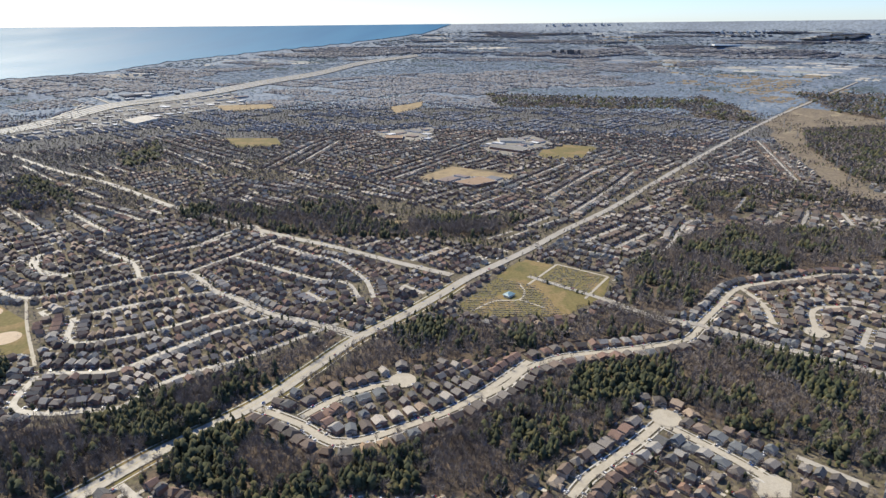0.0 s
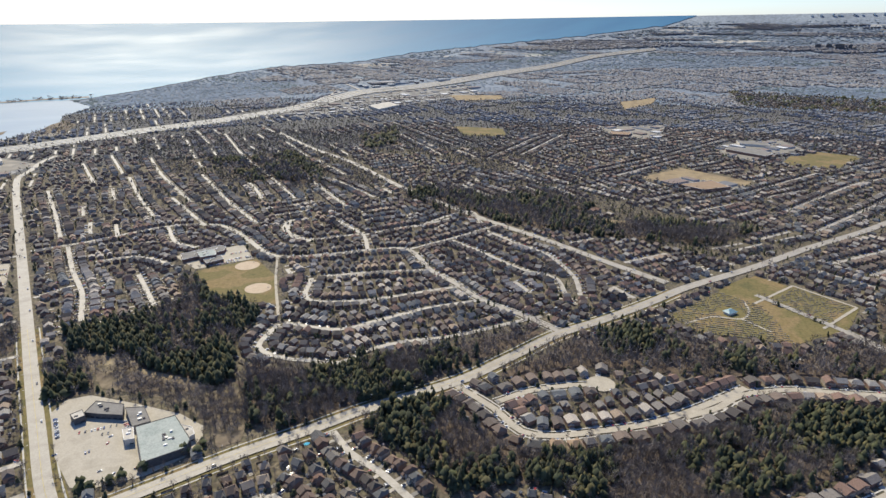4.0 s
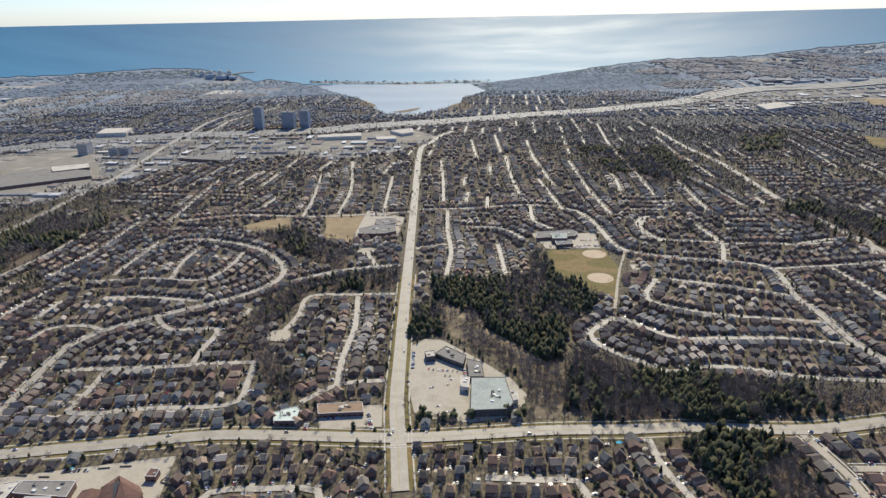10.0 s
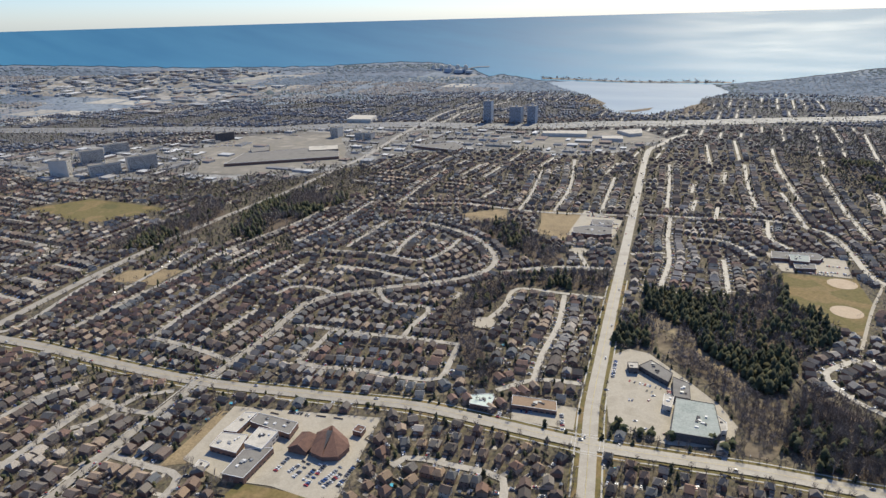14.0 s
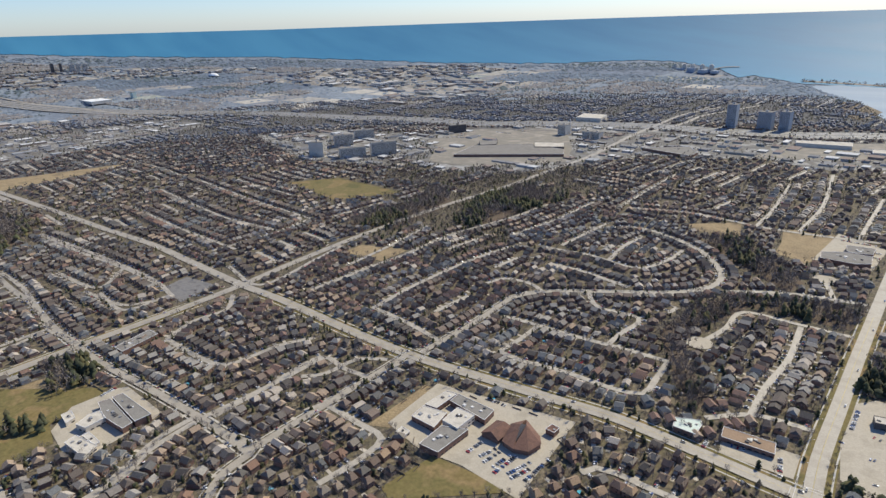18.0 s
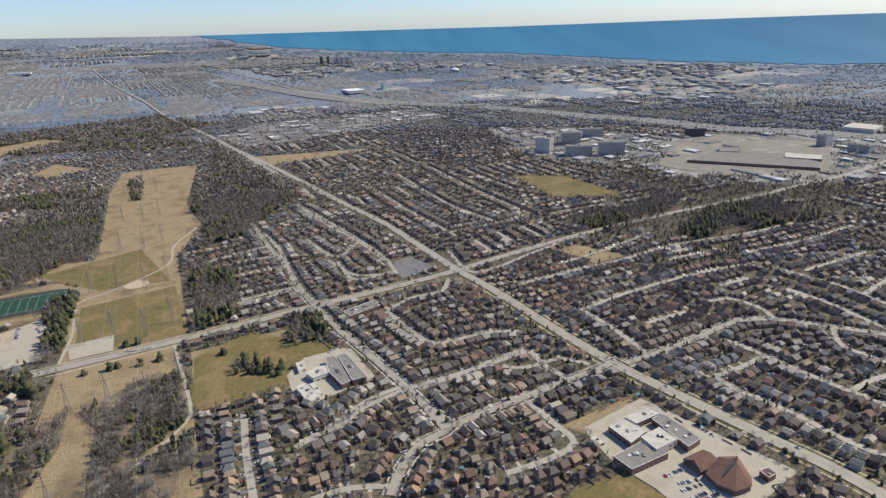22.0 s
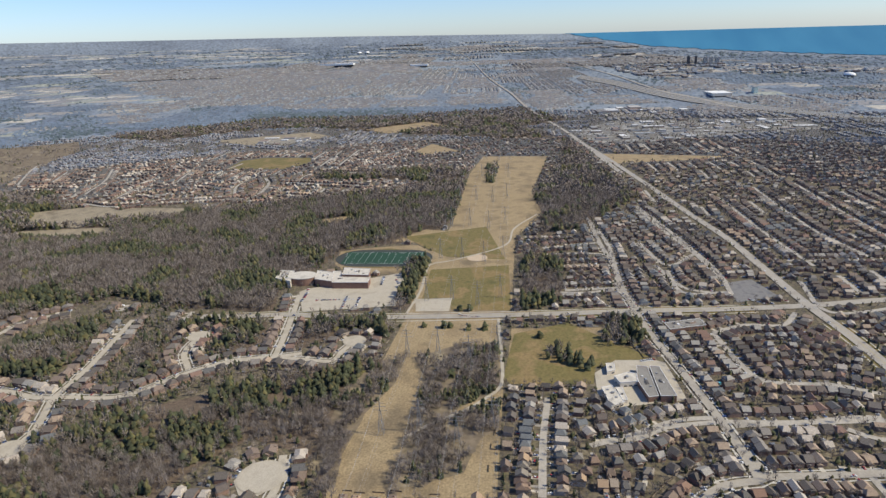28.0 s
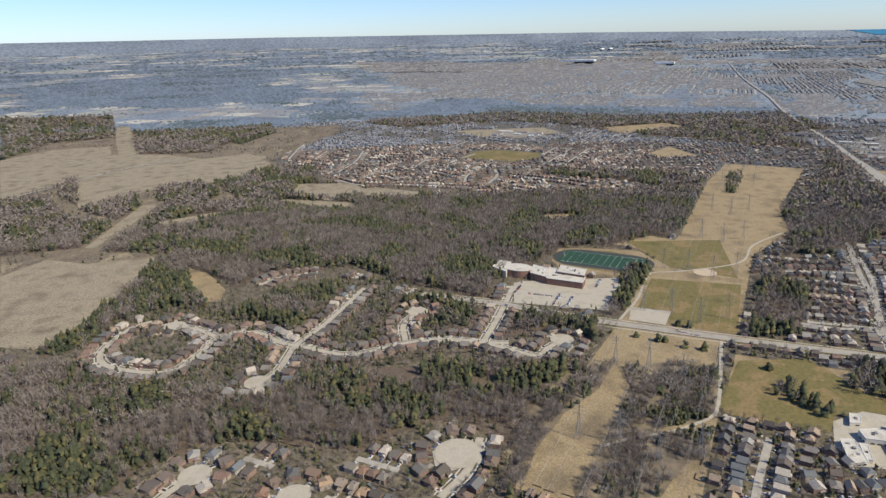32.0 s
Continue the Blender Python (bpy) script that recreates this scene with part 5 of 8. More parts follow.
def place_rows():
    """Where the houses stand: x, y, angle of the front, width, depth."""
    out = []
    jobs = [(l, WIDTH[k], k == "lane") for k, l in roads if k in ("street", "collector", "lane") and np.hypot(*l.T).min() < 3200] + [(l, 7.6, False) for l in infill]
    for line, w, wide_lot in jobs:
        fine = smooth(line, 2.0)
        step = np.r_[0, np.cumsum(np.linalg.norm(np.diff(fine, axis=0), axis=1))]
        total = step[-1]
        for side in (-1, 1):
            s = rng.uniform(4, 9)
            while s < total - 4:
                lot = rng.choice([13.0, 15.0, 17.0]) if wide_lot else rng.choice([8.2, 9.0, 10.0, 11.4])
                wd, dp = lot - rng.uniform(0.3, 0.8) - (1.5 if wide_lot else 0), rng.uniform(12.0, 15.0)
                k = np.searchsorted(step, s)
                p = fine[min(k, len(fine) - 1)]
                q = fine[min(k + 2, len(fine) - 1)] - fine[max(k - 2, 0)]
                q = q / (np.linalg.norm(q) + 1e-9)
                nrm = np.array([-q[1], q[0]]) * side
                c = p + nrm * (w / 2 + 6.6 + rng.uniform(-0.5, 0.8) + dp / 2)
                ang = math.atan2(-nrm[1], -nrm[0]) - math.pi / 2    # front faces the street
                ca, sa = math.cos(ang), math.sin(ang)
                xs, ys = [], []
                for u, v in ((0, 0), (1, 1), (-1, 1), (1, -1), (-1, -1), (0, 1), (0, -1), (1, 0), (-1, 0)):
                    du, dv = u * wd * 0.46, v * dp * 0.48
                    xs.append(c[0] + du * ca - dv * sa)
                    ys.append(c[1] + du * sa + dv * ca)
                i, j = cells(xs, ys)
                if i.min() > 0 and j.min() > 0 and i.max() < N and j.max() < N and not plan[i, j].any() and rng.random() > (0.0 if estate[i[0], j[0]] else 0.3 if leafy[i[0], j[0]] and math.hypot(*c) > 1200 else thin(c)):
                    plan[i, j] = 4
                    u, v = np.meshgrid(np.linspace(-0.47, 0.47, 6) * wd, np.linspace(-0.47, 0.47, 6) * dp)
                    i, j = cells(c[0] + u * ca - v * sa, c[1] + u * sa + v * ca)
                    plan[i, j] = 4
                    out.append((c[0], c[1], ang, wd, dp))
                    s += lot
                else:
                    s += 3.0
    # houses on the ground left over between the rows
    # turned as the nearest house of a row
    row_xy = np.array([o[:2] for o in out])
    row_ang = np.array([o[2] for o in out])
    for lo, hi, step in ((440, 1400, 7.0), (1400, 2600, 18.0), (1401, 3100, 15.0)):
        xs, ys = jitter_grid(-hi, hi, -hi, hi, step)
        rr, az = np.hypot(xs, ys), azimuth(xs, ys)
        ok = (rr > lo) & (rr < hi) & (az > -88) & (az < (106 if lo != 1401 else 158))
        i, j = cells(np.clip(xs, -HALF + 30, HALF - 30), np.clip(ys, -HALF + 30, HALF - 30))
        ok &= (plan[i, j] == 0) & ~leafy[i, j] & (estate[i, j] | (lo != 1401))
        for x, y in zip(xs[ok], ys[ok]):
            wd, dp = rng.uniform(8, 10), rng.uniform(10.5, 13)
            ang = float(row_ang[np.argmin((row_xy[:, 0] - x) ** 2 + (row_xy[:, 1] - y) ** 2)]) + rng.normal(0, 0.04)
            ca, sa = math.cos(ang), math.sin(ang)
            u, v = np.meshgrid(np.linspace(-0.62, 0.62, 7) * wd, np.linspace(-0.62, 0.62, 7) * dp)
            i, j = cells(x + u * ca - v * sa, y + u * sa + v * ca)
            if i.min() > 0 and j.min() > 0 and i.max() < N and j.max() < N and not plan[i, j].any():
                i, j = cells(x + u * ca * 0.8 - v * sa * 0.8, y + u * sa * 0.8 + v * ca * 0.8)
                plan[i, j] = 4
                out.append((x, y, ang, wd, dp))
    # houses round the turning circles
    for x, y, wide in turning_circles:
        for radius in (wide + 13.0, wide + 21.0):
            a = rng.uniform(0, 1)
            while a < 2 * math.pi + 0.2:
                wd, dp = rng.uniform(11, 13.5), rng.uniform(12, 15)
                c = np.array((x + radius * math.cos(a), y + radius * math.sin(a)))
                ang = a + math.pi / 2
                ca, sa = math.cos(ang), math.sin(ang)
                u, v = np.meshgrid(np.linspace(-0.5, 0.5, 6) * wd, np.linspace(-0.5, 0.5, 6) * dp)
                i, j = cells(c[0] + u * ca - v * sa, c[1] + u * sa + v * ca)
                if not np.isin(plan[i, j], (1, 2, 4)).any():
                    plan[i, j] = 4
                    out.append((c[0], c[1], ang, wd, dp))
                    a += 13.5 / radius
                else:
                    a += 0.1
    return np.array(out)


# the lots along the lanes are cleared of wood
held = plan.copy()
for kind, line in roads:
    if kind == "lane":
        stamp(smooth(line, 3.0), WIDTH[kind] / 2 + 30, 7)
plan[:] = np.where((plan == 7) & np.isin(held, (0, 3)), 0, held)
houses = place_rows()


def house_kind(k):
    """The parts of one kind of two-storey house, front towards +y, for a plot 10 m wide and 12 m deep."""
    wall, roof, gdoor, win, door, chim = Shape(), Shape(), Shape(), Shape(), Shape(), Shape()
    h = (5.5, 5.6, 3.4, 5.3, 5.6)[k]
    g = -1 if k % 2 else 1                 # side of the garage
    x0, x1, y0, y1 = -4.6, 4.6, -5.6, 3.4
    wall.box(x0, x1, y0, y1, 0, h)
    gx0, gx1 = (0.2, 4.6) if g > 0 else (-4.6, -0.2)
    wall.box(gx0, gx1, y1 - 0.002, 6.0, 0, 2.9)
    if k in (0, 3):
        roof.hip(x0 - 0.5, x1 + 0.5, y0 - 0.5, y1 + 0.5, h, 3.5, 3.2)
        bx = -2.5 * g
        roof.hip(bx - 1.9, bx + 1.9, y1 - 3.4, y1 + 0.75, h - 0.05, 2.3, 0.0)
        roof.hip(gx0 - 0.3, gx1 + 0.3, y1 - 1.5, 6.4, 2.95, 1.6, 1.2)
    elif k == 1:
        roof.hip(x0 - 0.5, x1 + 0.5, y0 - 0.5, y1 + 0.5, h, 3.7, 0.0)
        wall.add([(x0, y0, h), (x0, y1, h), (x0, (y0 + y1) / 2, h + 3.2), (x1, y0, h), (x1, y1, h), (x1, (y0 + y1) / 2, h + 3.2)], [(1, 0, 2), (3, 4, 5)])
        roof.hip(gx0 - 0.3, gx1 + 0.3, y1 - 1.5, 6.4, 2.95, 1.5, 0.0)
    elif k == 2:
        roof.hip(x0 - 0.6, x1 + 0.6, y0 - 0.6, y1 + 0.6, h, 2.9, 2.2)
        roof.hip(gx0 - 0.4, gx1 + 0.4, y1 - 3.0, 6.4, 3.0, 1.7, 1.0)
    else:
        roof.hip(x0 - 0.5, x1 + 0.5, y0 - 0.5, y1 + 0.5, h, 4.0, 2.8)
        bx0, bx1 = (-4.4, -0.6) if g > 0 else (0.6, 4.4)
        wall.box(bx0, bx1, y1 - 0.002, y1 + 1.2, 0, h)
        roof.hip(bx0 - 0.4, bx1 + 0.4, y1 - 3.2, y1 + 1.6, h + 0.03, 2.9, 0.3)
        roof.hip(gx0 - 0.3, gx1 + 0.3, y1 - 1.5, 6.4, 2.95, 1.5, 1.2)
    gdoor.box(gx0 + 0.6, gx1 - 0.6, 5.98, 6.05, 0.02, 2.3)
    dx = -2.6 * g
    door.box(dx - 0.5, dx + 0.5, y1 - 0.02, y1 + 0.06, 0.3, 2.4)
    wins = []
    for wx, wz, yy, s in ((dx + 1.4 * g, 1.0, y1, 1), (-2.3, h - 1.9, y0, -1), (2.3, h - 1.9, y0, -1), (1.6 * g, 0.8, y0, -1)):
        sh = Shape()
        sh.box(wx - 0.75, wx + 0.75, yy - 0.05, yy + 0.05, max(wz, 0.6), max(wz, 0.6) + 1.3)
        wins.append(sh)
    chim.box(x0 + 1.2, x0 + 2.0, -1.5, -0.8, h, h + 4.2)
    return wall, roof, gdoor, door, wins, chim


KINDS = []
for k in range(5):
    wall, roof, gdoor, door, wins, chim = house_kind(k)
    KINDS.append([("wall", wall.mesh("wall", "wall")), ("roof", roof.mesh("roof", "roof")), ("garage_door", gdoor.mesh("garage_door", "garage")),
                  ("door", door.mesh("door", "dark_wall")), ("chimney", chim.mesh("chimney", "brick"))] + [("window", w.mesh("window", "glass")) for w in wins])
FRAMES = {}
for parts in KINDS:
    for n_, me in parts:
        if n_ == "window":
            xs, ys, zs = zip(*[v.co for v in me.vertices])
            s = Shape()
            y0, y1 = min(ys) - 0.03, max(ys) + 0.03
            for x0, x1, z0, z1 in ((min(xs) - 0.1, min(xs), min(zs), max(zs)), (max(xs), max(xs) + 0.1, min(zs), max(zs)), (min(xs) - 0.1, max(xs) + 0.1, min(zs) - 0.1, min(zs)), (min(xs) - 0.1, max(xs) + 0.1, max(zs), max(zs) + 0.1)):
                s.box(x0, x1, y0, y1, z0, z1, True)
            FRAMES[me.name] = s.mesh("frame", "trim")
LOOKS = ["brick house with a hipped shingle roof and attached garage", "brick house with a gabled shingle roof and attached garage",
         "low bungalow with a broad hipped roof and garage", "two-storey house with a hipped roof beside its driveway", "brick house with a cross-hipped shingle roof"]


def build_house(k, x, y, ang, w, d, full):
    e = new("house")
    e.matrix_world = Matrix.Translation((x, y, 0.02)) @ Matrix.Rotation(ang, 4, "Z") @ Matrix.Diagonal((w / 10, d / 12, 1, 1))
    tagged(e, LOOKS[k], "house", "houses along the streets")
    for n_, me in KINDS[k]:
        if full or n_ in ("wall", "roof"):
            ob = part(n_, me, e)
            if n_ == "window" and full > 1:
                part("frame", FRAMES[me.name], ob, "pale window frame")
    return e


hd = np.hypot(houses[:, 0], houses[:, 1])
haz = azimuth(houses[:, 0], houses[:, 1])
order = np.argsort(hd)
kinds = rng.choice(5, len(houses), p=[0.3, 0.25, 0.12, 0.15, 0.18])
NEAR_HOUSES, MID_HOUSES = 300, 330
for n_, q in enumerate(order[:MID_HOUSES]):
    build_house(int(kinds[q]), *houses[q], 2 if n_ < 70 else int(n_ < NEAR_HOUSES))


def many_houses(b, h, rise, gable, along, tone, name, materials):
    """The houses further off: walls and hipped or gabled roofs, one mesh a quarter."""
    n = len(b)
    ca, sa = np.cos(b[:, 2]), np.sin(b[:, 2])
    hw, hdp = b[:, 3] / 2, b[:, 4] / 2
    z0 = land(b[:, 0], b[:, 1])
    inset = np.where(gable, 0.0, 0.62) * np.minimum(hw, hdp)
    over = 0.3
    lng = along
    V = np.zeros((n, 14, 3))
    for a, (u, v) in enumerate(((-1, -1), (1, -1), (1, 1), (-1, 1))):
        for row, o, zz in ((a, 0.0, 0 * h), (a + 4, 0.0, h), (a + 8, over, h)):
            V[:, row] = np.c_[u * (hw + o), v * (hdp + o), zz]
    V[:, 12] = np.c_[np.where(lng, -(hw + over - inset), 0), np.where(lng, 0, -(hdp + over - inset)), h + rise]
    V[:, 13] = np.c_[np.where(lng, hw + over - inset, 0), np.where(lng, 0, hdp + over - inset), h + rise]
    X = V[:, :, 0] * ca[:, None] - V[:, :, 1] * sa[:, None] + b[:, 0:1]
    Y = V[:, :, 0] * sa[:, None] + V[:, :, 1] * ca[:, None] + b[:, 1:2]
    V = np.stack([X, Y, V[:, :, 2] + z0[:, None] + 0.02], -1)
    side = [(0, 1, 5), (0, 5, 4), (1, 2, 6), (1, 6, 5), (2, 3, 7), (2, 7, 6), (3, 0, 4), (3, 4, 7)]
    ra = [(8, 9, 13), (8, 13, 12), (10, 11, 12), (10, 12, 13), (9, 10, 13), (11, 8, 12)]
    rb = [(9, 10, 13), (9, 13, 12), (11, 8, 12), (11, 12, 13), (8, 9, 12), (10, 11, 13)]
    T = np.where(lng[:, None, None], np.array(side + ra)[None], np.array(side + rb)[None]) + (np.arange(n) * 14)[:, None, None]
    mi = np.tile([0] * 8 + [1] * 6, n)
    me = tris_mesh(name, V.reshape(-1, 3), T.reshape(-1, 3), materials, mi)
    shade = me.attributes.new("tone", "FLOAT", "POINT")
    shade.data.foreach_set("value", np.repeat(tone, 14).astype(np.float32))
    tagged(new(name, me), "rows of brown and grey roofed houses further off", "houses", kind="stuff")


def house_quarter(sel, name, materials, wings):
    b = houses[sel]
    n = len(b)
    if not n:
        return
    kk = kinds[sel]
    h = np.where(kk == 2, 3.2, 4.9) + rng.normal(0, 0.25, n)
    rise, gable = rng.uniform(2.2, 3.9, n), rng.random(n) < 0.72
    b = b * np.array((1, 1, 1, 1.02, 0.98))
    # neighbours in a row often share their roof's shape and colour
    cell = np.floor(b[:, 0] / 45) * 17.3 + np.floor(b[:, 1] / 45) * 31.7
    tone = np.where(rng.random(n) < 0.6, np.abs(np.sin(cell * 12.9898) * 43758.5453) % 1.0, rng.random(n))
    along = np.where(rng.random(n) < 0.75, np.abs(np.sin(cell * 7.77) * 9137.7) % 1.0, rng.random(n)) < 0.4
    if wings:
        # a garage wing towards the street and a lower wing at the back
        g = np.where(kk % 2, -1.0, 1.0)
        ca, sa = np.cos(b[:, 2]), np.sin(b[:, 2])
        more = [b * np.array((1, 1, 1, 1, 0.84))]
        for off_u, off_v, w, d in ((0.24 * g, 0.38, 0.46, 0.34), (-0.2 * g, -0.4, 0.5, 0.26)):
            u, v = off_u * b[:, 3], off_v * b[:, 4]
            more.append(np.c_[b[:, 0] + u * ca - v * sa, b[:, 1] + u * sa + v * ca, b[:, 2], b[:, 3] * w, b[:, 4] * d])
        b = np.concatenate(more)
        h = np.concatenate([h, np.full(n, 2.7), rng.choice([2.9, 4.6], n)])
        rise = np.concatenate([rise, rng.uniform(1.0, 1.7, n), rng.uniform(0.9, 1.5, n)])
        gable = np.concatenate([gable, rng.random(2 * n) < 0.6])
        along = np.concatenate([along, np.zeros(2 * n, bool)])
        tone = np.tile(tone, 3)
    many_houses(b, h, rise, gable, along, tone, name, materials)


far_h = order[MID_HOUSES:]
for lo in range(-90, 160, 25):
    here = (haz[far_h] >= lo) & (haz[far_h] < lo + 25)
    house_quarter(far_h[here & (hd[far_h] < 1300)], "suburb_houses", ["wall_n", "roof_n"], True)
    house_quarter(far_h[here & (hd[far_h] >= 1300) & (hd[far_h] < 2500)], "distant_houses", ["wall_n", "roof_n"], False)
    # from 2.5 km on, the walls and roofs whose colours hold painted haze
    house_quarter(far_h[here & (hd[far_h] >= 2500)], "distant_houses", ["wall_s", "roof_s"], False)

# driveways
drv = Shape()
for q in order[:9000]:
    x, y, ang, w, d = houses[q]
    g = -1 if kinds[q] % 2 else 1
    ca, sa = math.cos(ang), math.sin(ang)
    u0, u1 = (0.1, 4.7) if g > 0 else (-4.7, -0.1)
    pts = []
    for u, v in ((u0, 6.0), (u1, 6.0), (u1, 14.5), (u0, 14.5)):
        du, dv = u * w / 10, (d / 2 + 7.8 if v > 7 else v * d / 12)
        pts.append((x + du * ca - dv * sa, y + du * sa + dv * ca, 0.37 + 0.0001 * (q % 300)))
    drv.add(pts, [(0, 1, 2, 3)])
tagged(new("driveway", drv.mesh("driveway", "drive")), "short pale driveways in front of the garages", "driveway", kind="stuff")


# ---------------- trees ----------------
def bare_tree(blades, length, width, seed, limbs=6):
    """Trunk, limbs and a haze of bare twigs, 10 m high."""
    r = np.random.default_rng(seed)
    v, t = [], []

    def blade(a, b, w):
        a, b = np.array(a, float), np.array(b, float)
        s = np.cross(b - a, r.normal(size=3))
        s = s / (np.linalg.norm(s) + 1e-9) * w / 2
        k = len(v)
        v.extend([a - s, a + s, b])
        t.append((k, k + 1, k + 2))

    for a in range(3 if limbs > 3 else 1):
        blade((0.1 * a - 0.1, 0, 0), (r.normal(0, 0.3), r.normal(0, 0.3), 7.5), 0.45)
    tips = []
    for a in range(limbs):
        th = 2 * math.pi * a / limbs + r.uniform(-0.4, 0.4)
        rr = r.uniform(1.6, 3.2)
        p = np.array((rr * math.cos(th), rr * math.sin(th), r.uniform(6, 9.0)))
        blade((0, 0, r.uniform(2, 4.5)), p, 0.28)
        tips.append(p)
    for _ in range(blades):
        d = r.normal(size=3)
        d /= np.linalg.norm(d)
        c = np.array((0, 0, 6.3)) + d * np.array((3.3, 3.3, 3.4)) * r.uniform(0.25, 1.0) ** 0.6
        o = c - np.array((0, 0, 3.5))
        o = o / np.linalg.norm(o) + r.normal(0, 0.35, 3)
        blade(c - o * length / 2, c + o * length / 2, width * r.uniform(0.6, 1.3))
    return np.array(v), np.array(t)


def conifer(layers, points, seed):
    """Tiers of drooping boughs, 10 m high."""
    r = np.random.default_rng(seed)
    v, t = [], []
    for a in range(layers):
        z0 = 0.8 + 8.2 * a / layers
        z1 = min(10.0, z0 + 9.0 / layers + 1.6)
        rad = 2.7 * (1 - 0.7 * (a / layers) ** (2.9 if seed % 2 else 1.6)) * r.uniform(0.72, 1.15)
        ox, oy = r.normal(0, 0.45, 2)
        k = len(v)
        v.append((ox, oy, z1 if a < layers - 1 else r.uniform(9.0, 10.0) if seed % 2 else 10.8))
        n = points * 2
        th0 = r.uniform(0, 6.28)
        for b in range(n):
            th = th0 + 2 * math.pi * b / n
            q = rad * (r.uniform(0.85, 1.2) if b % 2 else r.uniform(0.68, 0.9))
            v.append((ox + q * math.cos(th), oy + q * math.sin(th), z0 + (r.uniform(-0.7, 0.3) if b % 2 else r.uniform(0.0, 0.8))))
        for b in range(n):
            t.append((k, k + 1 + b, k + 1 + (b + 1) % n))
    return np.array(v), np.array(t)


BARE = [[bare_tree(66, 2.4, 0.25, 11 + s) for s in range(5)], [bare_tree(22, 2.9, 0.55, 31 + s, 2) for s in range(4)], [bare_tree(6, 3.9, 1.9, 51 + s, 0) for s in range(4)]]
FIRS = [[conifer(5, 5, 71 + s) for s in range(5)], [conifer(3, 4, 91 + s) for s in range(4)], [conifer(2, 3, 101 + s) for s in range(3)]]


def scatter(templates, x, y, height, wide):
    """Many trees in one pair of arrays."""
    V, T, base = [], [], 0
    which = rng.integers(0, len(templates), len(x))
    turn = rng.uniform(0, 6.283, len(x))
    z = land(x, y)
    for k, (tv, tt) in enumerate(templates):
        s = which == k
        n = int(s.sum())
        if not n:
            continue
        ca, sa = np.cos(turn[s])[:, None], np.sin(turn[s])[:, None]
        hx, hz = wide[s][:, None] / 10, height[s][:, None] / 10
        P = np.stack([(tv[:, 0] * ca - tv[:, 1] * sa) * hx + x[s][:, None], (tv[:, 0] * sa + tv[:, 1] * ca) * hx + y[s][:, None], tv[:, 2] * hz + z[s][:, None]], -1)
        V.append(P.reshape(-1, 3))
        T.append((tt[None] + (np.arange(n) * len(tv))[:, None, None]).reshape(-1, 3) + base)
        base += n * len(tv)
    return np.concatenate(V), np.concatenate(T)


def grove(name, x, y, height, wide, sort, label, category):
    """Trees of one sort as one object, coarser further off."""
    if not len(x):
        return
    r = np.hypot(x, y)
    V, T, base = [], [], 0
    for lod, (lo, hi) in enumerate(((0, 680), (680, 1600), (1600, 9999))):
        s = (r >= lo) & (r < hi)
        if s.any():
            v, t = scatter(sort[lod], x[s], y[s], height[s], wide[s])
            V.append(v)
            T.append(t + base)
            base += len(v)
    me = tris_mesh(name, np.concatenate(V), np.concatenate(T), ["needles" if sort is FIRS else "twigs"])
    tagged(new(name, me), label, category, kind="stuff")


for kind, con, poly in areas:
    if kind not in ("woods", "shrubs"):
        continue
    xs, ys = zip(*poly)
    dmin = min(math.hypot(a, b) for a, b in poly)
    step = 7.4 if dmin < 750 else 8.4 if dmin < 1200 else 11.0 if dmin < 2000 else 17.0
    if kind == "shrubs":
        step *= 0.85
    x, y = jitter_grid(min(xs), max(xs), min(ys), max(ys), step)
    ok = inside(poly, x, y)
    x, y = x[ok], y[ok]
    i, j = cells(np.clip(x, -HALF + 5, HALF - 5), np.clip(y, -HALF + 5, HALF - 5))
    small = (max(xs) - min(xs)) * (max(ys) - min(ys)) < 9000
    keep = np.isin(plan[i, j], (3, 2) if kind == "shrubs" or small else (3,)) | (np.hypot(x, y) > 3350)
    x, y = x[keep], y[keep]
    gap = np.array([noise.noise((a * 0.009, b * 0.009, 31.0)) + 0.6 * noise.noise((a * 0.035, b * 0.035, 33.0)) for a, b in zip(x, y)]) if len(x) else np.zeros(0)
    keep = (gap > -0.62) | (con > 0.9)
    x, y, gap = x[keep], y[keep], gap[keep]
    # clumps of conifers among the bare trees
    cl = np.array([noise.noise((a * 0.012, b * 0.012, 5.0)) + 0.5 * noise.noise((a * 0.05, b * 0.05, 9.0)) for a, b in zip(x, y)]) if len(x) else np.zeros(0)
    if kind == "shrubs" and len(x):
        # thickets with open grass between them
        thick = np.array([noise.noise((a * 0.02, b * 0.02, 1.5)) + 0.5 * noise.noise((a * 0.07, b * 0.07, 3.0)) for a, b in zip(x, y)])
        keep = thick > np.quantile(thick, 0.2)
        x, y, cl = x[keep], y[keep], cl[keep]
    con = 0.68 if con > 0.9 else con * 0.85
    thr = np.quantile(cl, 1 - con) if len(cl) and 0 < con < 1 else 1e9
    fir = (cl + rng.normal(0, 0.17, len(cl))) > thr
    sc = 0.7 if kind == "shrubs" else 1.0
    grown = step / 5.4
    hf = rng.uniform(8, 18, len(x)) * sc * min(grown, 1.5) ** 0.5
    hb = rng.uniform(10, 18, len(x)) * sc * min(grown, 1.6) ** 0.5
    grove("conifer_woods", x[fir], y[fir], hf[fir], rng.uniform(9, 16, fir.sum()) * sc * grown**0.95, FIRS, "dense dark green conifers in a wood", "conifers")
    nb = ~fir
    grove("bare_woods", x[nb], y[nb], hb[nb], rng.uniform(10, 14, nb.sum()) * sc * grown * (1.5 if kind == "shrubs" else 1.0), BARE, "leafless grey-brown trees in a wood", "bare trees")


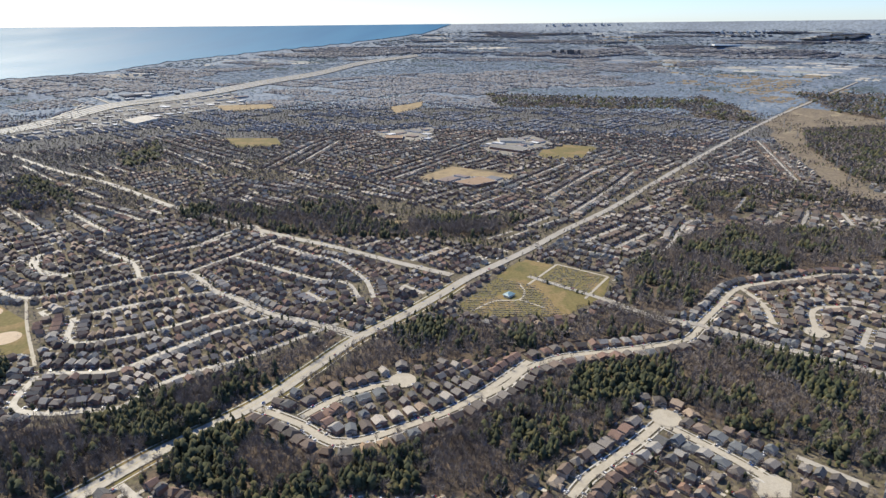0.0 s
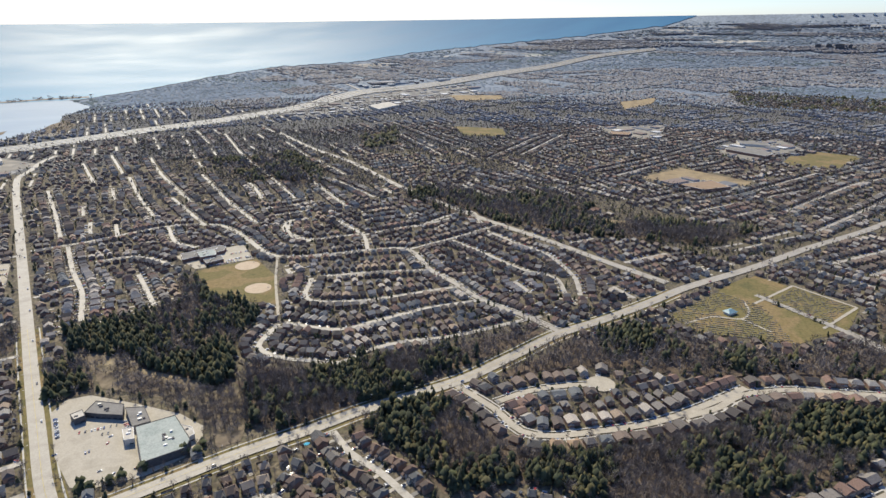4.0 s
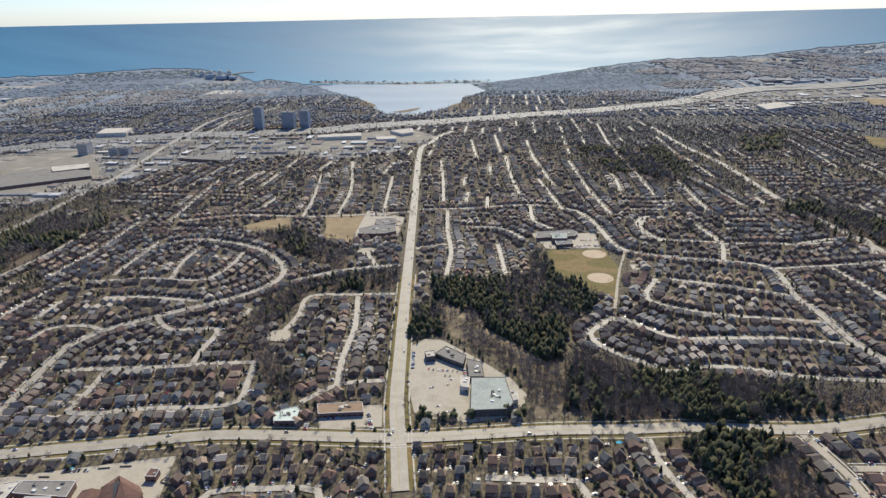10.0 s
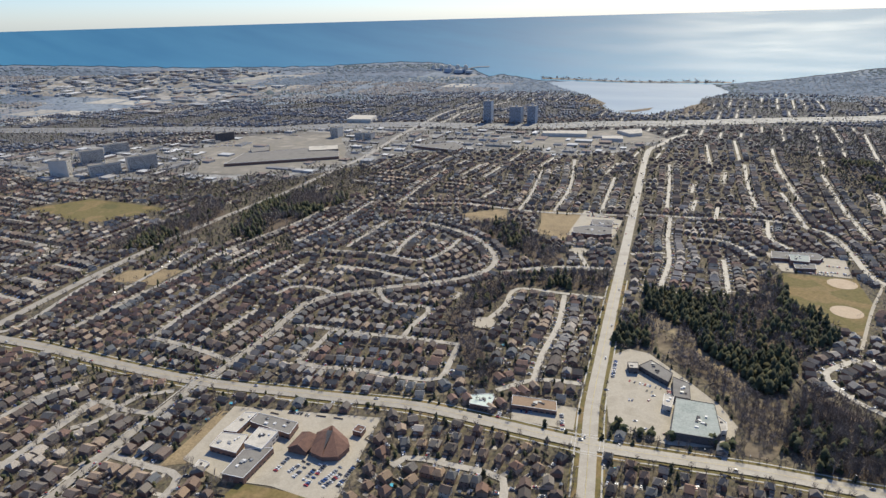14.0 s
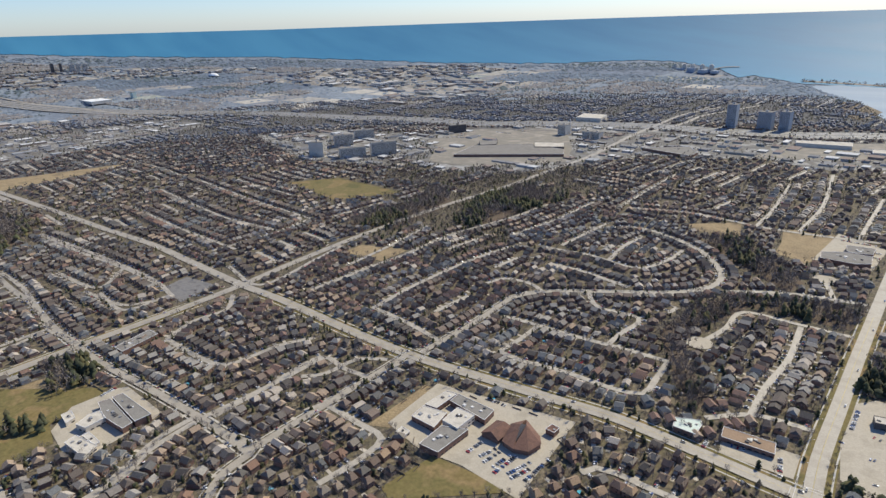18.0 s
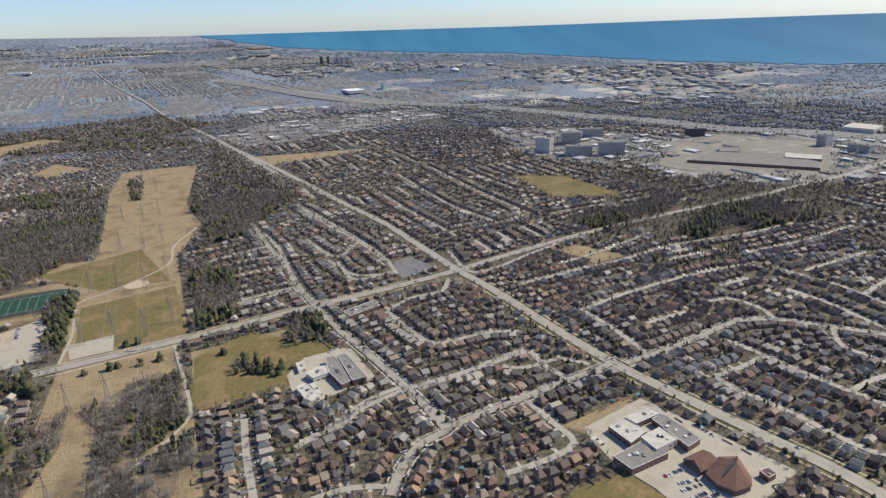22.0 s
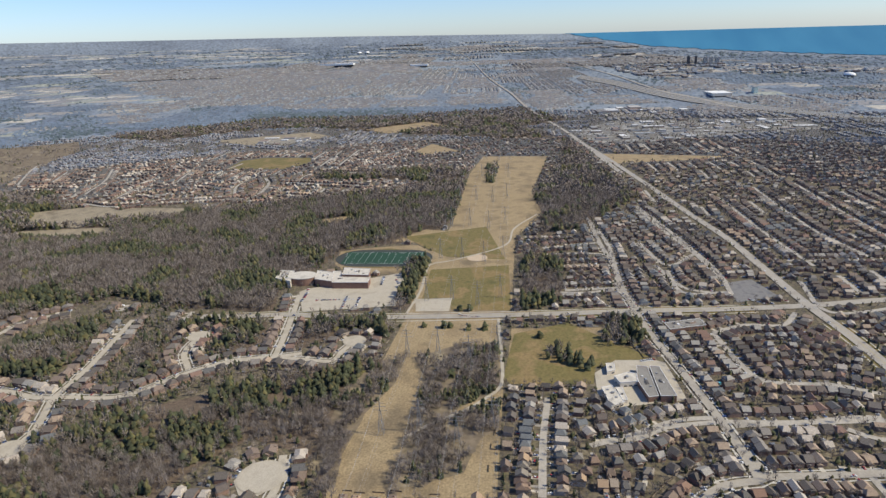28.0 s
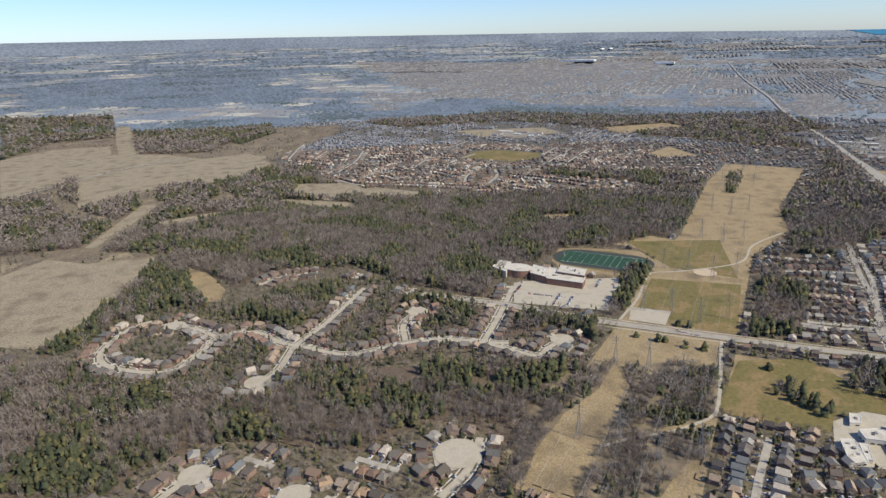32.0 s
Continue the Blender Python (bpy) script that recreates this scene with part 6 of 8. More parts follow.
# trees in yards and along the streets
def yard_trees():
    X, Y = [], []
    for lo, hi, step, only in ((430, 850, 8.0, 0), (850, 1700, 11.0, 0), (1700, 3350, 15.5, 0), (500, 2400, 9.5, 1)):
        x, y = jitter_grid(-hi, hi, -hi, hi, step)
        if only:
            i, j = cells(np.clip(x, -HALF, HALF - 9), np.clip(y, -HALF, HALF - 9))
            keep = leafy[i, j] & (rng.random(len(x)) < 0.7)
            x, y = x[keep], y[keep]
        r, az = np.hypot(x, y), azimuth(x, y)
        ok = (r > lo) & (r < hi) & (az > -90) & (az < 160)
        x, y = x[ok], y[ok]
        i, j = cells(x, y)
        ok = (i > 1) & (j > 1) & (i < N - 2) & (j < N - 2)
        x, y, i, j = x[ok], y[ok], i[ok], j[ok]
        code, dist = plan[i, j], np.hypot(x, y)
        clump = np.array([noise.noise((a * 0.011, b * 0.011, 7.0)) for a, b in zip(x, y)])
        ok = (code == 0) | ((code == 4) & (dist > 1000) & (rng.random(len(x)) < 0.22 + 0.25 * leafy[i, j]))
        ok |= (code == 5) & (clump > -0.12) & (rng.random(len(x)) < 0.6) | (code == 6) & (clump > 0.0)
        ok |= (code == 1) & (dist > 1100) & (rng.random(len(x)) < 0.14)
        ok &= ~estate[i, j] | (rng.random(len(x)) < 0.3)
        ok &= (code != 0) | (dist < 700) | (clump > -0.5) | leafy[i, j]
        X.append(x[ok])
        Y.append(y[ok])
    return np.concatenate(X), np.concatenate(Y)


tx, ty = yard_trees()
# young trees on the boulevards of the streets
bx_, by_ = [], []
for kind, line in roads:
    if kind in ("street", "collector") and np.hypot(*line.T).min() < 1500:
        fine = smooth(line, 4.0)
        g_ = np.gradient(fine, axis=0)
        g_ = g_ / (np.linalg.norm(g_, axis=1)[:, None] + 1e-9)
        for side in (-1, 1):
            q_ = fine + np.c_[-g_[:, 1], g_[:, 0]] * side * (WIDTH[kind] / 2 + 1.6)
            q_ = q_[rng.random(len(q_)) < 0.2]
            q_ = q_[np.hypot(*q_.T) < 1700]
            bx_.append(q_[:, 0])
            by_.append(q_[:, 1])
tx, ty = np.r_[tx, np.concatenate(bx_)], np.r_[ty, np.concatenate(by_)]
t_r = np.hypot(tx, ty)
t_i, t_j = cells(tx, ty)
t_fir = rng.random(len(tx)) < np.where(leafy[t_i, t_j] & (t_r < 1200), 0.4, np.where(t_r > 900, 0.14, 0.2))
t_h = np.where(t_fir, rng.uniform(5, 10, len(tx)), rng.uniform(6, 12.5, len(tx))) * np.where(t_r > 1500, 1.15, 1.0)
t_w = np.where(t_fir, rng.uniform(6, 11, len(tx)), rng.uniform(6, 12, len(tx))) * np.where(t_r > 1500, 1.3, 1.0)
grown_up = leafy[t_i, t_j] & (t_r < 1150)
t_h, t_w = t_h * np.where(grown_up, 1.15, 1.0), t_w * np.where(grown_up, 1.1, 1.0)
t_ord = np.argsort(t_r)
t_own = np.zeros(len(tx), bool)
t_own[t_ord[:220]] = True
own_mesh = {}
for a in range(5):
    for key, tp, mt in (("bare", BARE[0][a], "twigs"), ("fir", FIRS[0][a], "needles")):
        own_mesh[key, a] = tris_mesh("crown", tp[0], tp[1], [mt])
trunk_mesh = Shape().beam((0, 0, 0), (0, 0, 3.5), 0.25, 6).mesh("trunk", "bark")
for q in np.nonzero(t_own)[0]:
    fir = bool(t_fir[q])
    e = new("conifer" if fir else "bare_tree")
    e.matrix_world = pose(tx[q], ty[q], 0.02, 0, 0, rng.uniform(0, 360)) @ Matrix.Diagonal((t_w[q] / 10, t_w[q] / 10, t_h[q] / 10, 1))
    tagged(e, "dark green conifer in a back yard" if fir else "leafless tree with fine twigs in a yard", "tree", "trees between the houses")
    part("trunk", trunk_mesh, e)
    part("crown", own_mesh["fir" if fir else "bare", int(rng.integers(0, 5))], e)
for lo in range(-90, 160, 50):
    taz = azimuth(tx, ty)
    s = ~t_own & (taz >= lo) & (taz < lo + 50)
    grove("yard_conifers", tx[s & t_fir], ty[s & t_fir], t_h[s & t_fir], t_w[s & t_fir], FIRS, "dark conifers scattered between houses", "conifers")
    s2 = s & ~t_fir
    grove("yard_trees", tx[s2], ty[s2], t_h[s2], t_w[s2], BARE, "leafless trees scattered between houses", "bare trees")


# ---------------- buildings with a shape of their own ----------------
def inset(poly, d):
    cx, cy = sum(p[0] for p in poly) / len(poly), sum(p[1] for p in poly) / len(poly)
    out = []
    for x, y in poly:
        l = math.hypot(x - cx, y - cy)
        k = max(0.2, 1 - d / l)
        out.append((cx + (x - cx) * k, cy + (y - cy) * k))
    return out


def building(name, label, h, wall, roof, *pts):
    """A flat-roofed building: walls with a parapet, roof sheet, windows along the walls, units on the roof."""
    pts = list(pts)
    fill(pts, 4)
    cx, cy = sum(p[0] for p in pts) / len(pts), sum(p[1] for p in pts) / len(pts)
    z = float(land(cx, cy))
    e = new(name)
    e.location = (cx, cy, z)
    tagged(e, label, "building")
    loc = [(x - cx, y - cy) for x, y in pts]
    part("wall", Shape().prism(loc, 0, h).mesh("wall", wall), e)
    part("roof", Shape().prism(inset(loc, 0.7), h - 0.3, h + 0.05).mesh("roof", roof), e)
    rim = Shape()
    n = len(loc)
    for a in range(n):
        p, q = loc[a], loc[(a + 1) % n]
        rim.beam((*p, h + 0.2), (*q, h + 0.2), 0.35)
    part("parapet", rim.mesh("parapet", "trim" if wall != "dark_wall" else "dark_wall"), e)
    r = math.hypot(cx, cy)
    if r < 1500:
        area_ = abs(sum(loc[i][0] * loc[(i + 1) % n][1] - loc[(i + 1) % n][0] * loc[i][1] for i in range(n))) / 2
        for _ in range(int(min(9, 1 + area_ / 160))):
            a, b = rng.random(2)
            ed = loc[int(rng.integers(0, n))]
            ed2 = loc[int(rng.integers(0, n))]
            x, y = (ed[0] * a + ed2[0] * (1 - a)) * 0.6 * b, (ed[1] * a + ed2[1] * (1 - a)) * 0.6 * b
            sx, sy, sz = rng.uniform(0.8, 2.0), rng.uniform(0.8, 1.6), rng.uniform(0.7, 1.5)
            part("roof_unit", Shape().box(x - sx, x + sx, y - sy, y + sy, h, h + sz).mesh("roof_unit", ("steel", "trim", "dark_wall")[int(rng.integers(0, 3))]), e)
        for a in range(n):
            p, q = np.array(loc[a]), np.array(loc[(a + 1) % n])
            l = np.linalg.norm(q - p)
            d = (q - p) / l
            o = np.array((d[1], -d[0]))
            if np.dot(o, (p + q) / 2) < 0:
                o = -o
            for s in np.arange(3, l - 3, 6.0):
                m0, m1 = p + d * (s - 1.8) + o * 0.08, p + d * (s + 1.8) + o * 0.08
                for st in range(max(1, int(h // 4))):
                    if len(e.children) < 26:
                        sh = Shape().add([(*m0, 1.0 + 3.6 * st), (*m1, 1.0 + 3.6 * st), (*m1, 2.6 + 3.6 * st), (*m0, 2.6 + 3.6 * st)], [(0, 1, 2, 3)])
                        part("window", sh.mesh("window", "glass"), e)
    return e


def tower(x, y, w, d, h, ang, label, wall, glass="glass"):
    """A block of flats: core, window bands, slabs between the storeys, roof box."""
    e = new("apartment_tower")
    e.matrix_world = pose(x, y, float(land(x, y)), 0, 0, ang)
    tagged(e, label, "apartment building", "towers near the highway")
    part("wall", Shape().box(-w / 2, w / 2, -d / 2, d / 2, 0, h).mesh("wall", wall), e)
    for k in range(int(h / 3.1) - 1):
        z = 3.4 + 3.1 * k
        s = Shape().box(-w / 2 + 1.2, w / 2 - 1.2, -d / 2 - 0.1, d / 2 + 0.1, z, z + 1.15, True)
        part("window_band", s.mesh("window_band", glass), e)
    part("roof", Shape().box(-w / 2 - 0.3, w / 2 + 0.3, -d / 2 - 0.3, d / 2 + 0.3, h, h + 0.8).mesh("roof", "grey_roof"), e)
    part("roof_house", Shape().box(-4, 4, -3, 3, h + 0.8, h + 4.5).mesh("roof_house", wall), e)


def car_meshes():
    body = Shape()
    prof = [(-2.25, 0.35), (2.25, 0.35), (2.25, 0.8), (1.3, 0.95), (-1.9, 0.95), (-2.25, 0.85)]
    v = [(x, -0.88, z) for x, z in prof] + [(x, 0.88, z) for x, z in prof]
    n = len(prof)
    body.add(v, [tuple(range(n)), tuple(range(2 * n - 1, n - 1, -1))] + [(i, n + i, n + (i + 1) % n, (i + 1) % n) for i in range(n)])
    body.box(-1.25, 0.35, -0.66, 0.66, 1.46, 1.52, True)
    cab = Shape()
    a = [(-1.75, -0.8, 0.95), (0.95, -0.8, 0.95), (0.95, 0.8, 0.95), (-1.75, 0.8, 0.95), (-1.3, -0.66, 1.47), (0.4, -0.66, 1.47), (0.4, 0.66, 1.47), (-1.3, 0.66, 1.47)]
    cab.add(a, [(4, 5, 6, 7), (0, 1, 5, 4), (1, 2, 6, 5), (2, 3, 7, 6), (3, 0, 4, 7)])
    wheel = Shape().beam((0, -0.12, 0), (0, 0.12, 0), 0.34, 8)
    return body, cab, wheel


CAR_BODY, CAR_CAB, CAR_WHEEL = car_meshes()
body_me, cab_me, wheel_me = CAR_BODY.mesh("body", "car"), CAR_CAB.mesh("glass", "glass"), CAR_WHEEL.mesh("wheel", "tyre")
rim_me = Shape().beam((0, -0.135, 0), (0, 0.135, 0), 0.2, 8).mesh("rim", "steel")
car_count = 0
far_cars = []


def car(x, y, ang, lift=0.4):
    global car_count
    if car_count >= 150:
        far_cars.append((x, y, ang, lift))
        return
    car_count += 1
    e = new("car")
    e.matrix_world = pose(x, y, lift, 0, 0, math.degrees(ang))
    tagged(e, "passenger car parked on pale paving", "car", "parked cars")
    part("body", body_me, e)
    part("glass", cab_me, e)
    for u in (-1.4, 1.4):
        for v in (-0.82, 0.82):
            wh = part("wheel", wheel_me, e)
            wh.location = (u, v, 0.34)
            if car_count <= 40:
                part("rim", rim_me, wh, "bright alloy rim")


def row_of_cars(p, q):
    p, q = np.array(p, float), np.array(q, float)
    l = np.linalg.norm(q - p)
    d = (q - p) / l
    ang = math.atan2(d[1], d[0]) + math.pi / 2
    for s in np.arange(0, l, 2.8):
        if rng.random() < 0.82:
            c = p + d * s
            car(c[0] + rng.normal(0, 0.15), c[1] + rng.normal(0, 0.15), ang + math.pi * int(rng.integers(0, 2)), 0.2)


def lone_tree(x, y):
    e = new("conifer")
    k = rng.uniform(0.9, 1.25)
    e.matrix_world = pose(x, y, 0.02, 0, 0, rng.uniform(0, 360)) @ Matrix.Diagonal((1.9 * k, 1.9 * k, 1.05 * k, 1))
    tagged(e, "broad dark conifer standing alone on grass", "tree", "lone conifers")
    part("trunk", trunk_mesh, e)
    part("crown", own_mesh["fir", int(rng.integers(0, 5))], e)


building("supermarket", "wide flat-roofed supermarket with a pale grey-green membrane roof", 9, "dark_wall", "flat_roof", (-31, 613), (6, 616), (15, 568), (10, 556), (-29, 551))
building("loading_annex", "small white annex behind the supermarket", 7, "pale_wall", "white_roof", (10, 599), (19, 590), (20, 577), (14, 574))
building("strip_mall", "angled strip mall with a dark canopy and grey roof", 6.5, "dark_wall", "grey_roof", (-77, 668), (-66, 686), (-40, 666), (-42, 645), (-63, 658))
building("strip_mall", "flat grey-brown shops beside the supermarket", 6.5, "dark_wall", "grey_roof", (-39, 658), (-21, 651), (-17, 620), (-34, 619))
building("entrance_block", "white entrance block of the supermarket", 7, "pale_wall", "white_roof", (-43, 619), (-33, 617), (-33, 596), (-42, 598))
building("corner_shop", "small corner shop with a pale roof", 7.5, "dark_wall", "white_roof", (-90, 669), (-79, 673), (-76, 660), (-86, 657))
building("car_wash", "small shop with a pale mint flat roof", 6.25, "brick", "mint_roof", (-231, 538), (-210, 550), (-206, 544), (-204, 525), (-226, 523))
building("plaza_shops", "long low plaza with a tan shingle roof", 5.62, "brick", "tan_roof", (-190, 556), (-144, 563), (-139, 546), (-185, 539))
building("school_wing", "low school wing with a white flat roof", 6.9, "brick", "white_roof", (-427, 359), (-431, 380), (-404, 387), (-396, 361))
building("school_wing", "narrow school wing with a white flat roof", 6.9, "brick", "white_roof", (-432, 383), (-433, 416), (-421, 420), (-418, 386))
building("school_wing", "long school wing with a grey flat roof", 7.2, "brick", "grey_roof", (-417, 405), (-419, 420), (-371, 423), (-367, 404))
building("school_gym", "raised school gym with a white roof", 9.4, "pale_wall", "white_roof", (-396, 373), (-400, 399), (-378, 401), (-375, 373))
building("school_wing", "low school wing with a dark gravel roof", 7.5, "brick", "grey_roof", (-387, 333), (-392, 367), (-368, 381), (-365, 336))
building("portable_classroom", "small white portable classroom", 3.75, "pale_wall", "white_roof", (-422, 333), (-424, 343), (-412, 343), (-411, 335))
building("church_annex", "small church annex with a red-brown roof", 6.25, "brick", "red_roof", (-314, 435), (-314, 445), (-305, 445), (-304, 435))
building("high_school_wing", "three-storey beige school wing with a pale roof", 12.5, "pale_wall", "white_roof", (-966, -406), (-1002, -409), (-1002, -385), (-951, -375))
building("high_school_wing", "brown brick school wing with a flat roof", 12.5, "brick", "white_roof", (-962, -336), (-1002, -343), (-994, -313), (-952, -304))
building("high_school_wing", "long brick school wing with a pale roof", 11.2, "brick", "white_roof", (-971, -309), (-1003, -316), (-1003, -302), (-979, -295), (-977, -245), (-951, -243), (-950, -303))
building("high_school_gym", "school gym with dark rooftop units", 15, "brick", "white_roof", (-977, -293), (-1010, -297), (-1005, -251), (-975, -247))
building("school_hall", "large school hall with a grey flat roof", 8.5, "brick", "grey_roof", (-695, 156), (-694, 167), (-630, 173), (-629, 156))
building("school_wing", "school wing with a grey flat roof", 7.2, "brick", "grey_roof", (-698, 142), (-696, 154), (-631, 154), (-628, 143), (-664, 137))
building("school_block", "school block with a beige flat roof", 7, "pale_wall", "white_roof", (-672, 112), (-681, 128), (-680, 138), (-662, 138), (-658, 117))
building("school_block", "white-roofed school classroom wing", 5, "pale_wall", "white_roof", (-650, 95), (-655, 107), (-621, 116), (-611, 101))
building("school_block", "white-roofed school side wing", 5, "pale_wall", "white_roof", (-650, 111), (-651, 118), (-625, 120), (-624, 115))
building("school_block", "small white-roofed school pavilion", 5, "pale_wall", "white_roof", (-706, 107), (-707, 117), (-690, 116), (-686, 106))
building("school_wing", "dark grey-roofed school wing by a dry field", 7.5, "brick", "grey_roof", (-250, 1186), (-209, 1195), (-206, 1163), (-228, 1154), (-241, 1155))
building("school_wing", "long grey-roofed school wing by a dry field", 7.5, "brick", "grey_roof", (-271, 1126), (-240, 1151), (-204, 1153), (-197, 1116), (-216, 1101), (-264, 1097))
building("school_wing", "school wing with a beige roof", 6.25, "brick", "grey_roof", (63, 1124), (130, 1140), (139, 1127), (132, 1107), (63, 1092))
building("school_gym", "raised gym of a school with a pale roof", 10, "brick", "flat_roof", (88, 1108), (117, 1113), (116, 1082), (90, 1080))
building("school_wing", "grey-roofed school wing beside a playing field", 6.25, "brick", "grey_roof", (94, 1078), (124, 1086), (125, 1065), (96, 1057))
building("store", "long store with a white roof beside the railway", 11.2, "pale_wall", "white_roof", (-621, 2082), (-483, 2132), (-468, 2070), (-606, 2042))
building("store", "white-roofed warehouse store by the tracks", 10, "pale_wall", "white_roof", (-417, 2062), (-355, 2077), (-344, 2027), (-405, 2013))
building("store", "white-roofed store beside the ramp", 10, "pale_wall", "white_roof", (-390, 2173), (-319, 2223), (-305, 2145), (-339, 2116))
building("store", "broad white-roofed depot beyond the highway", 15, "pale_wall", "white_roof", (-1406, 2088), (-1437, 2193), (-1343, 2207), (-1311, 2110))
building("store", "low mall with a grey-brown roof", 8, "brick", "grey_roof", (-930, 1732), (-830, 1829), (-777, 1768), (-770, 1706))
building("store", "long grey mall building in a lot", 8, "brick", "grey_roof", (-1365, 1467), (-1231, 1584), (-1104, 1583), (-1061, 1521), (-1317, 1327))
building("store", "mall store with a white roof", 10, "dark_wall", "white_roof", (-1237, 1612), (-1156, 1657), (-1119, 1604), (-1191, 1553))
building("store", "dark-roofed store in a wide lot", 9, "dark_wall", "grey_roof", (-1398, 1529), (-1358, 1574), (-1317, 1520), (-1349, 1480))
building("store", "white roofed store beside the highway", 11.2, "pale_wall", "white_roof", (1033, 2772), (1164, 2861), (1167, 2734), (1030, 2641))
building("school_wing", "low school with a brown roof in a dry field", 7.5, "brick", "tan_roof", (1188, 1079), (1289, 1069), (1280, 1004), (1201, 1014))
building("school_wing", "long grey-roofed school beside wide playing fields", 8, "brick", "grey_roof", (1686, 1357), (1731, 1266), (1702, 1210), (1657, 1200), (1643, 1326))
building("school_wing", "flat grey school wing in a pale lot", 7, "pale_wall", "grey_roof", (1799, 1418), (1845, 1339), (1815, 1304), (1761, 1374))
building("school_wing", "low school wing with a beige roof beyond the houses", 7, "brick", "tan_roof", (1556, 1748), (1607, 1697), (1560, 1659), (1520, 1699))
building("store", "brick plaza with a flat grey roof", 6.25, "brick", "grey_roof", (-821, 200), (-837, 250), (-816, 254), (-801, 203))
row_of_cars((-351, 362), (-351, 383))
row_of_cars((-338, 366), (-334, 385))
row_of_cars((-330, 362), (-328, 384))
row_of_cars((-319, 357), (-318, 388))
row_of_cars((-313, 357), (-313, 388))
row_of_cars((-303, 365), (-298, 391))
row_of_cars((-297, 362), (-292, 388))
row_of_cars((-286, 368), (-288, 407))
row_of_cars((-105, 681), (-101, 642))
row_of_cars((-82, 641), (-47, 638))
row_of_cars((-62, 628), (-53, 627))
row_of_cars((-41, 641), (-38, 628))
row_of_cars((-32, 653), (-30, 634))
row_of_cars((-25, 662), (-24, 635))
row_of_cars((-722, 152), (-727, 170))
row_of_cars((-180, 538), (-160, 541))
row_of_cars((-135, 550), (-126, 523))
row_of_cars((-198, 547), (-192, 515))
row_of_cars((-319, 534), (-299, 534))
row_of_cars((-397, 442), (-372, 445))
row_of_cars((-901, -316), (-907, -244))
row_of_cars((-993, -205), (-932, -179))
row_of_cars((-848, -82), (-845, -53))
row_of_cars((-920, 343), (-893, 371))
for x, y, a in ((-73, 604, 1.5), (-64, 568, 0.2), (-57, 610, 1.2), (-102, 613, 0.1), (-53, 558, 0.9), (-34, 557, 0.4), (-76, 603, 1.6), (-54, 621, 0.3), (-7, 617, 0.5)):
    car(x, y, a, 0.2)
lone_tree(-810, -131)
lone_tree(-809, -102)
lone_tree(-810, -94)
lone_tree(-803, -68)
lone_tree(-804, -45)
lone_tree(-673, -78)
lone_tree(-868, -84)
lone_tree(-868, -71)
lone_tree(-647, -256)
lone_tree(-782, 30)
lone_tree(178, 521)
lone_tree(-79, 552)
lone_tree(-71, 547)
lone_tree(-56, 546)
lone_tree(-47, 548)
lone_tree(-28, 551)
lone_tree(7, 561)
lone_tree(19, 551)
lone_tree(25, 563)
lone_tree(-738, -26)

tower(-888, 2268, 31, 31, 79, 5, "tall slim glass apartment tower beyond the tracks", "blue_wall")
tower(-780, 2278, 44, 31, 60, 0, "dark broad apartment tower beside the bay", "blue_wall")
tower(-723, 2294, 31, 31, 63, 0, "grey glass apartment tower beside the bay", "blue_wall")
tower(-1670, 1089, 26, 49, 44, -62, "pale concrete apartment slab with window bands", "pale_wall")
tower(-1738, 1235, 62, 23, 38, 62, "pale concrete apartment slab with window bands", "pale_wall")
tower(-1804, 1372, 70, 23, 29, 62, "pale concrete apartment slab with window bands", "pale_wall")
tower(-1568, 1144, 78, 23, 30, 64, "pale concrete apartment slab with window bands", "pale_wall")
tower(-1525, 1230, 78, 23, 39, 64, "broad pale apartment slab", "pale_wall")
tower(-1612, 1648, 60, 21, 27, 64, "office block with a blue glazed end", "dark_wall")
tower(-1273, 1823, 31, 31, 34, 0, "white apartment tower by the mall", "pale_wall")
tower(-1176, 1820, 29, 26, 21, 0, "low beige office block near the mall", "pale_wall")
tower(-1144, 1826, 29, 26, 21, 0, "low beige office block near the mall", "pale_wall")


def build_church():
    e = new("church")
    e.location, e.scale = (-322, 413, 0), (1.27, 1.27, 1.2)
    tagged(e, "brick church with a steep folded red-brown roof", "church")
    eave = [(-8.5, -16.5), (-17, 4), (-11.5, 16), (8.5, 6.5), (14.5, 0), (13, -13), (3, -18)]
    part("wall", Shape().prism(eave, 0, 5.5).mesh("wall", "brick"), e)
    out = [(x * 1.05, y * 1.05) for x, y in eave]
    for pts, top in ((out[6:] + out[:3], (-6.0, 2.5, 12.0)), (out[2:7], (-1.5, 3.0, 12.8))):
        n = len(pts)
        v = [(x, y, 5.2) for x, y in pts] + [top]
        part("roof", Shape().add(v, [(i, i + 1, n) for i in range(n - 1)] + [(n - 1, 0, n)]).mesh("roof", "red_roof"), e, "folded red-brown shingle roof")
    s = Shape().add([(-9, 11, 5.2), (-6, 2.5, 12.2), (-1.5, 3, 13.0), (-6, 13, 5.2), (1, -16, 5.2), (-2, -17, 5.2)], [(0, 1, 2, 3), (1, 5, 4, 2)])
    part("roof_slot", s.mesh("roof_slot", "dark_wall"), e, "dark glazed slot between the roof folds")
    e2 = new("church_hall")
    e2.matrix_world = pose(-348, 402, 0, 0, 0, 4) @ Matrix.Diagonal((1.25, 1.25, 1.2, 1))
    tagged(e2, "church hall with a gabled red-brown roof", "church hall")
    part("wall", Shape().box(-8, 8, -10, 10, 0, 4.5).mesh("wall", "brick"), e2)
    part("roof", Shape().hip(-8.6, 8.6, -10.6, 10.6, 4.5, 3.8, 2.0).mesh("roof", "red_roof"), e2)


build_church()


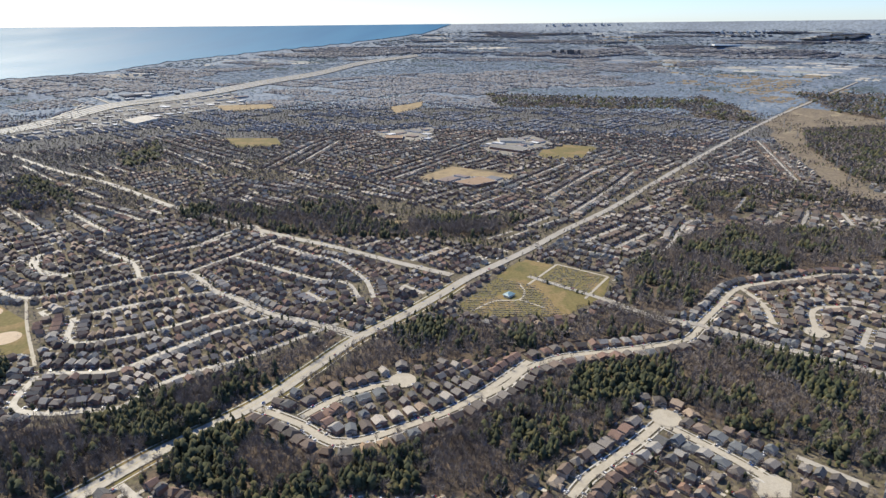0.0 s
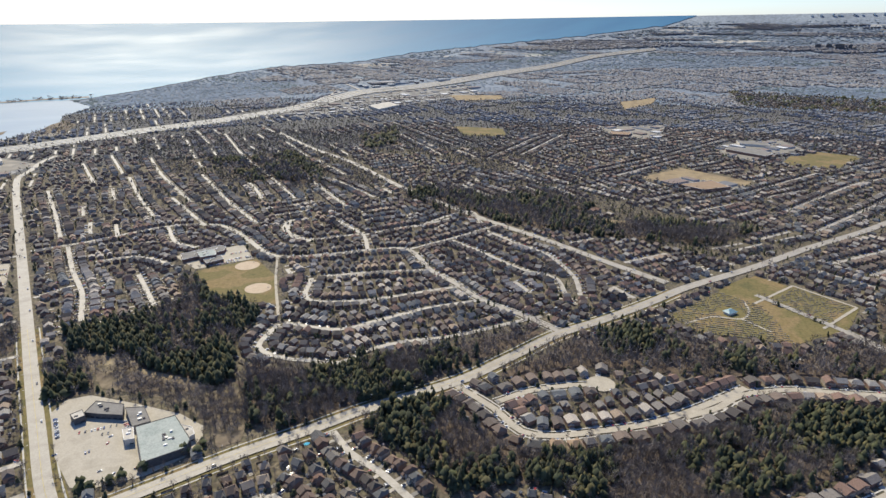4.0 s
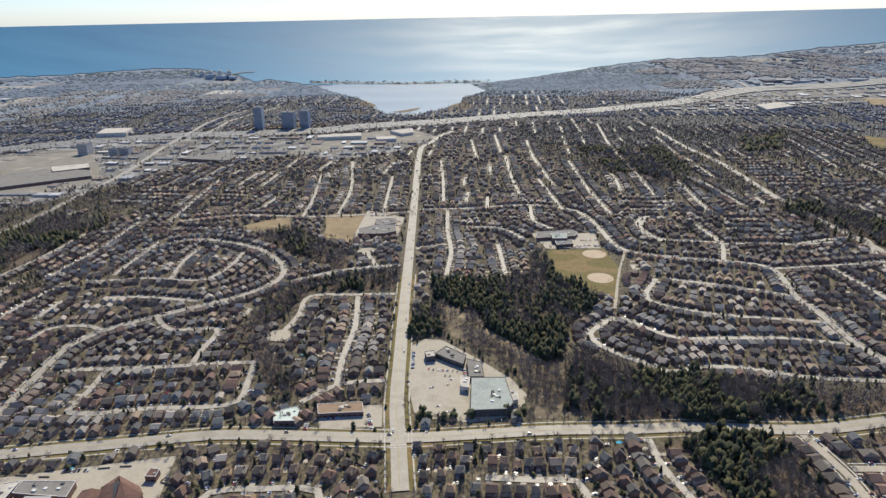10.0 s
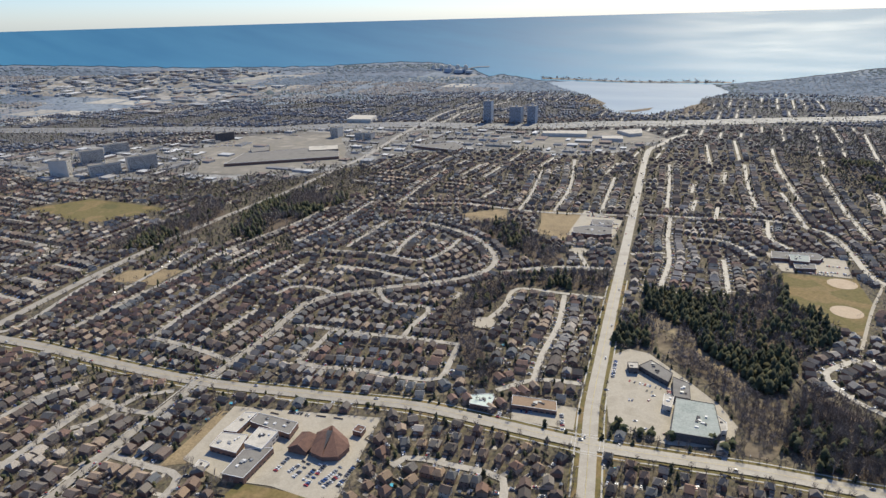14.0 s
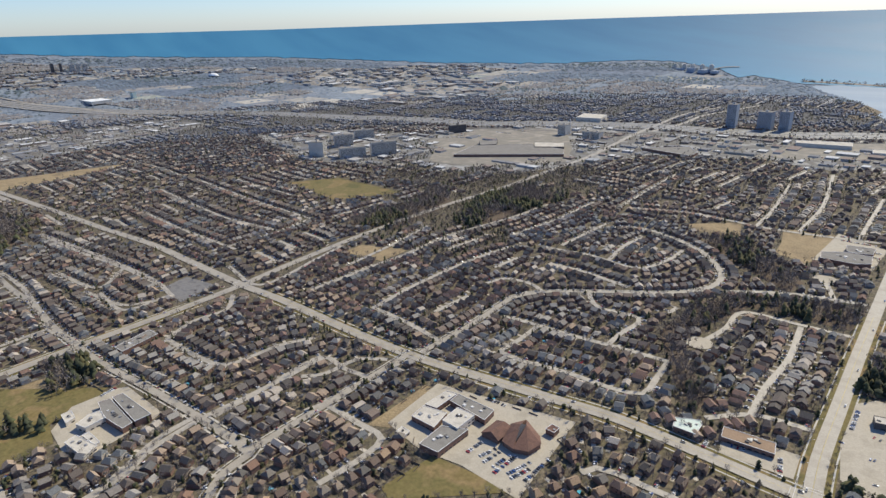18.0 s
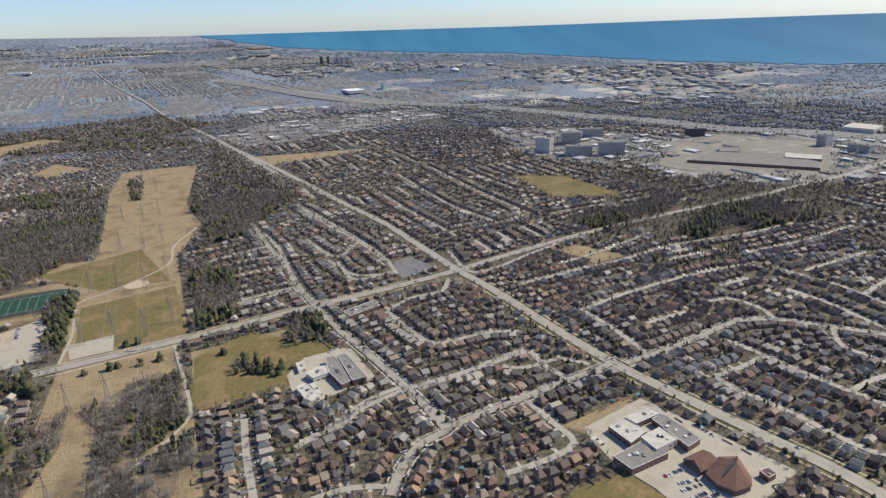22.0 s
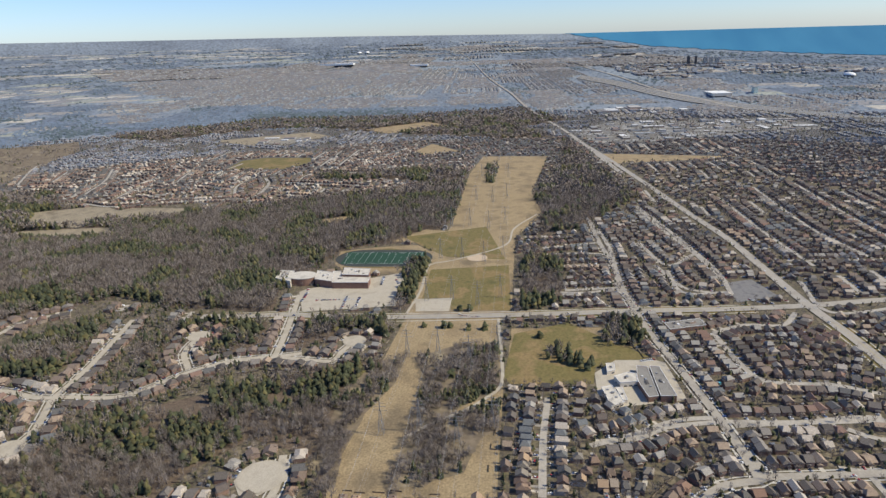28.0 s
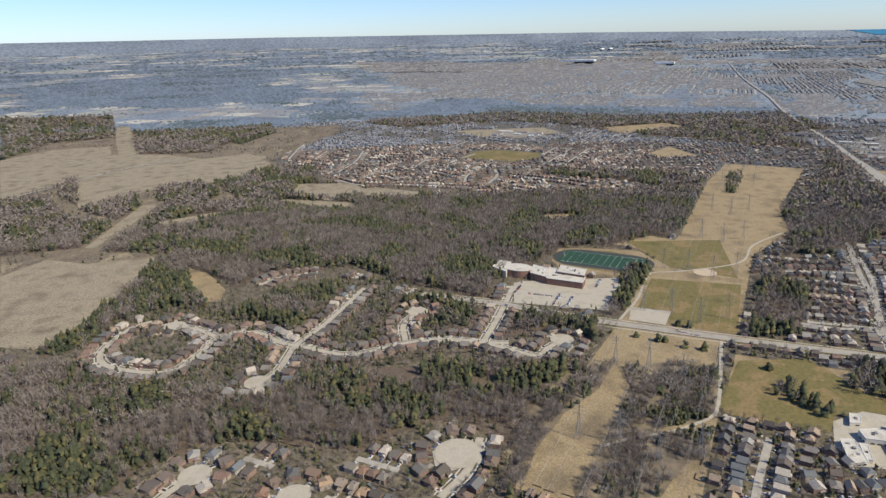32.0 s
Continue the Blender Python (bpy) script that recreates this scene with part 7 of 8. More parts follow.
def build_rotunda():
    e = new("school_rotunda")
    e.location, e.scale = (-978, -363, 0), (1.3, 1.3, 1.2)
    tagged(e, "oval beige school hall with a flat roof", "school")
    ring = [(14 * math.cos(a), 19 * math.sin(a)) for a in np.linspace(0, 2 * math.pi, 33)[:-1]]
    part("wall", Shape().prism(ring, 0, 10.5).mesh("wall", "brick"), e)
    part("roof", Shape().prism([(x * 1.03, y * 1.03) for x, y in ring], 10.4, 11.1).mesh("roof", "white_roof"), e)


build_rotunda()


# ---------------- sports grounds ----------------
def stadium_ring(x, y, a, b, n=48):
    out = []
    for t in np.linspace(0, 2 * math.pi, n + 1)[:-1]:
        cx = a - b
        out.append((x + b * math.cos(t), y + (cx if math.sin(t) > 0 else -cx) + b * math.sin(t)))
    return out


def build_field():
    x, y = -1102, -247
    ring = stadium_ring(x, y, 91, 47)
    me = mesh_of("running_track", [(*p, 0.62) for p in ring], [tuple(range(len(ring)))], "track")
    tagged(new("running_track", me), "dark rubber track round a sports field", "running track", kind="structure")
    e = new("sports_field")
    e.location = (x, y, 0)
    tagged(e, "green artificial turf with white yard lines", "sports field")
    part("turf", Shape().box(-33, 33, -75, 75, 0.6, 0.66).mesh("turf", "turf"), e)
    for k in range(12):
        v = -69 + 12.54 * k
        part("line", Shape().box(-30, 30, v - 0.12, v + 0.12, 0.66, 0.68).mesh("line", "white"), e)
    for u in (-30, 30):
        part("line", Shape().box(u - 0.2, u + 0.2, -69, 69, 0.66, 0.685).mesh("line", "white"), e)
    for v in (-71, 71):
        g = new("goal_post")
        g.location = (x, y + v, 0.66)
        tagged(g, "slender yellow-white goal post", "goal post", "goal posts")
        for u in (-2.8, 2.8):
            part("upright", Shape().beam((u, 0, 3), (u, 0, 9), 0.12).mesh("upright", "white"), g)
        part("crossbar", Shape().beam((-2.8, 0, 3), (2.8, 0, 3), 0.12).mesh("crossbar", "white"), g)
        part("stem", Shape().beam((0, 0, 0), (0, 0, 3), 0.15).mesh("stem", "white"), g)
    fence = Shape()
    big = stadium_ring(x, y, 95, 51)
    for a in range(len(big)):
        fence.beam((*big[a], 0), (*big[a], 2.2), 0.05)
        fence.beam((*big[a], 2.2), (*big[(a + 1) % len(big)], 2.2), 0.05)
    tagged(new("field_fence", fence.mesh("field_fence", "steel")), "chain-link fence round the track", "fence")


build_field()


def infield(x, y, r, turn):
    pts = [(x + r * math.cos(a), y + r * math.sin(a), 0.6) for a in np.linspace(0, 2 * math.pi, 29)[:-1]]
    tagged(new("baseball_infield", mesh_of("baseball_infield", pts, [tuple(range(28))], "clay")), "round tan clay infield in the grass", "baseball infield", kind="structure")
    b = new("backstop")
    b.matrix_world = pose(x + r * 0.8 * math.cos(turn), y + r * 0.8 * math.sin(turn), 0.6, 0, 0, math.degrees(turn) + 90)
    tagged(b, "galvanised backstop fence behind home plate", "backstop", "baseball backstops")
    for k in range(5):
        u = -4 + 2 * k
        part("post", Shape().beam((u, 0.25 * abs(k - 2), 0), (u, 0.25 * abs(k - 2), 4), 0.08).mesh("post", "steel"), b)
    part("rail", Shape().beam((-4, 0.5, 4), (4, 0.5, 4), 0.07).mesh("rail", "steel"), b)


infield(-1104, -73, 19, 2.5)
infield(157, 1030, 20, 0.5)
infield(153, 926, 20, -0.6)


# ---------------- power line corridor ----------------
def pylon(x, y, h=34, turn=0.0):
    e = new("pylon")
    z = float(land(x, y))
    e.matrix_world = pose(x, y, z, 0, 0, turn)
    tagged(e, "grey lattice steel power pylon", "pylon", "pylons of the power line")
    b, t = 3.2, 0.7
    corners = [(-1, -1), (1, -1), (1, 1), (-1, 1)]
    for u, v in corners:
        part("leg", Shape().beam((u * b, v * b, 0), (u * t, v * t, h * 0.72), 0.16).mesh("leg", "steel"), e)
    lat = Shape()
    for k in range(7):
        z0, z1 = h * 0.72 * k / 7, h * 0.72 * (k + 1) / 7
        w0, w1 = b + (t - b) * k / 7, b + (t - b) * (k + 1) / 7
        for a in range(4):
            (u0, v0), (u1, v1) = corners[a], corners[(a + 1) % 4]
            lat.beam((u0 * w0, v0 * w0, z0), (u1 * w1, v1 * w1, z1), 0.08, 3)
            lat.beam((u1 * w0, v1 * w0, z0), (u0 * w1, v0 * w1, z1), 0.08, 3)
    part("lattice", lat.mesh("lattice", "steel"), e)
    part("mast", Shape().beam((0, 0, h * 0.7), (0, 0, h), 0.5).mesh("mast", "steel"), e)
    for zz, w in ((0.72, 7.5), (0.83, 6.2), (0.93, 5.0)):
        part("cross_arm", Shape().beam((-w, 0, h * zz), (w, 0, h * zz), 0.2).mesh("cross_arm", "steel"), e)


LINE_Y = (-140.0, -101.0, -60.0, -26.0)
STATIONS = (-390.0, -560.0, -728.0, -910.0, -1105.0, -1313.0, -1534.0, -1794.0, -2080.0)
for ly, sh in zip(LINE_Y, (6, 0, 20, -10)):
    for sx in STATIONS[1:]:
        pylon(sx + sh, ly, 40, 90)
wires = Shape()
for ly, sh in zip(LINE_Y, (6, 0, 20, -10)):
    for s0, s1 in zip(STATIONS[:-1], STATIONS[1:]):
        for zz, w in ((0.72, 7.5), (0.83, 6.2)):
            for sd in (-1, 1):
                prev = None
                for k in range(7):
                    t = k / 6
                    p = (s0 + (s1 - s0) * t + sh, ly + sd * w, 40 * zz - 1.2 - 6.0 * 4 * t * (1 - t))
                    if prev:
                        wires.beam(prev, p, 0.06, 3)
                    prev = p
tagged(new("power_lines", wires.mesh("power_lines", "steel")), "thin sagging power lines along the corridor", "cables", kind="stuff")
for k in range(8):
    a = k / 7
    pylon(1950 + 910 * a, 345 + 429 * a, 42, 28)


# ---------------- cemetery ----------------
def build_cemetery():
    stones = Shape()
    # two plots of graves, their rows parallel to the drive between them
    d, o = np.array((0.72, -0.69)), np.array((0.69, 0.72))
    plots = ([(638, 567), (766, 594), (780, 526), (728, 448), (719, 433), (638, 512)], [(797, 530), (879, 551), (892, 468), (803, 454)], [(783, 572), (832, 601), (858, 572), (796, 540)])
    for poly in plots[:2]:
        c = np.mean(poly, axis=0)
        for k in range(-14, 15):
            for u in np.arange(-98, 98, 2.4):
                x, y = c + o * k * 6.4 + d * u
                if rng.random() < 0.8 and inside(poly, np.array([x]), np.array([y]))[0] and math.hypot(x - 719, y - 534) > 20:
                    h, w = rng.uniform(0.8, 1.6), rng.uniform(0.45, 0.85)
                    stones.box(x - w, x + w, y - w, y + w, 0.2, 0.2 + h)
    tagged(new("gravestones", stones.mesh("gravestones", "grey_roof")), "rows of small grey gravestones on a lawn", "gravestones", kind="stuff")
    e = new("chapel")
    e.location, e.scale = (719, 534, 0.2), (1.3, 1.3, 1.2)
    tagged(e, "small chapel with a pale blue hipped roof", "chapel")
    part("wall", Shape().box(-5.5, 5.5, -4, 4, 0, 3.2).mesh("wall", "pale_wall"), e)
    part("roof", Shape().hip(-6.5, 6.5, -5, 5, 3.2, 2.6, 4).mesh("roof", "blue_roof"), e)
    drive = [ribbon(smooth([(640, 540), (690, 538), (719, 515), (748, 526), (770, 552)], 5), 3.0, 0.55), ribbon(smooth([(719, 515), (722, 470)], 5), 3.0, 0.56)]
    strips("cemetery_drive", drive, "concrete", label="narrow pale drive through the graves", category="drive", kind="structure")


build_cemetery()


# ---------------- industry, malls, distant houses ----------------
def sheds(poly, count, big, name, label, on_lot=False):
    xs, ys = zip(*poly)
    s_w, s_r = Shape(), Shape()
    n = tries = 0
    while n < count and tries < 6000:
        tries += 1
        x, y = rng.uniform(min(xs), max(xs)), rng.uniform(min(ys), max(ys))
        if not inside(poly, np.array([x]), np.array([y]))[0]:
            continue
        y = round(y / 80) * 80 + rng.normal(0, 5)
        if count > 100 and noise.noise((x * 0.004, y * 0.004, 3.0)) < -0.1:
            continue
        i, j = cells(np.clip(x, -HALF + 200, HALF - 200), np.clip(y, -HALF + 200, HALF - 200))
        w, d = rng.uniform(0.4, 1.3) * big * rng.choice([0.6, 1.0, 1.6]), rng.uniform(0.35, 0.8) * big
        if abs(x) < HALF - 200 and abs(y) < HALF - 200:
            k = int(max(w, d) / 2 / CELL) + 1
            blk = plan[i - k:i + k, j - k:j + k]
            if (blk == 1).any() or (blk == 4).any() or (blk == 2).any() and not on_lot:
                continue
            plan[i - k:i + k, j - k:j + k] = 4
        z = float(land(x, y))
        h = rng.uniform(3.6, 6.5)
        a = rng.choice([0.06, 0.06 + math.pi / 2])
        c, sn = math.cos(a), math.sin(a)
        q = [(x + (u * w * c - v * d * sn) / 2, y + (u * w * sn + v * d * c) / 2) for u, v in ((-1, -1), (1, -1), (1, 1), (-1, 1))]
        v = [(*p, z - 6) for p in q] + [(*p, z + h) for p in q]
        s_w.add(v, [(0, 1, 5, 4), (1, 2, 6, 5), (2, 3, 7, 6), (3, 0, 4, 7)])
        s_r.add([(*p, z + h + 0.05) for p in q], [(0, 1, 2, 3)])
        n += 1
    if n:
        tagged(new(name, s_w.mesh(name, "shed_wall")), label, "buildings", kind="stuff")
        tagged(new(name + "_roof", s_r.mesh(name, "shed_roof")), "flat white, grey and brown roofs of low sheds", "roofs", kind="stuff")


for kind, con, poly in areas:
    if kind == "gravel" and math.hypot(*np.mean(poly, axis=0)) > 1200:
        sheds(poly, 9, 50, "shop_block", "walls of low shops in a wide lot", True)
    elif kind == "commerce":
        sheds(poly, 70, 44, "shop_block", "walls of low shops and offices")


# ---------------- the far land: towns, woods, fields and works up to the skyline ----------------
R_TRUE = 44000.0      # how far off the skyline really lies; the land between stands closer, smaller in the same measure
far_zones = []


def far(kind, *pts):
    far_zones.append((kind, list(pts)))


far("wood", (-9440, -11428), (-8159, -7139), (-4548, -3737), (-3556, -2808), (-3447, -4264))
far("field", (-4925, -3907), (-5119, -3596), (-3429, -2627), (-3527, -2916))
far("field", (-2835, -3530), (-3538, -3486), (-3525, -2818), (-2756, -2401), (-2560, -3201))
far("town", (-4610, -3304), (-4249, -2206), (-3422, -2192))
far("town", (-10449, -7268), (-9858, -2938), (-9727, -1051), (-4276, 33), (-3771, 62), (-3919, -759), (-4085, -2145), (-5829, -3610))
far("wood", (-4007, -2105), (-3852, -746), (-3627, 89), (-2782, 206), (-2833, -1088), (-3033, -1669))
far("field", (-6107, -5523), (-6968, -5428), (-5898, -4052), (-5185, -3660), (-4987, -3967), (-5097, -4496))
far("works", (1453, 4045), (2072, 3835), (1297, 2744), (816, 2733))
far("works", (2138, 5576), (2355, 5460), (2250, 5221), (2043, 5335))
far("wood", (3264, 2535), (4097, 2050), (3619, 1474), (3297, 1067), (2901, 883), (2836, 1090), (3061, 1453), (3077, 2003))
far("wood", (5335, 4999), (6154, 4238), (5335, 3358), (4047, 3791), (2935, 4045), (2220, 4080), (2245, 4698), (4254, 5845))
far("town", (3671, 3972), (5075, 3193), (4462, 1930), (4141, 2064), (3320, 2583), (3012, 1990), (3019, 1433), (2342, 1785), (1870, 2253))
far("field", (6241, 2493), (7408, 2326), (7647, 1452), (6660, 1280), (5948, 1979))
far("works", (22748, 5707), (23993, 4128), (20736, 3551), (17062, 4575))
far("scrub", (5626, 2113), (6436, 1234), (5276, 1136), (3404, 960), (4149, 1432))
far("scrub", (2991, 863), (2957, 897), (3814, 1532), (6001, 2724), (11307, 5774), (21141, 11849), (21200, 11750), (11926, 5941), (6388, 2809), (4143, 1583))
far("wood", (6028, 1074), (6831, 1109), (3372, 507), (3578, 699), (3845, 914))
far("works", (-4886, 2819), (-4910, 3480), (-4695, 4182), (-3517, 4176), (-2889, 3993), (-2601, 3200), (-2363, 2627), (-1841, 2195), (-2164, 2026), (-2601, 1634), (-2887, 1682), (-3097, 2145), (-3699, 2339))
far("field", (-3085, 1800), (-3489, 2465), (-2928, 2428), (-2621, 1845))
far("field", (-3312, 3617), (-3150, 4278), (-2859, 3953), (-2733, 3249))
far("wood", (-2665, 2962), (-3062, 3638), (-2549, 3903), (-1148, 3878), (-1082, 3667), (-1881, 3436), (-2504, 3466))
far("town", (-2550, 3032), (-2504, 3466), (-1757, 3510), (-1200, 3389), (-1330, 2680), (-1810, 2196))
far("wood", (-12212, 2274), (-8772, 3936), (-5463, 4504), (-4260, 3509), (-5602, 3244), (-8060, 2402))
far("works", (-10365, 1027), (-11824, 1985), (-11091, 1879), (-9530, 937))
far("works", (-7716, 840), (-7701, 1848), (-7463, 2219), (-5378, 1627), (-5419, 964), (-6106, 773))
far("works", (-7342, 2276), (-5456, 3158), (-5452, 2400), (-5846, 1875))
far("wood", (-5872, 1680), (-5277, 2684), (-4460, 2313), (-4847, 1460))
far("works", (-4460, 2313), (-4415, 2767), (-4132, 2259))
far("wood", (-4059, 1627), (-4261, 2044), (-3927, 2031), (-3736, 1726))
far("wood", (-4001, 2070), (-4149, 2392), (-3773, 2337), (-3673, 2068))
far("field", (-4410, 1480), (-4547, 2014), (-3985, 1675), (-3909, 1232))
far("field", (-3339, 1625), (-3396, 2056), (-2936, 1592), (-3098, 1423))
far("works", (-3640, 338), (-3603, 907), (-3078, 772), (-3349, 108))
far("field", (-4377, -865), (-4711, -302), (-4323, -264), (-4240, -805))
far("town", (-11672, -4163), (-8361, -1034), (-5797, -331), (-4551, -199), (-4499, -894), (-5164, -1897))
far("town", (-5066, -1863), (-4199, -839), (-4159, -286), (-3675, -289), (-3821, -1428))
far("field", (-10823, -1072), (-11087, -772), (-12081, -16), (-10889, 298), (-9930, -449))
far("works", (-10566, 722), (-9945, 1494), (-9372, 1406), (-9939, 677))
far("town", (-8605, -260), (-8082, 475), (-4808, 847), (-4118, 504), (-4635, 100))


def true_land(x, y):
    r = np.hypot(x, y)
    top = EYE_Z + R_TRUE * np.tan(np.radians(np.interp(azimuth(x, y), RIM_AZ, RIM_EL)))
    s = np.clip((r - R_FLAT) / (R_TRUE - R_FLAT), 0, 1)
    return top * s * s


def shrink(x, y):
    """How much smaller and nearer a thing at the true place x, y stands in the model, as seen from the eye."""
    x, y = np.asarray(x, float), np.asarray(y, float)
    r, az = np.hypot(x, y), azimuth(x, y)
    T = (true_land(x, y) - EYE_Z) / np.maximum(r, 1)
    a = (EYE_Z + R_RIM * np.tan(np.radians(np.interp(az, RIM_AZ, RIM_EL)))) / (R_RIM - R_FLAT) ** 2
    a = np.maximum(a, 1e-9)
    b = 2 * R_FLAT * a + T
    rb = (b + np.sqrt(np.maximum(b * b - 4 * a * (a * R_FLAT**2 - EYE_Z), 0))) / (2 * a)
    return np.where(r > R_FLAT, np.minimum(rb, R_RIM - 3) / np.maximum(r, 1), 1.0)


def bring(V, k):
    """Points at true places, drawn towards the eye by k."""
    eye = np.array((0, 0, EYE_Z))
    return eye + (V - eye) * k[..., None]


def spread(n, r0, r1):
    """Random true places, even over the picture, between two distances."""
    T = rng.uniform(EYE_Z / r1, EYE_Z / r0, n)
    r, az = EYE_Z / T, rng.uniform(-87, 157, n)
    return -r * np.sin(np.radians(az)), r * np.cos(np.radians(az))


blocked = [p for k, c, p in areas if k in ("water", "commerce", "rural", "tan", "meadow", "gravel") and max(math.hypot(*q) for q in p) > 3200]


far_roads = [(l[np.hypot(*l.T) > 3050][::8], {"highway": 55, "arterial": 20}.get(k, 12)) for k, l in roads if np.hypot(*l.T).max() > 3300]
far_roads = [(l, c) for l, c in far_roads if len(l) > 1]


def zone_of(x, y):
    """What covers the far land: 0 nothing, 1 wood, 2 town, 3 field, 4 works, 5 scrub."""
    x, y = np.asarray(x, float), np.asarray(y, float)
    r, az = np.hypot(x, y), azimuth(x, y)
    big = np.array([noise.noise((a * 0.00035, b * 0.00035, 2.0)) + 0.5 * noise.noise((a * 0.0012, b * 0.0012, 6.0)) for a, b in zip(x, y)])
    chance = np.array([noise.noise((a * 0.0009, b * 0.0009, 11.0)) for a, b in zip(x, y)])
    town = np.interp(az, (-90, -30, 40, 70, 100, 112, 160), (0.06, 0.16, 0.2, 0.12, 0.1, -0.28, -0.4)) - np.clip((r - 6000) / 40000, 0, 0.3)
    z = np.where(big < town, 2, np.where(chance > np.where(az > 108, 0.02, 0.22), 3, 1))
    for kind, poly in far_zones:
        z = np.where(inside(poly, x, y), {"wood": 1, "town": 2, "field": 3, "works": 4, "scrub": 5}[kind], z)
    k = shrink(x, y)
    wet = (az > c_az[0]) & (az < c_az[-1]) & (k * r > shore(az) - 22)
    for poly in blocked:
        wet |= inside(poly, x * k, y * k)
    for line, clear in far_roads:
        for p, q in zip(line[:-1], line[1:]):
            d = q - p
            t = np.clip(((x * k - p[0]) * d[0] + (y * k - p[1]) * d[1]) / (d @ d), 0, 1)
            wet |= np.hypot(x * k - p[0] - t * d[0], y * k - p[1] - t * d[1]) < clear * (0.35 + 0.65 * np.clip(k, 0, 1))
    return np.where(wet | (k * r > R_RIM - 12), 0, z)


def gables(x, y, ang, w, d, h, rise, name, materials, label):
    """Houses with gabled roofs, or rows of them, at true places."""
    n = len(x)
    k, z = shrink(x, y), true_land(x, y)
    ca, sa = np.cos(ang), np.sin(ang)
    V = np.zeros((n, 10, 3))
    for a, (u, v) in enumerate(((-1, -1), (1, -1), (1, 1), (-1, 1))):
        for row, zz in ((a, -2.0 + 0 * h), (a + 4, h)):
            V[:, row] = np.c_[x + (u * w * ca - v * d * sa) / 2, y + (u * w * sa + v * d * ca) / 2, z + zz]
    for row, u in ((8, -1), (9, 1)):
        V[:, row] = np.c_[x + u * w * ca / 2, y + u * w * sa / 2, z + h + rise]
    tri = np.array([(0, 1, 5), (0, 5, 4), (1, 2, 6), (1, 6, 5), (2, 3, 7), (2, 7, 6), (3, 0, 4), (3, 4, 7), (5, 6, 9), (7, 4, 8), (4, 5, 9), (4, 9, 8), (6, 7, 8), (6, 8, 9)])
    T = tri[None] + (np.arange(n) * 10)[:, None, None]
    me = tris_mesh(name, bring(V, np.repeat(k[:, None], 10, 1)).reshape(-1, 3), T.reshape(-1, 3), materials, np.tile([0] * 10 + [1] * 4, n))
    tagged(new(name, level(me)), label, "houses", kind="stuff")


def patches(quads, name, material, label, category, lift, m=7, w=7):
    """Sheets of land at true places, each cut up so that it follows the ground."""
    V, F = [], []
    for q in quads:
        a, b, c, d = [np.array(p, float) for p in q]
        s, t = np.meshgrid(np.linspace(0, 1, w), np.linspace(0, 1, m), indexing="ij")
        s, t = s[..., None], t[..., None]
        P = ((a * (1 - s) + b * s) * (1 - t) + (d * (1 - s) + c * s) * t).reshape(-1, 2)
        o = len(V) * m * w
        V.append(np.c_[P, true_land(P[:, 0], P[:, 1]) + lift])
        F += [(o + i * m + j, o + (i + 1) * m + j, o + (i + 1) * m + j + 1, o + i * m + j + 1) for i in range(w - 1) for j in range(m - 1)]
    if V:
        V = np.concatenate(V)
        k = shrink(V[:, 0], V[:, 1])
        V = bring(V, k)
        V[:, 2] = land(V[:, 0], V[:, 1]) + np.maximum(lift * k, 0.3 * lift / 0.6)
        tagged(new(name, level(mesh_of(name, V, F, material))), label, category, kind="stuff")


def box_lot(x, y, ang, w, d, h, name, label):
    n = len(x)
    k, z = shrink(x, y), true_land(x, y)
    ca, sa = np.cos(ang), np.sin(ang)
    V = np.zeros((n, 8, 3))
    for a, (u, v) in enumerate(((-1, -1), (1, -1), (1, 1), (-1, 1))):
        for row, zz in ((a, -2.0 + 0 * h), (a + 4, h)):
            V[:, row] = np.c_[x + (u * w * ca - v * d * sa) / 2, y + (u * w * sa + v * d * ca) / 2, z + zz]
    tri = np.array([(0, 1, 5), (0, 5, 4), (1, 2, 6), (1, 6, 5), (2, 3, 7), (2, 7, 6), (3, 0, 4), (3, 4, 7), (4, 5, 6), (4, 6, 7)])
    T = tri[None] + (np.arange(n) * 8)[:, None, None]
    me = tris_mesh(name, bring(V, np.repeat(k[:, None], 8, 1)).reshape(-1, 3), T.reshape(-1, 3), ["shed_wall", "shed_roof"], np.tile([0] * 8 + [1] * 2, n))
    tagged(new(name, me), label, "buildings", kind="stuff")


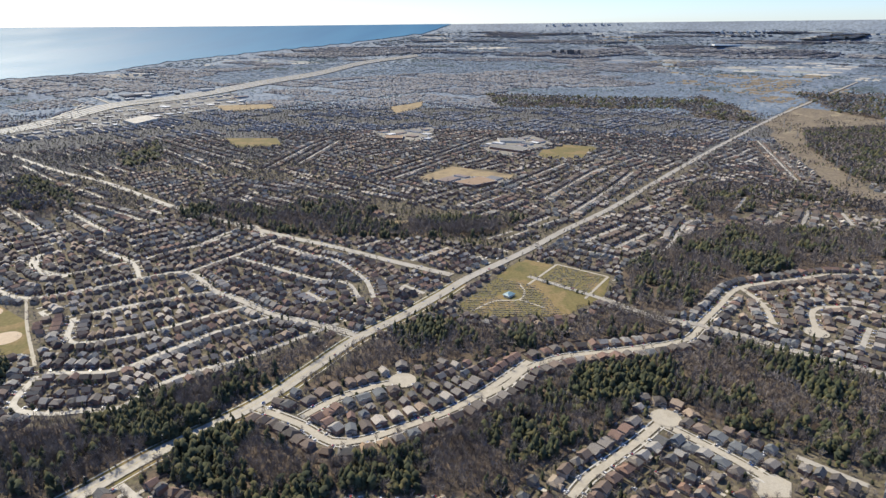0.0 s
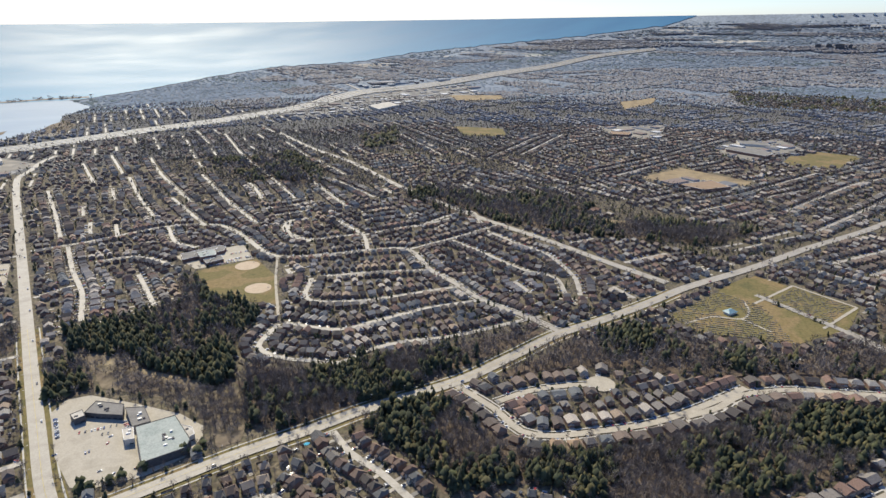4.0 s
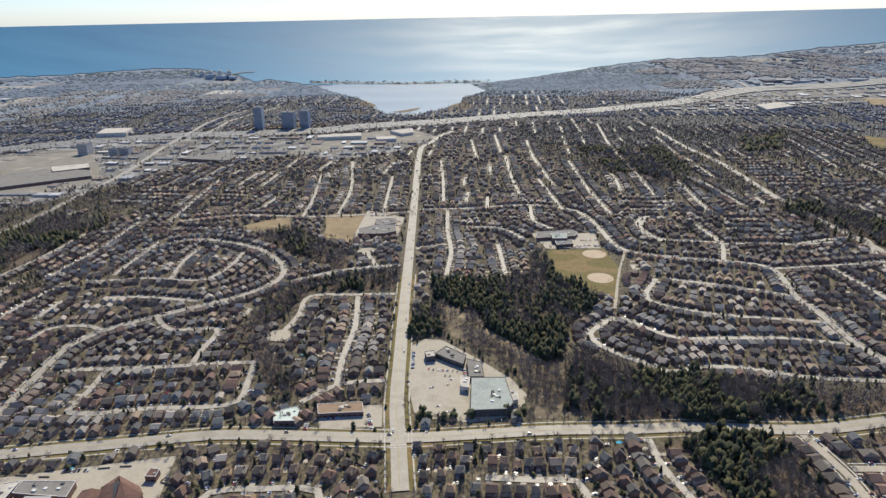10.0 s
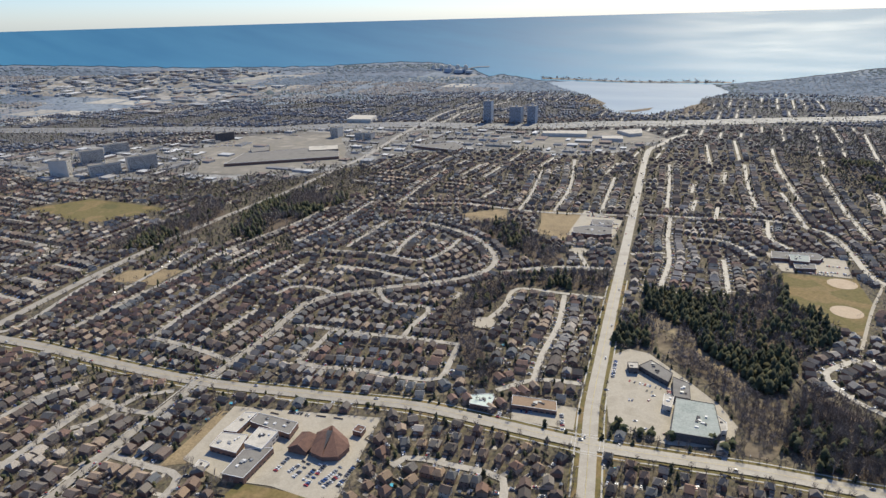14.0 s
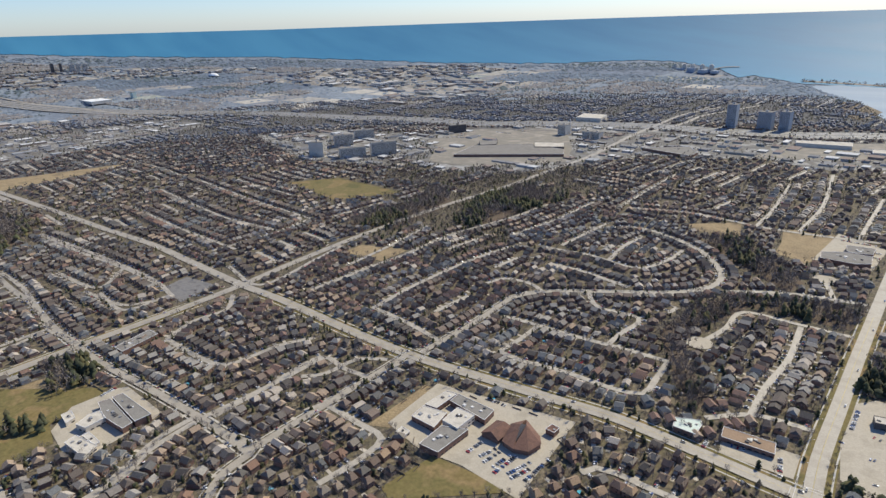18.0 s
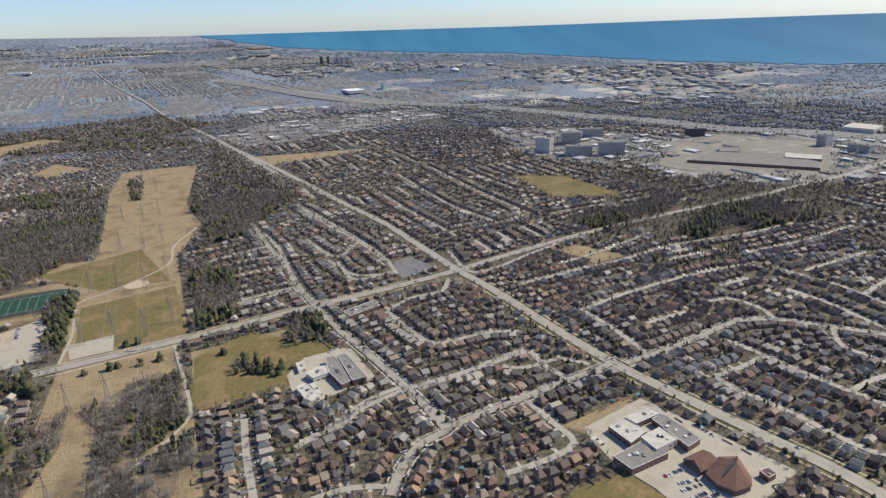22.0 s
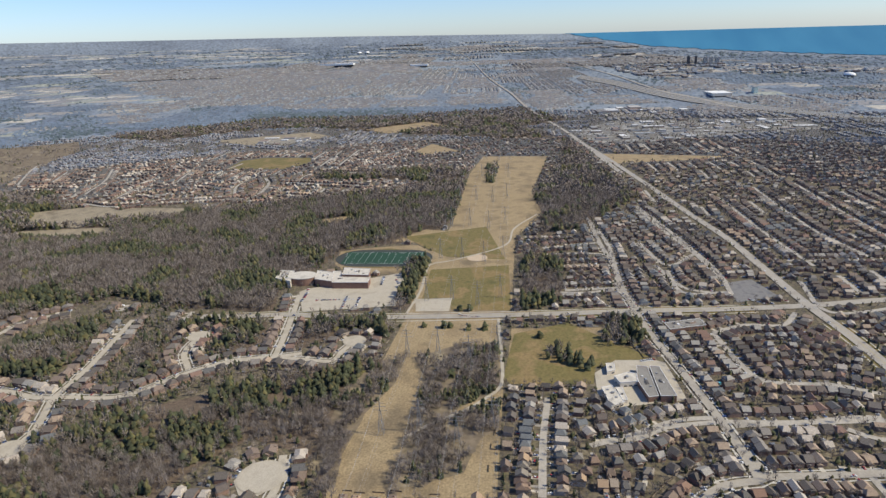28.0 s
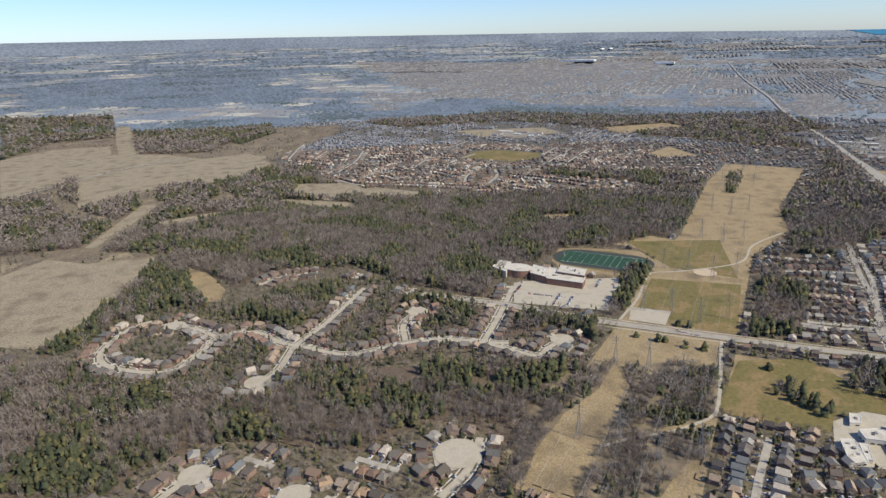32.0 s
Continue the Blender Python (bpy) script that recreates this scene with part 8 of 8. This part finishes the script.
def far_country():
    grid = 0.06
    cg, sg = math.cos(grid), math.sin(grid)
    rows, streets, field_q, scrub_q, works_q, sheds_q, wood_q = [], [], [], [], [], [], []
    for r0, r1, cell in ((3230, 8200, 400.0), (8200, 26000, 1150.0)):
        gx0, gy0 = np.meshgrid(np.arange(-r1, r1, cell), np.arange(-r1, r1, cell))
        u, v = gx0.ravel() + cell / 2, gy0.ravel() + cell / 2
        x, y = u * cg - v * sg, u * sg + v * cg
        r, az = np.hypot(x, y), azimuth(x, y)
        ok = (r > r0) & (r < r1) & (az > -88) & (az < 158)
        u, v, x, y, r = u[ok], v[ok], x[ok], y[ok], r[ok]
        zn = zone_of(x, y)
        far_off = cell > 500
        for n in range(len(x)):
            def at(a, b):
                return ((u[n] + a) * cg - (v[n] + b) * sg, (u[n] + a) * sg + (v[n] + b) * cg)
            s = 1.0 if not far_off else r[n] / 5200
            if zn[n] == 2:
                across = noise.noise((x[n] * 0.0011, y[n] * 0.0011, 8.0)) > 0
                gap = 56.0 * s
                for o in np.arange(-cell / 2 + gap / 2, cell / 2, gap):
                    lo, hi = -cell / 2 + rng.uniform(0, 60), cell / 2 - rng.uniform(0, 90)
                    if rng.random() < 0.12:
                        continue
                    streets.append((at(lo, o) if across else at(o, lo), at(hi, o) if across else at(o, hi), 8.5 * s))
                    p = lo + 6
                    step = 15 * max(1.0, r[n] / 3300) if not far_off else 44 * s
                    while p < hi:
                        for side in (-1, 1):
                            if rng.random() < 0.78:
                                q = o + side * (15.5 * s + rng.normal(0, 1))
                                a, b = at(p, q) if across else at(q, p)
                                long_way = rng.random() < 0.55
                                rows.append((a, b, grid + (0 if across == long_way else math.pi / 2), (step - 2.5) if long_way else 11 * s, 11 * s if long_way else step - 2.5, 4.8 * min(s, 1.6), 3.0 * min(s, 1.6)))
                        p += step
            elif zn[n] == 1:
                h = cell * 0.53
                e = rng.uniform(-0.05, 0.05, 8) * cell
                wood_q.append([at(-h + e[0], -h + e[1]), at(h + e[2], -h + e[3]), at(h + e[4], h + e[5]), at(-h + e[6], h + e[7])])
            elif zn[n] in (3, 5):
                for a in (-0.5, 0.0):
                    for b in (-0.5, 0.0):
                        if rng.random() < (0.62 if zn[n] == 3 else 0.8):
                            e = rng.uniform(0, 0.07, 8)
                            quad = [at(cell * (a + e[0]), cell * (b + e[1])), at(cell * (a + 0.5 - e[2]), cell * (b + e[3])), at(cell * (a + 0.5 - e[4]), cell * (b + 0.5 - e[5])), at(cell * (a + e[6]), cell * (b + 0.5 - e[7]))]
                            (field_q if zn[n] == 3 else scrub_q).append(quad)
            elif zn[n] == 4:
                h = cell * 0.46
                works_q.append([at(-h, -h), at(h, -h), at(h, h), at(-h, h)])
                for _ in range(16):
                    a, b = at(*rng.uniform(-cell / 2, cell / 2, 2))
                    w = rng.uniform(24, 95) * s
                    sheds_q.append((a, b, grid + (0 if rng.random() < 0.7 else math.pi / 2), w, w * rng.uniform(0.35, 0.8), rng.uniform(6, 10) * min(s, 1.5)))
    R = np.array(rows)
    keep = zone_of(R[:, 0], R[:, 1]) == 2
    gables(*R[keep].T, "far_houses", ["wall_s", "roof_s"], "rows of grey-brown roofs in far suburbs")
    S = np.array(sheds_q)
    S = S[np.isin(zone_of(S[:, 0], S[:, 1]), (4,))]
    box_lot(*S.T, "far_works", "pale and grey sheds of far industry")
    st = []
    for p, q, w in streets:
        p, q = np.array(p), np.array(q)
        d = (q - p) / np.linalg.norm(q - p)
        o = np.array((-d[1], d[0])) * w / 2
        st.append([p + o, p - o, q - o, q + o])
    mid = np.array([np.mean(q, axis=0) for q in st])
    ok = zone_of(mid[:, 0], mid[:, 1]) == 2
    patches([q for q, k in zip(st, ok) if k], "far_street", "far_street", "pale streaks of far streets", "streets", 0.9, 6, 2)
    for quads, name, material, label, cat, zid in ((wood_q, "far_undergrowth", "far_litter", "floor of far woods tinted blue-grey for haze", "woods", 1), (field_q, "far_fields", "far_field", "tan and brown farm fields far off", "fields", 3), (scrub_q, "far_scrub", "rural", "rough brown scrub far off", "scrub", 5), (works_q, "far_yards", "far_yard", "pale yards round far sheds", "yards", 4)):
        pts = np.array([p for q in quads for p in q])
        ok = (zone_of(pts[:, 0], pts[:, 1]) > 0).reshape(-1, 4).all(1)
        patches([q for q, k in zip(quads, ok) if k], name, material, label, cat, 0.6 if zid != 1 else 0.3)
    # woods, garden trees and hedgerows
    x, y = spread(105000, 3230, 30000)
    zn = zone_of(x, y)
    pick = rng.random(len(x))
    keep = (zn == 1) | (zn == 2) & (pick < 0.3) | (zn == 3) & (pick < 0.05) | (zn == 5) & (pick < 0.25) | (zn == 4) & (pick < 0.08)
    x, y, zn = x[keep], y[keep], zn[keep]
    r = np.hypot(x, y)
    n = len(x)
    w = rng.uniform(5.5, 11, n) * np.clip(r / 4200, 1, 4) * np.where(zn == 2, 0.7, 1)
    h = rng.uniform(5, 9, n) * np.clip(r / 8000, 1, 1.8)
    k, z, th = shrink(x, y), true_land(x, y), rng.uniform(0, 6.3, n)
    V = np.zeros((n, 9, 3))
    for q in range(4):
        V[:, q] = np.c_[x + w * 0.8 * np.cos(th + q * 1.57), y + w * 0.8 * np.sin(th + q * 1.57), z - 2]
        V[:, q + 4] = np.c_[x + w * np.cos(th + q * 1.57 + 0.4), y + w * np.sin(th + q * 1.57 + 0.4), z + h * rng.uniform(0.45, 0.7, n)]
    V[:, 8] = np.c_[x + rng.normal(0, 0.2, n) * w, y, z + h]
    tri = [(q, (q + 1) % 4, 4 + q) for q in range(4)] + [((q + 1) % 4, 4 + (q + 1) % 4, 4 + q) for q in range(4)] + [(4 + q, 4 + (q + 1) % 4, 8) for q in range(4)]
    V = bring(V, np.repeat(k[:, None], 9, 1))
    fir = np.array([noise.noise((a * 0.0016, b * 0.0016, 21.0)) for a, b in zip(x, y)]) + rng.normal(0, 0.12, n) > 0.24
    for sel, name, material, label in ((~fir, "far_woods", "far_wood", "bare woods tinted haze-blue towards the skyline"), (fir, "far_conifers", "far_fir", "dark conifers in far woods, haze-tinted")):
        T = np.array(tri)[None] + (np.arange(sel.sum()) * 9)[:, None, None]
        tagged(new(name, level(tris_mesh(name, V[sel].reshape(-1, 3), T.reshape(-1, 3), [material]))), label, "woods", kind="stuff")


far_country()


def brought(x, y, ang=0.0):
    """The pose of a far thing whose true place is x, y."""
    k = float(shrink(x, y))
    p = bring(np.array((x, y, float(true_land(x, y)))), np.array(k))
    return Matrix.Translation(p) @ Matrix.Rotation(ang, 4, "Z") @ Matrix.Diagonal((k, k, k, 1))


def far_tower(x, y, w, d, h, label, wall, group):
    e = new("apartment_tower")
    e.matrix_world = brought(x, y, math.atan2(-x, y))
    tagged(e, label, "apartment building", group)
    part("wall", Shape().box(-w / 2, w / 2, -d / 2, d / 2, -3, h).mesh("wall", wall), e)
    part("roof_house", Shape().box(-w / 5, w / 5, -d / 4, d / 4, h, h + 5).mesh("roof_house", wall), e)
    for b in range(int(w / 9)):
        u = -w / 2 + 5 + 9 * b
        part("window_band", Shape().box(u - 1.8, u + 1.8, -d / 2 - 0.15, -d / 2 + 0.1, 4, h - 4).mesh("window_band", "glass"), e)


for x, y, w, h, wall in ((-7400, 1833, 34, 82, "dark_wall"), (-7299, 1884, 26, 84, "dark_wall"), (-7272, 1977, 52, 72, "pale_wall"), (-7200, 2013, 40, 76, "pale_wall"), (-7224, 2082, 50, 70, "pale_wall"), (-6900, 1120, 44, 36, "pale_wall"), (-6950, 1210, 30, 40, "pale_wall")):
    far_tower(x, y, w, 22, h, "slab of flats standing over far industry", wall, "towers over far industry")
for x, y, w, h in ((7866, 5244, 60, 42), (7954, 5162, 60, 46), (7757, 4898, 95, 62), (7836, 4823, 40, 56)):
    far_tower(x, y, w, 24, h, "dark slab of flats among far woods", "dark_wall", "dark slabs among far woods")
for a in range(16):
    x, y = 30697 + 210 * a + 260 * math.sin(a * 2.3), 21047 - 185 * a
    far_tower(x, y, 90, 90, (50, 90, 70, 120, 60, 50, 80, 55)[a % 8], "tower of a city on the skyline", "bright_wall", "city towers on the skyline")
for a in range(9):
    far_tower(21475 + 420 * a, 8352 - 120 * a, 90, 60, (45, 70, 55, 40)[a % 4], "tower of a distant town centre", "bright_wall", "towers of a distant town centre")


def far_hall(name, x, y, w, d, h, ang, wall, roof, label):
    e = new(name)
    e.matrix_world = brought(x, y, ang)
    tagged(e, label, "warehouse", "far warehouses")
    part("wall", Shape().box(-w / 2, w / 2, -d / 2, d / 2, -3, h).mesh("wall", wall), e)
    part("roof", Shape().box(-w / 2 - 0.5, w / 2 + 0.5, -d / 2 - 0.5, d / 2 + 0.5, h, h + 1).mesh("roof", roof), e)


far_hall("warehouse", -10010, -2860, 720, 150, 22, math.pi / 2, "bright_wall", "bright_roof", "very long white warehouse among far fields")
far_hall("warehouse", -9030, -1336, 240, 120, 18, math.pi / 2, "bright_wall", "bright_roof", "white warehouse beyond the far suburb")
far_hall("warehouse", 12712, 4662, 500, 160, 22, -0.85, "bright_wall", "bright_roof", "long white warehouse among far woods")
far_hall("warehouse", -4020, 1180, 150, 110, 13, 0.06, "pale_wall", "bright_roof", "broad pale hall in open ground")
far_hall("hotel_block", -4060, 1400, 40, 22, 34, 0.06, "mint_roof", "grey_roof", "pale green block beside the broad hall")


def far_dome(x, y, w):
    e = new("air_dome")
    e.matrix_world = brought(x, y)
    tagged(e, "white air-supported sports dome", "dome", "white domes")
    s = Shape()
    for k in range(5):
        r0, r1 = w * math.cos(k * 0.314), w * math.cos((k + 1) * 0.314)
        z0, z1 = 0.34 * w * math.sin(k * 0.314), 0.34 * w * math.sin((k + 1) * 0.314)
        ring = [(math.cos(a), 0.6 * math.sin(a)) for a in np.linspace(0, 2 * math.pi, 17)[:-1]]
        s.add([(c * r0, q * r0, z0) for c, q in ring] + [(c * r1, q * r1, z1) for c, q in ring], [(i, (i + 1) % 16, 16 + (i + 1) % 16, 16 + i) for i in range(16)])
    part("skin", s.mesh("skin", "bright_roof"), e)


far_dome(-16061, -3850, 90)
far_dome(-16272, -3700, 90)
far_dome(-5215, 2461, 62)


# ---------------- power station on the far shore ----------------
def power_station():
    e = new("power_station")
    z = float(land(-1633, 3544))
    e.location = (-1633, 3544, z - 4)
    tagged(e, "grey blocky power station on the far lake shore", "power station")
    for x, y, w, d, h in ((-90, 30, 60, 40, 30), (-10, 10, 44, 40, 36), (60, 0, 50, 36, 26), (120, 5, 36, 30, 20), (-160, 30, 50, 36, 18)):
        part("block", Shape().box(x - w / 2, x + w / 2, y - d / 2, y + d / 2, 0, h * 0.7).mesh("block", "blue_wall"), e)
    for k in range(5):
        u = -120 + 52 * k
        ring = [(u + 13 * math.cos(a), 34 + 13 * math.sin(a)) for a in np.linspace(0, 2 * math.pi, 17)[:-1]]
        part("dome", Shape().prism(ring, 0, 38).prism([(u + (px - u) * 0.6, 34 + (py - 34) * 0.6) for px, py in ring], 38, 44).mesh("dome", "pale_wall"), e)
    pier = smooth([(-1562, 3603), (-1510, 3680), (-1446, 3710)], 15)
    strips("breakwater", [ribbon(pier, 16, 4.0)], "grey_roof", label="low stone breakwater off the power station", category="breakwater", kind="structure")


power_station()


# ---------------- sand spit ----------------
spit = smooth([(-1067, 3551), (-906, 3565), (-713, 3565), (-464, 3578), (-284, 3606), (-99, 3616)], 25)
strips("sand_spit", [ribbon(spit, 30, 1.0)], "gravel", label="low sand spit between bay and lake", category="beach", kind="structure")
sx = np.concatenate([spit[:, 0] + rng.normal(0, 10, len(spit)) for _ in range(3)])
sy = np.concatenate([spit[:, 1] + rng.normal(0, 9, len(spit)) for _ in range(3)])
kp = rng.random(len(sx)) < 0.75
grove("spit_trees", sx[kp], sy[kp], rng.uniform(8, 20, kp.sum()), rng.uniform(18, 40, kp.sum()), BARE, "thin line of bare trees on the sand spit", "trees")
for line in ([(-773, 3117), (-662, 3043), (-574, 2882), (-577, 2746), (-590, 2637), (-673, 2723)], [(-260, 2745), (-227, 2898), (-178, 3007), (-139, 2852), (-173, 2656), (-231, 2631)], [(-473, 2671), (-428, 2714), (-363, 2807), (-368, 2724), (-414, 2649)]):
    drape("mud_flat", line, "rural", 1.1, label="brown mud and reeds at the edge of the bay", category="mud flat")
drape("beach", [(-414, 2589), (-298, 2607), (-175, 2703), (-166, 2624), (-269, 2546), (-401, 2530)], "gravel", 1.2, label="pale sand at the head of the bay", category="beach")


# ---------------- cars on drives and roads ----------------
for q in order[:6500]:
    if rng.random() < (0.62 if hd[q] < 1100 else 0.5):
        x, y, ang, w, d = houses[q]
        g = -1 if kinds[q] % 2 else 1
        for lane in ((1.6, 3.4) if rng.random() < 0.4 else (2.4,)):
            u, v = g * lane * w / 10, d / 2 + rng.uniform(2.8, 4.6)
            car(x + u * math.cos(ang) - v * math.sin(ang), y + u * math.sin(ang) + v * math.cos(ang), ang + math.pi / 2, 0.4)
for kind, line in roads:
    if kind in ("arterial", "collector"):
        k = 6
        while k < len(line) - 2:
            if 430 < math.hypot(*line[k]) < 2600:
                d = line[k + 1] - line[k]
                d = d / np.linalg.norm(d)
                s = rng.choice([-1, 1])
                off = np.array((d[1], -d[0])) * s * (4.6 if kind == "arterial" else 2.8)
                far_cars.append((*(line[k] + off), math.atan2(d[1], d[0]), LIFT[kind] + 1.0))
            k += int(rng.integers(5, 14))
# rows of parked cars in the far lots
for kind, con, poly in areas:
    if kind in ("gravel", "concrete", "commerce") and math.hypot(*np.mean(poly, axis=0)) > 900:
        xs, ys = zip(*poly)
        for _ in range(9):
            cx, cy = rng.uniform(min(xs), max(xs)), rng.uniform(min(ys), max(ys))
            for k in range(int(rng.integers(8, 26))):
                x, y = cx + 2.8 * k, cy + 0.17 * k
                i, j = cells(x, y)
                if rng.random() < 0.75 and inside(poly, np.array([x]), np.array([y]))[0] and abs(x) < HALF and abs(y) < HALF and plan[i, j] in (2, 5):
                    far_cars.append((x, y, math.pi / 2, 0.9))
cb_v, cb_t = CAR_BODY.tris()
cc_v, cc_t = CAR_CAB.tris()


def many_cars(P, tv, tt, name, material, label):
    ca, sa = np.cos(P[:, 2])[:, None], np.sin(P[:, 2])[:, None]
    V = np.stack([tv[:, 0] * ca - tv[:, 1] * sa + P[:, 0:1], tv[:, 0] * sa + tv[:, 1] * ca + P[:, 1:2], tv[:, 2] + P[:, 3:4] + 0 * ca], -1)
    T = tt[None] + (np.arange(len(P)) * len(tv))[:, None, None]
    tagged(new(name, tris_mesh(name, V.reshape(-1, 3), T.reshape(-1, 3), [material])), label, "cars", kind="stuff")


far_cars = np.array(far_cars)
close_by = np.hypot(far_cars[:, 0], far_cars[:, 1]) < 1000
many_cars(far_cars[close_by], cb_v, cb_t, "distant_cars", "car_s", "cars on driveways and roads")
many_cars(far_cars[close_by], cc_v, cc_t, "distant_car_windows", "glass", "dark glass of cars on driveways and roads")
small = Shape().add([(-2.2, -0.9, 0.3), (2.2, -0.9, 0.3), (2.2, 0.9, 0.3), (-2.2, 0.9, 0.3), (-1.9, -0.8, 1.3), (0.9, -0.8, 1.3), (0.9, 0.8, 1.3), (-1.9, 0.8, 1.3)], [(4, 5, 6, 7), (0, 1, 5, 4), (1, 2, 6, 5), (2, 3, 7, 6), (3, 0, 4, 7)])
many_cars(far_cars[~close_by], *small.tris(), "far_parked_cars", "car_s", "specks of parked cars along far streets")


# ---------------- garden fences, sheds, pools ----------------
fences, hut_w, hut_r = Shape(), Shape(), Shape()
for q in order[:1500]:
    x, y, ang, w, d = houses[q]
    ca, sa = math.cos(ang), math.sin(ang)

    def at(u, v):
        return (x + u * ca - v * sa, y + u * sa + v * ca)

    back = -d / 2 - rng.uniform(8, 11)
    segs = [((-w / 2 - 0.8, back), (w / 2 + 0.8, back)), ((w / 2 + 0.8, back), (w / 2 + 0.8, -d / 2 + 2))]
    for a, b in segs:
        p, r_ = at(*a), at(*b)
        m_ = at((a[0] + b[0]) / 2, (a[1] + b[1]) / 2)
        i, j = cells([p[0], r_[0], m_[0]], [p[1], r_[1], m_[1]])
        if not np.isin(plan[i, j], (1, 4)).any():
            fences.add([(*p, 0), (*r_, 0), (*r_, 1.8), (*p, 1.8)], [(0, 1, 2, 3)])
            nx, ny = (r_[1] - p[1]), -(r_[0] - p[0])
            l = math.hypot(nx, ny)
            o = (nx / l * 0.12, ny / l * 0.12)
            fences.add([(p[0] + o[0], p[1] + o[1], 0), (r_[0] + o[0], r_[1] + o[1], 0), (r_[0] + o[0], r_[1] + o[1], 1.8), (p[0] + o[0], p[1] + o[1], 1.8)], [(3, 2, 1, 0)])
    if rng.random() < 0.45:
        u, v = rng.uniform(-w / 2 + 1, w / 2 - 1), back + 2.2
        c = at(u, v)
        i, j = cells(c[0], c[1])
        if plan[i, j] == 0:
            s = Shape().box(-1.3, 1.3, -1.1, 1.1, 0, 2.1)
            t = Shape().hip(-1.6, 1.6, -1.4, 1.4, 2.1, 0.9, 0.0, 0.1)
            for src, dst in ((s, hut_w), (t, hut_r)):
                dst.add([(c[0] + a * ca - b * sa, c[1] + a * sa + b * ca, z) for a, b, z in src.v], src.f)
tagged(new("garden_fences", fences.mesh("garden_fences", "fence")), "weathered wooden fences between back yards", "fences", kind="stuff")
tagged(new("garden_sheds", hut_w.mesh("garden_sheds", "wall_s")), "small garden sheds in back yards", "sheds", kind="stuff")
tagged(new("shed_roofs", hut_r.mesh("shed_roofs", "roof_s")), "small pitched roofs of garden sheds", "roofs", kind="stuff")
for q in order[20:1000:47]:
    x, y, ang, w, d = houses[q]
    v = -d / 2 - 5
    px, py = x - v * math.sin(ang), y + v * math.cos(ang)
    i, j = cells(px, py)
    if plan[i, j] == 0:
        ring = [(px + 3.4 * math.cos(a), py + 2.2 * math.sin(a), 0.45) for a in np.linspace(0, 6.283, 15)[:-1]]
        tagged(new("swimming_pool", mesh_of("swimming_pool", ring, [tuple(range(14))], "pool")), "small turquoise garden pool", "pool", "garden pools")


# ---------------- street lamps and crossings ----------------
lamp_pole = Shape().beam((0, 0, 0), (0, 0, 9.5), 0.14, 6).mesh("pole", "steel")
lamp_arm = Shape().beam((0, 0, 9.3), (2.4, 0, 9.8), 0.08, 5).mesh("arm", "steel")
lamp_head = Shape().box(2.0, 3.0, -0.2, 0.2, 9.7, 9.9, True).mesh("lamp_head", "trim")
lamps = 0
for kind, line in roads:
    if kind == "arterial" and lamps < 64:
        for k in range(2, len(line) - 2, 3):
            if 430 < math.hypot(*line[k]) < 950 and lamps < 64:
                d = line[k + 1] - line[k]
                d = d / np.linalg.norm(d)
                p = line[k] + np.array((-d[1], d[0])) * 10.6
                e = new("street_lamp")
                e.matrix_world = pose(p[0], p[1], 0.3, 0, 0, math.degrees(math.atan2(d[1], d[0])) - 90)
                tagged(e, "tall grey street lamp on a grass verge", "street lamp", "street lamps along the main roads")
                part("pole", lamp_pole, e)
                part("arm", lamp_arm, e)
                part("lamp_head", lamp_head, e)
                lamps += 1


def crossing(x, y, turn):
    """White stop lines and zebra edges on the four sides of a junction."""
    e = new("road_marking")
    e.matrix_world = pose(x, y, 1.66, 0, 0, turn)
    tagged(e, "white stop lines and crosswalks at a junction", "road marking", kind="structure")
    for k in range(4):
        m = Matrix.Rotation(k * math.pi / 2, 4, "Z")
        s = Shape()
        for r in (11.5, 15.0):
            s.box(r - 0.16, r + 0.16, -8.6, 8.6, 0, 0.02)
        ob = part("crosswalk", s.mesh("crosswalk", "white"), e)
        ob.matrix_local = m


crossing(-99, 511, 8)
crossing(-900, 420, 5)
crossing(-526, 450, 4)
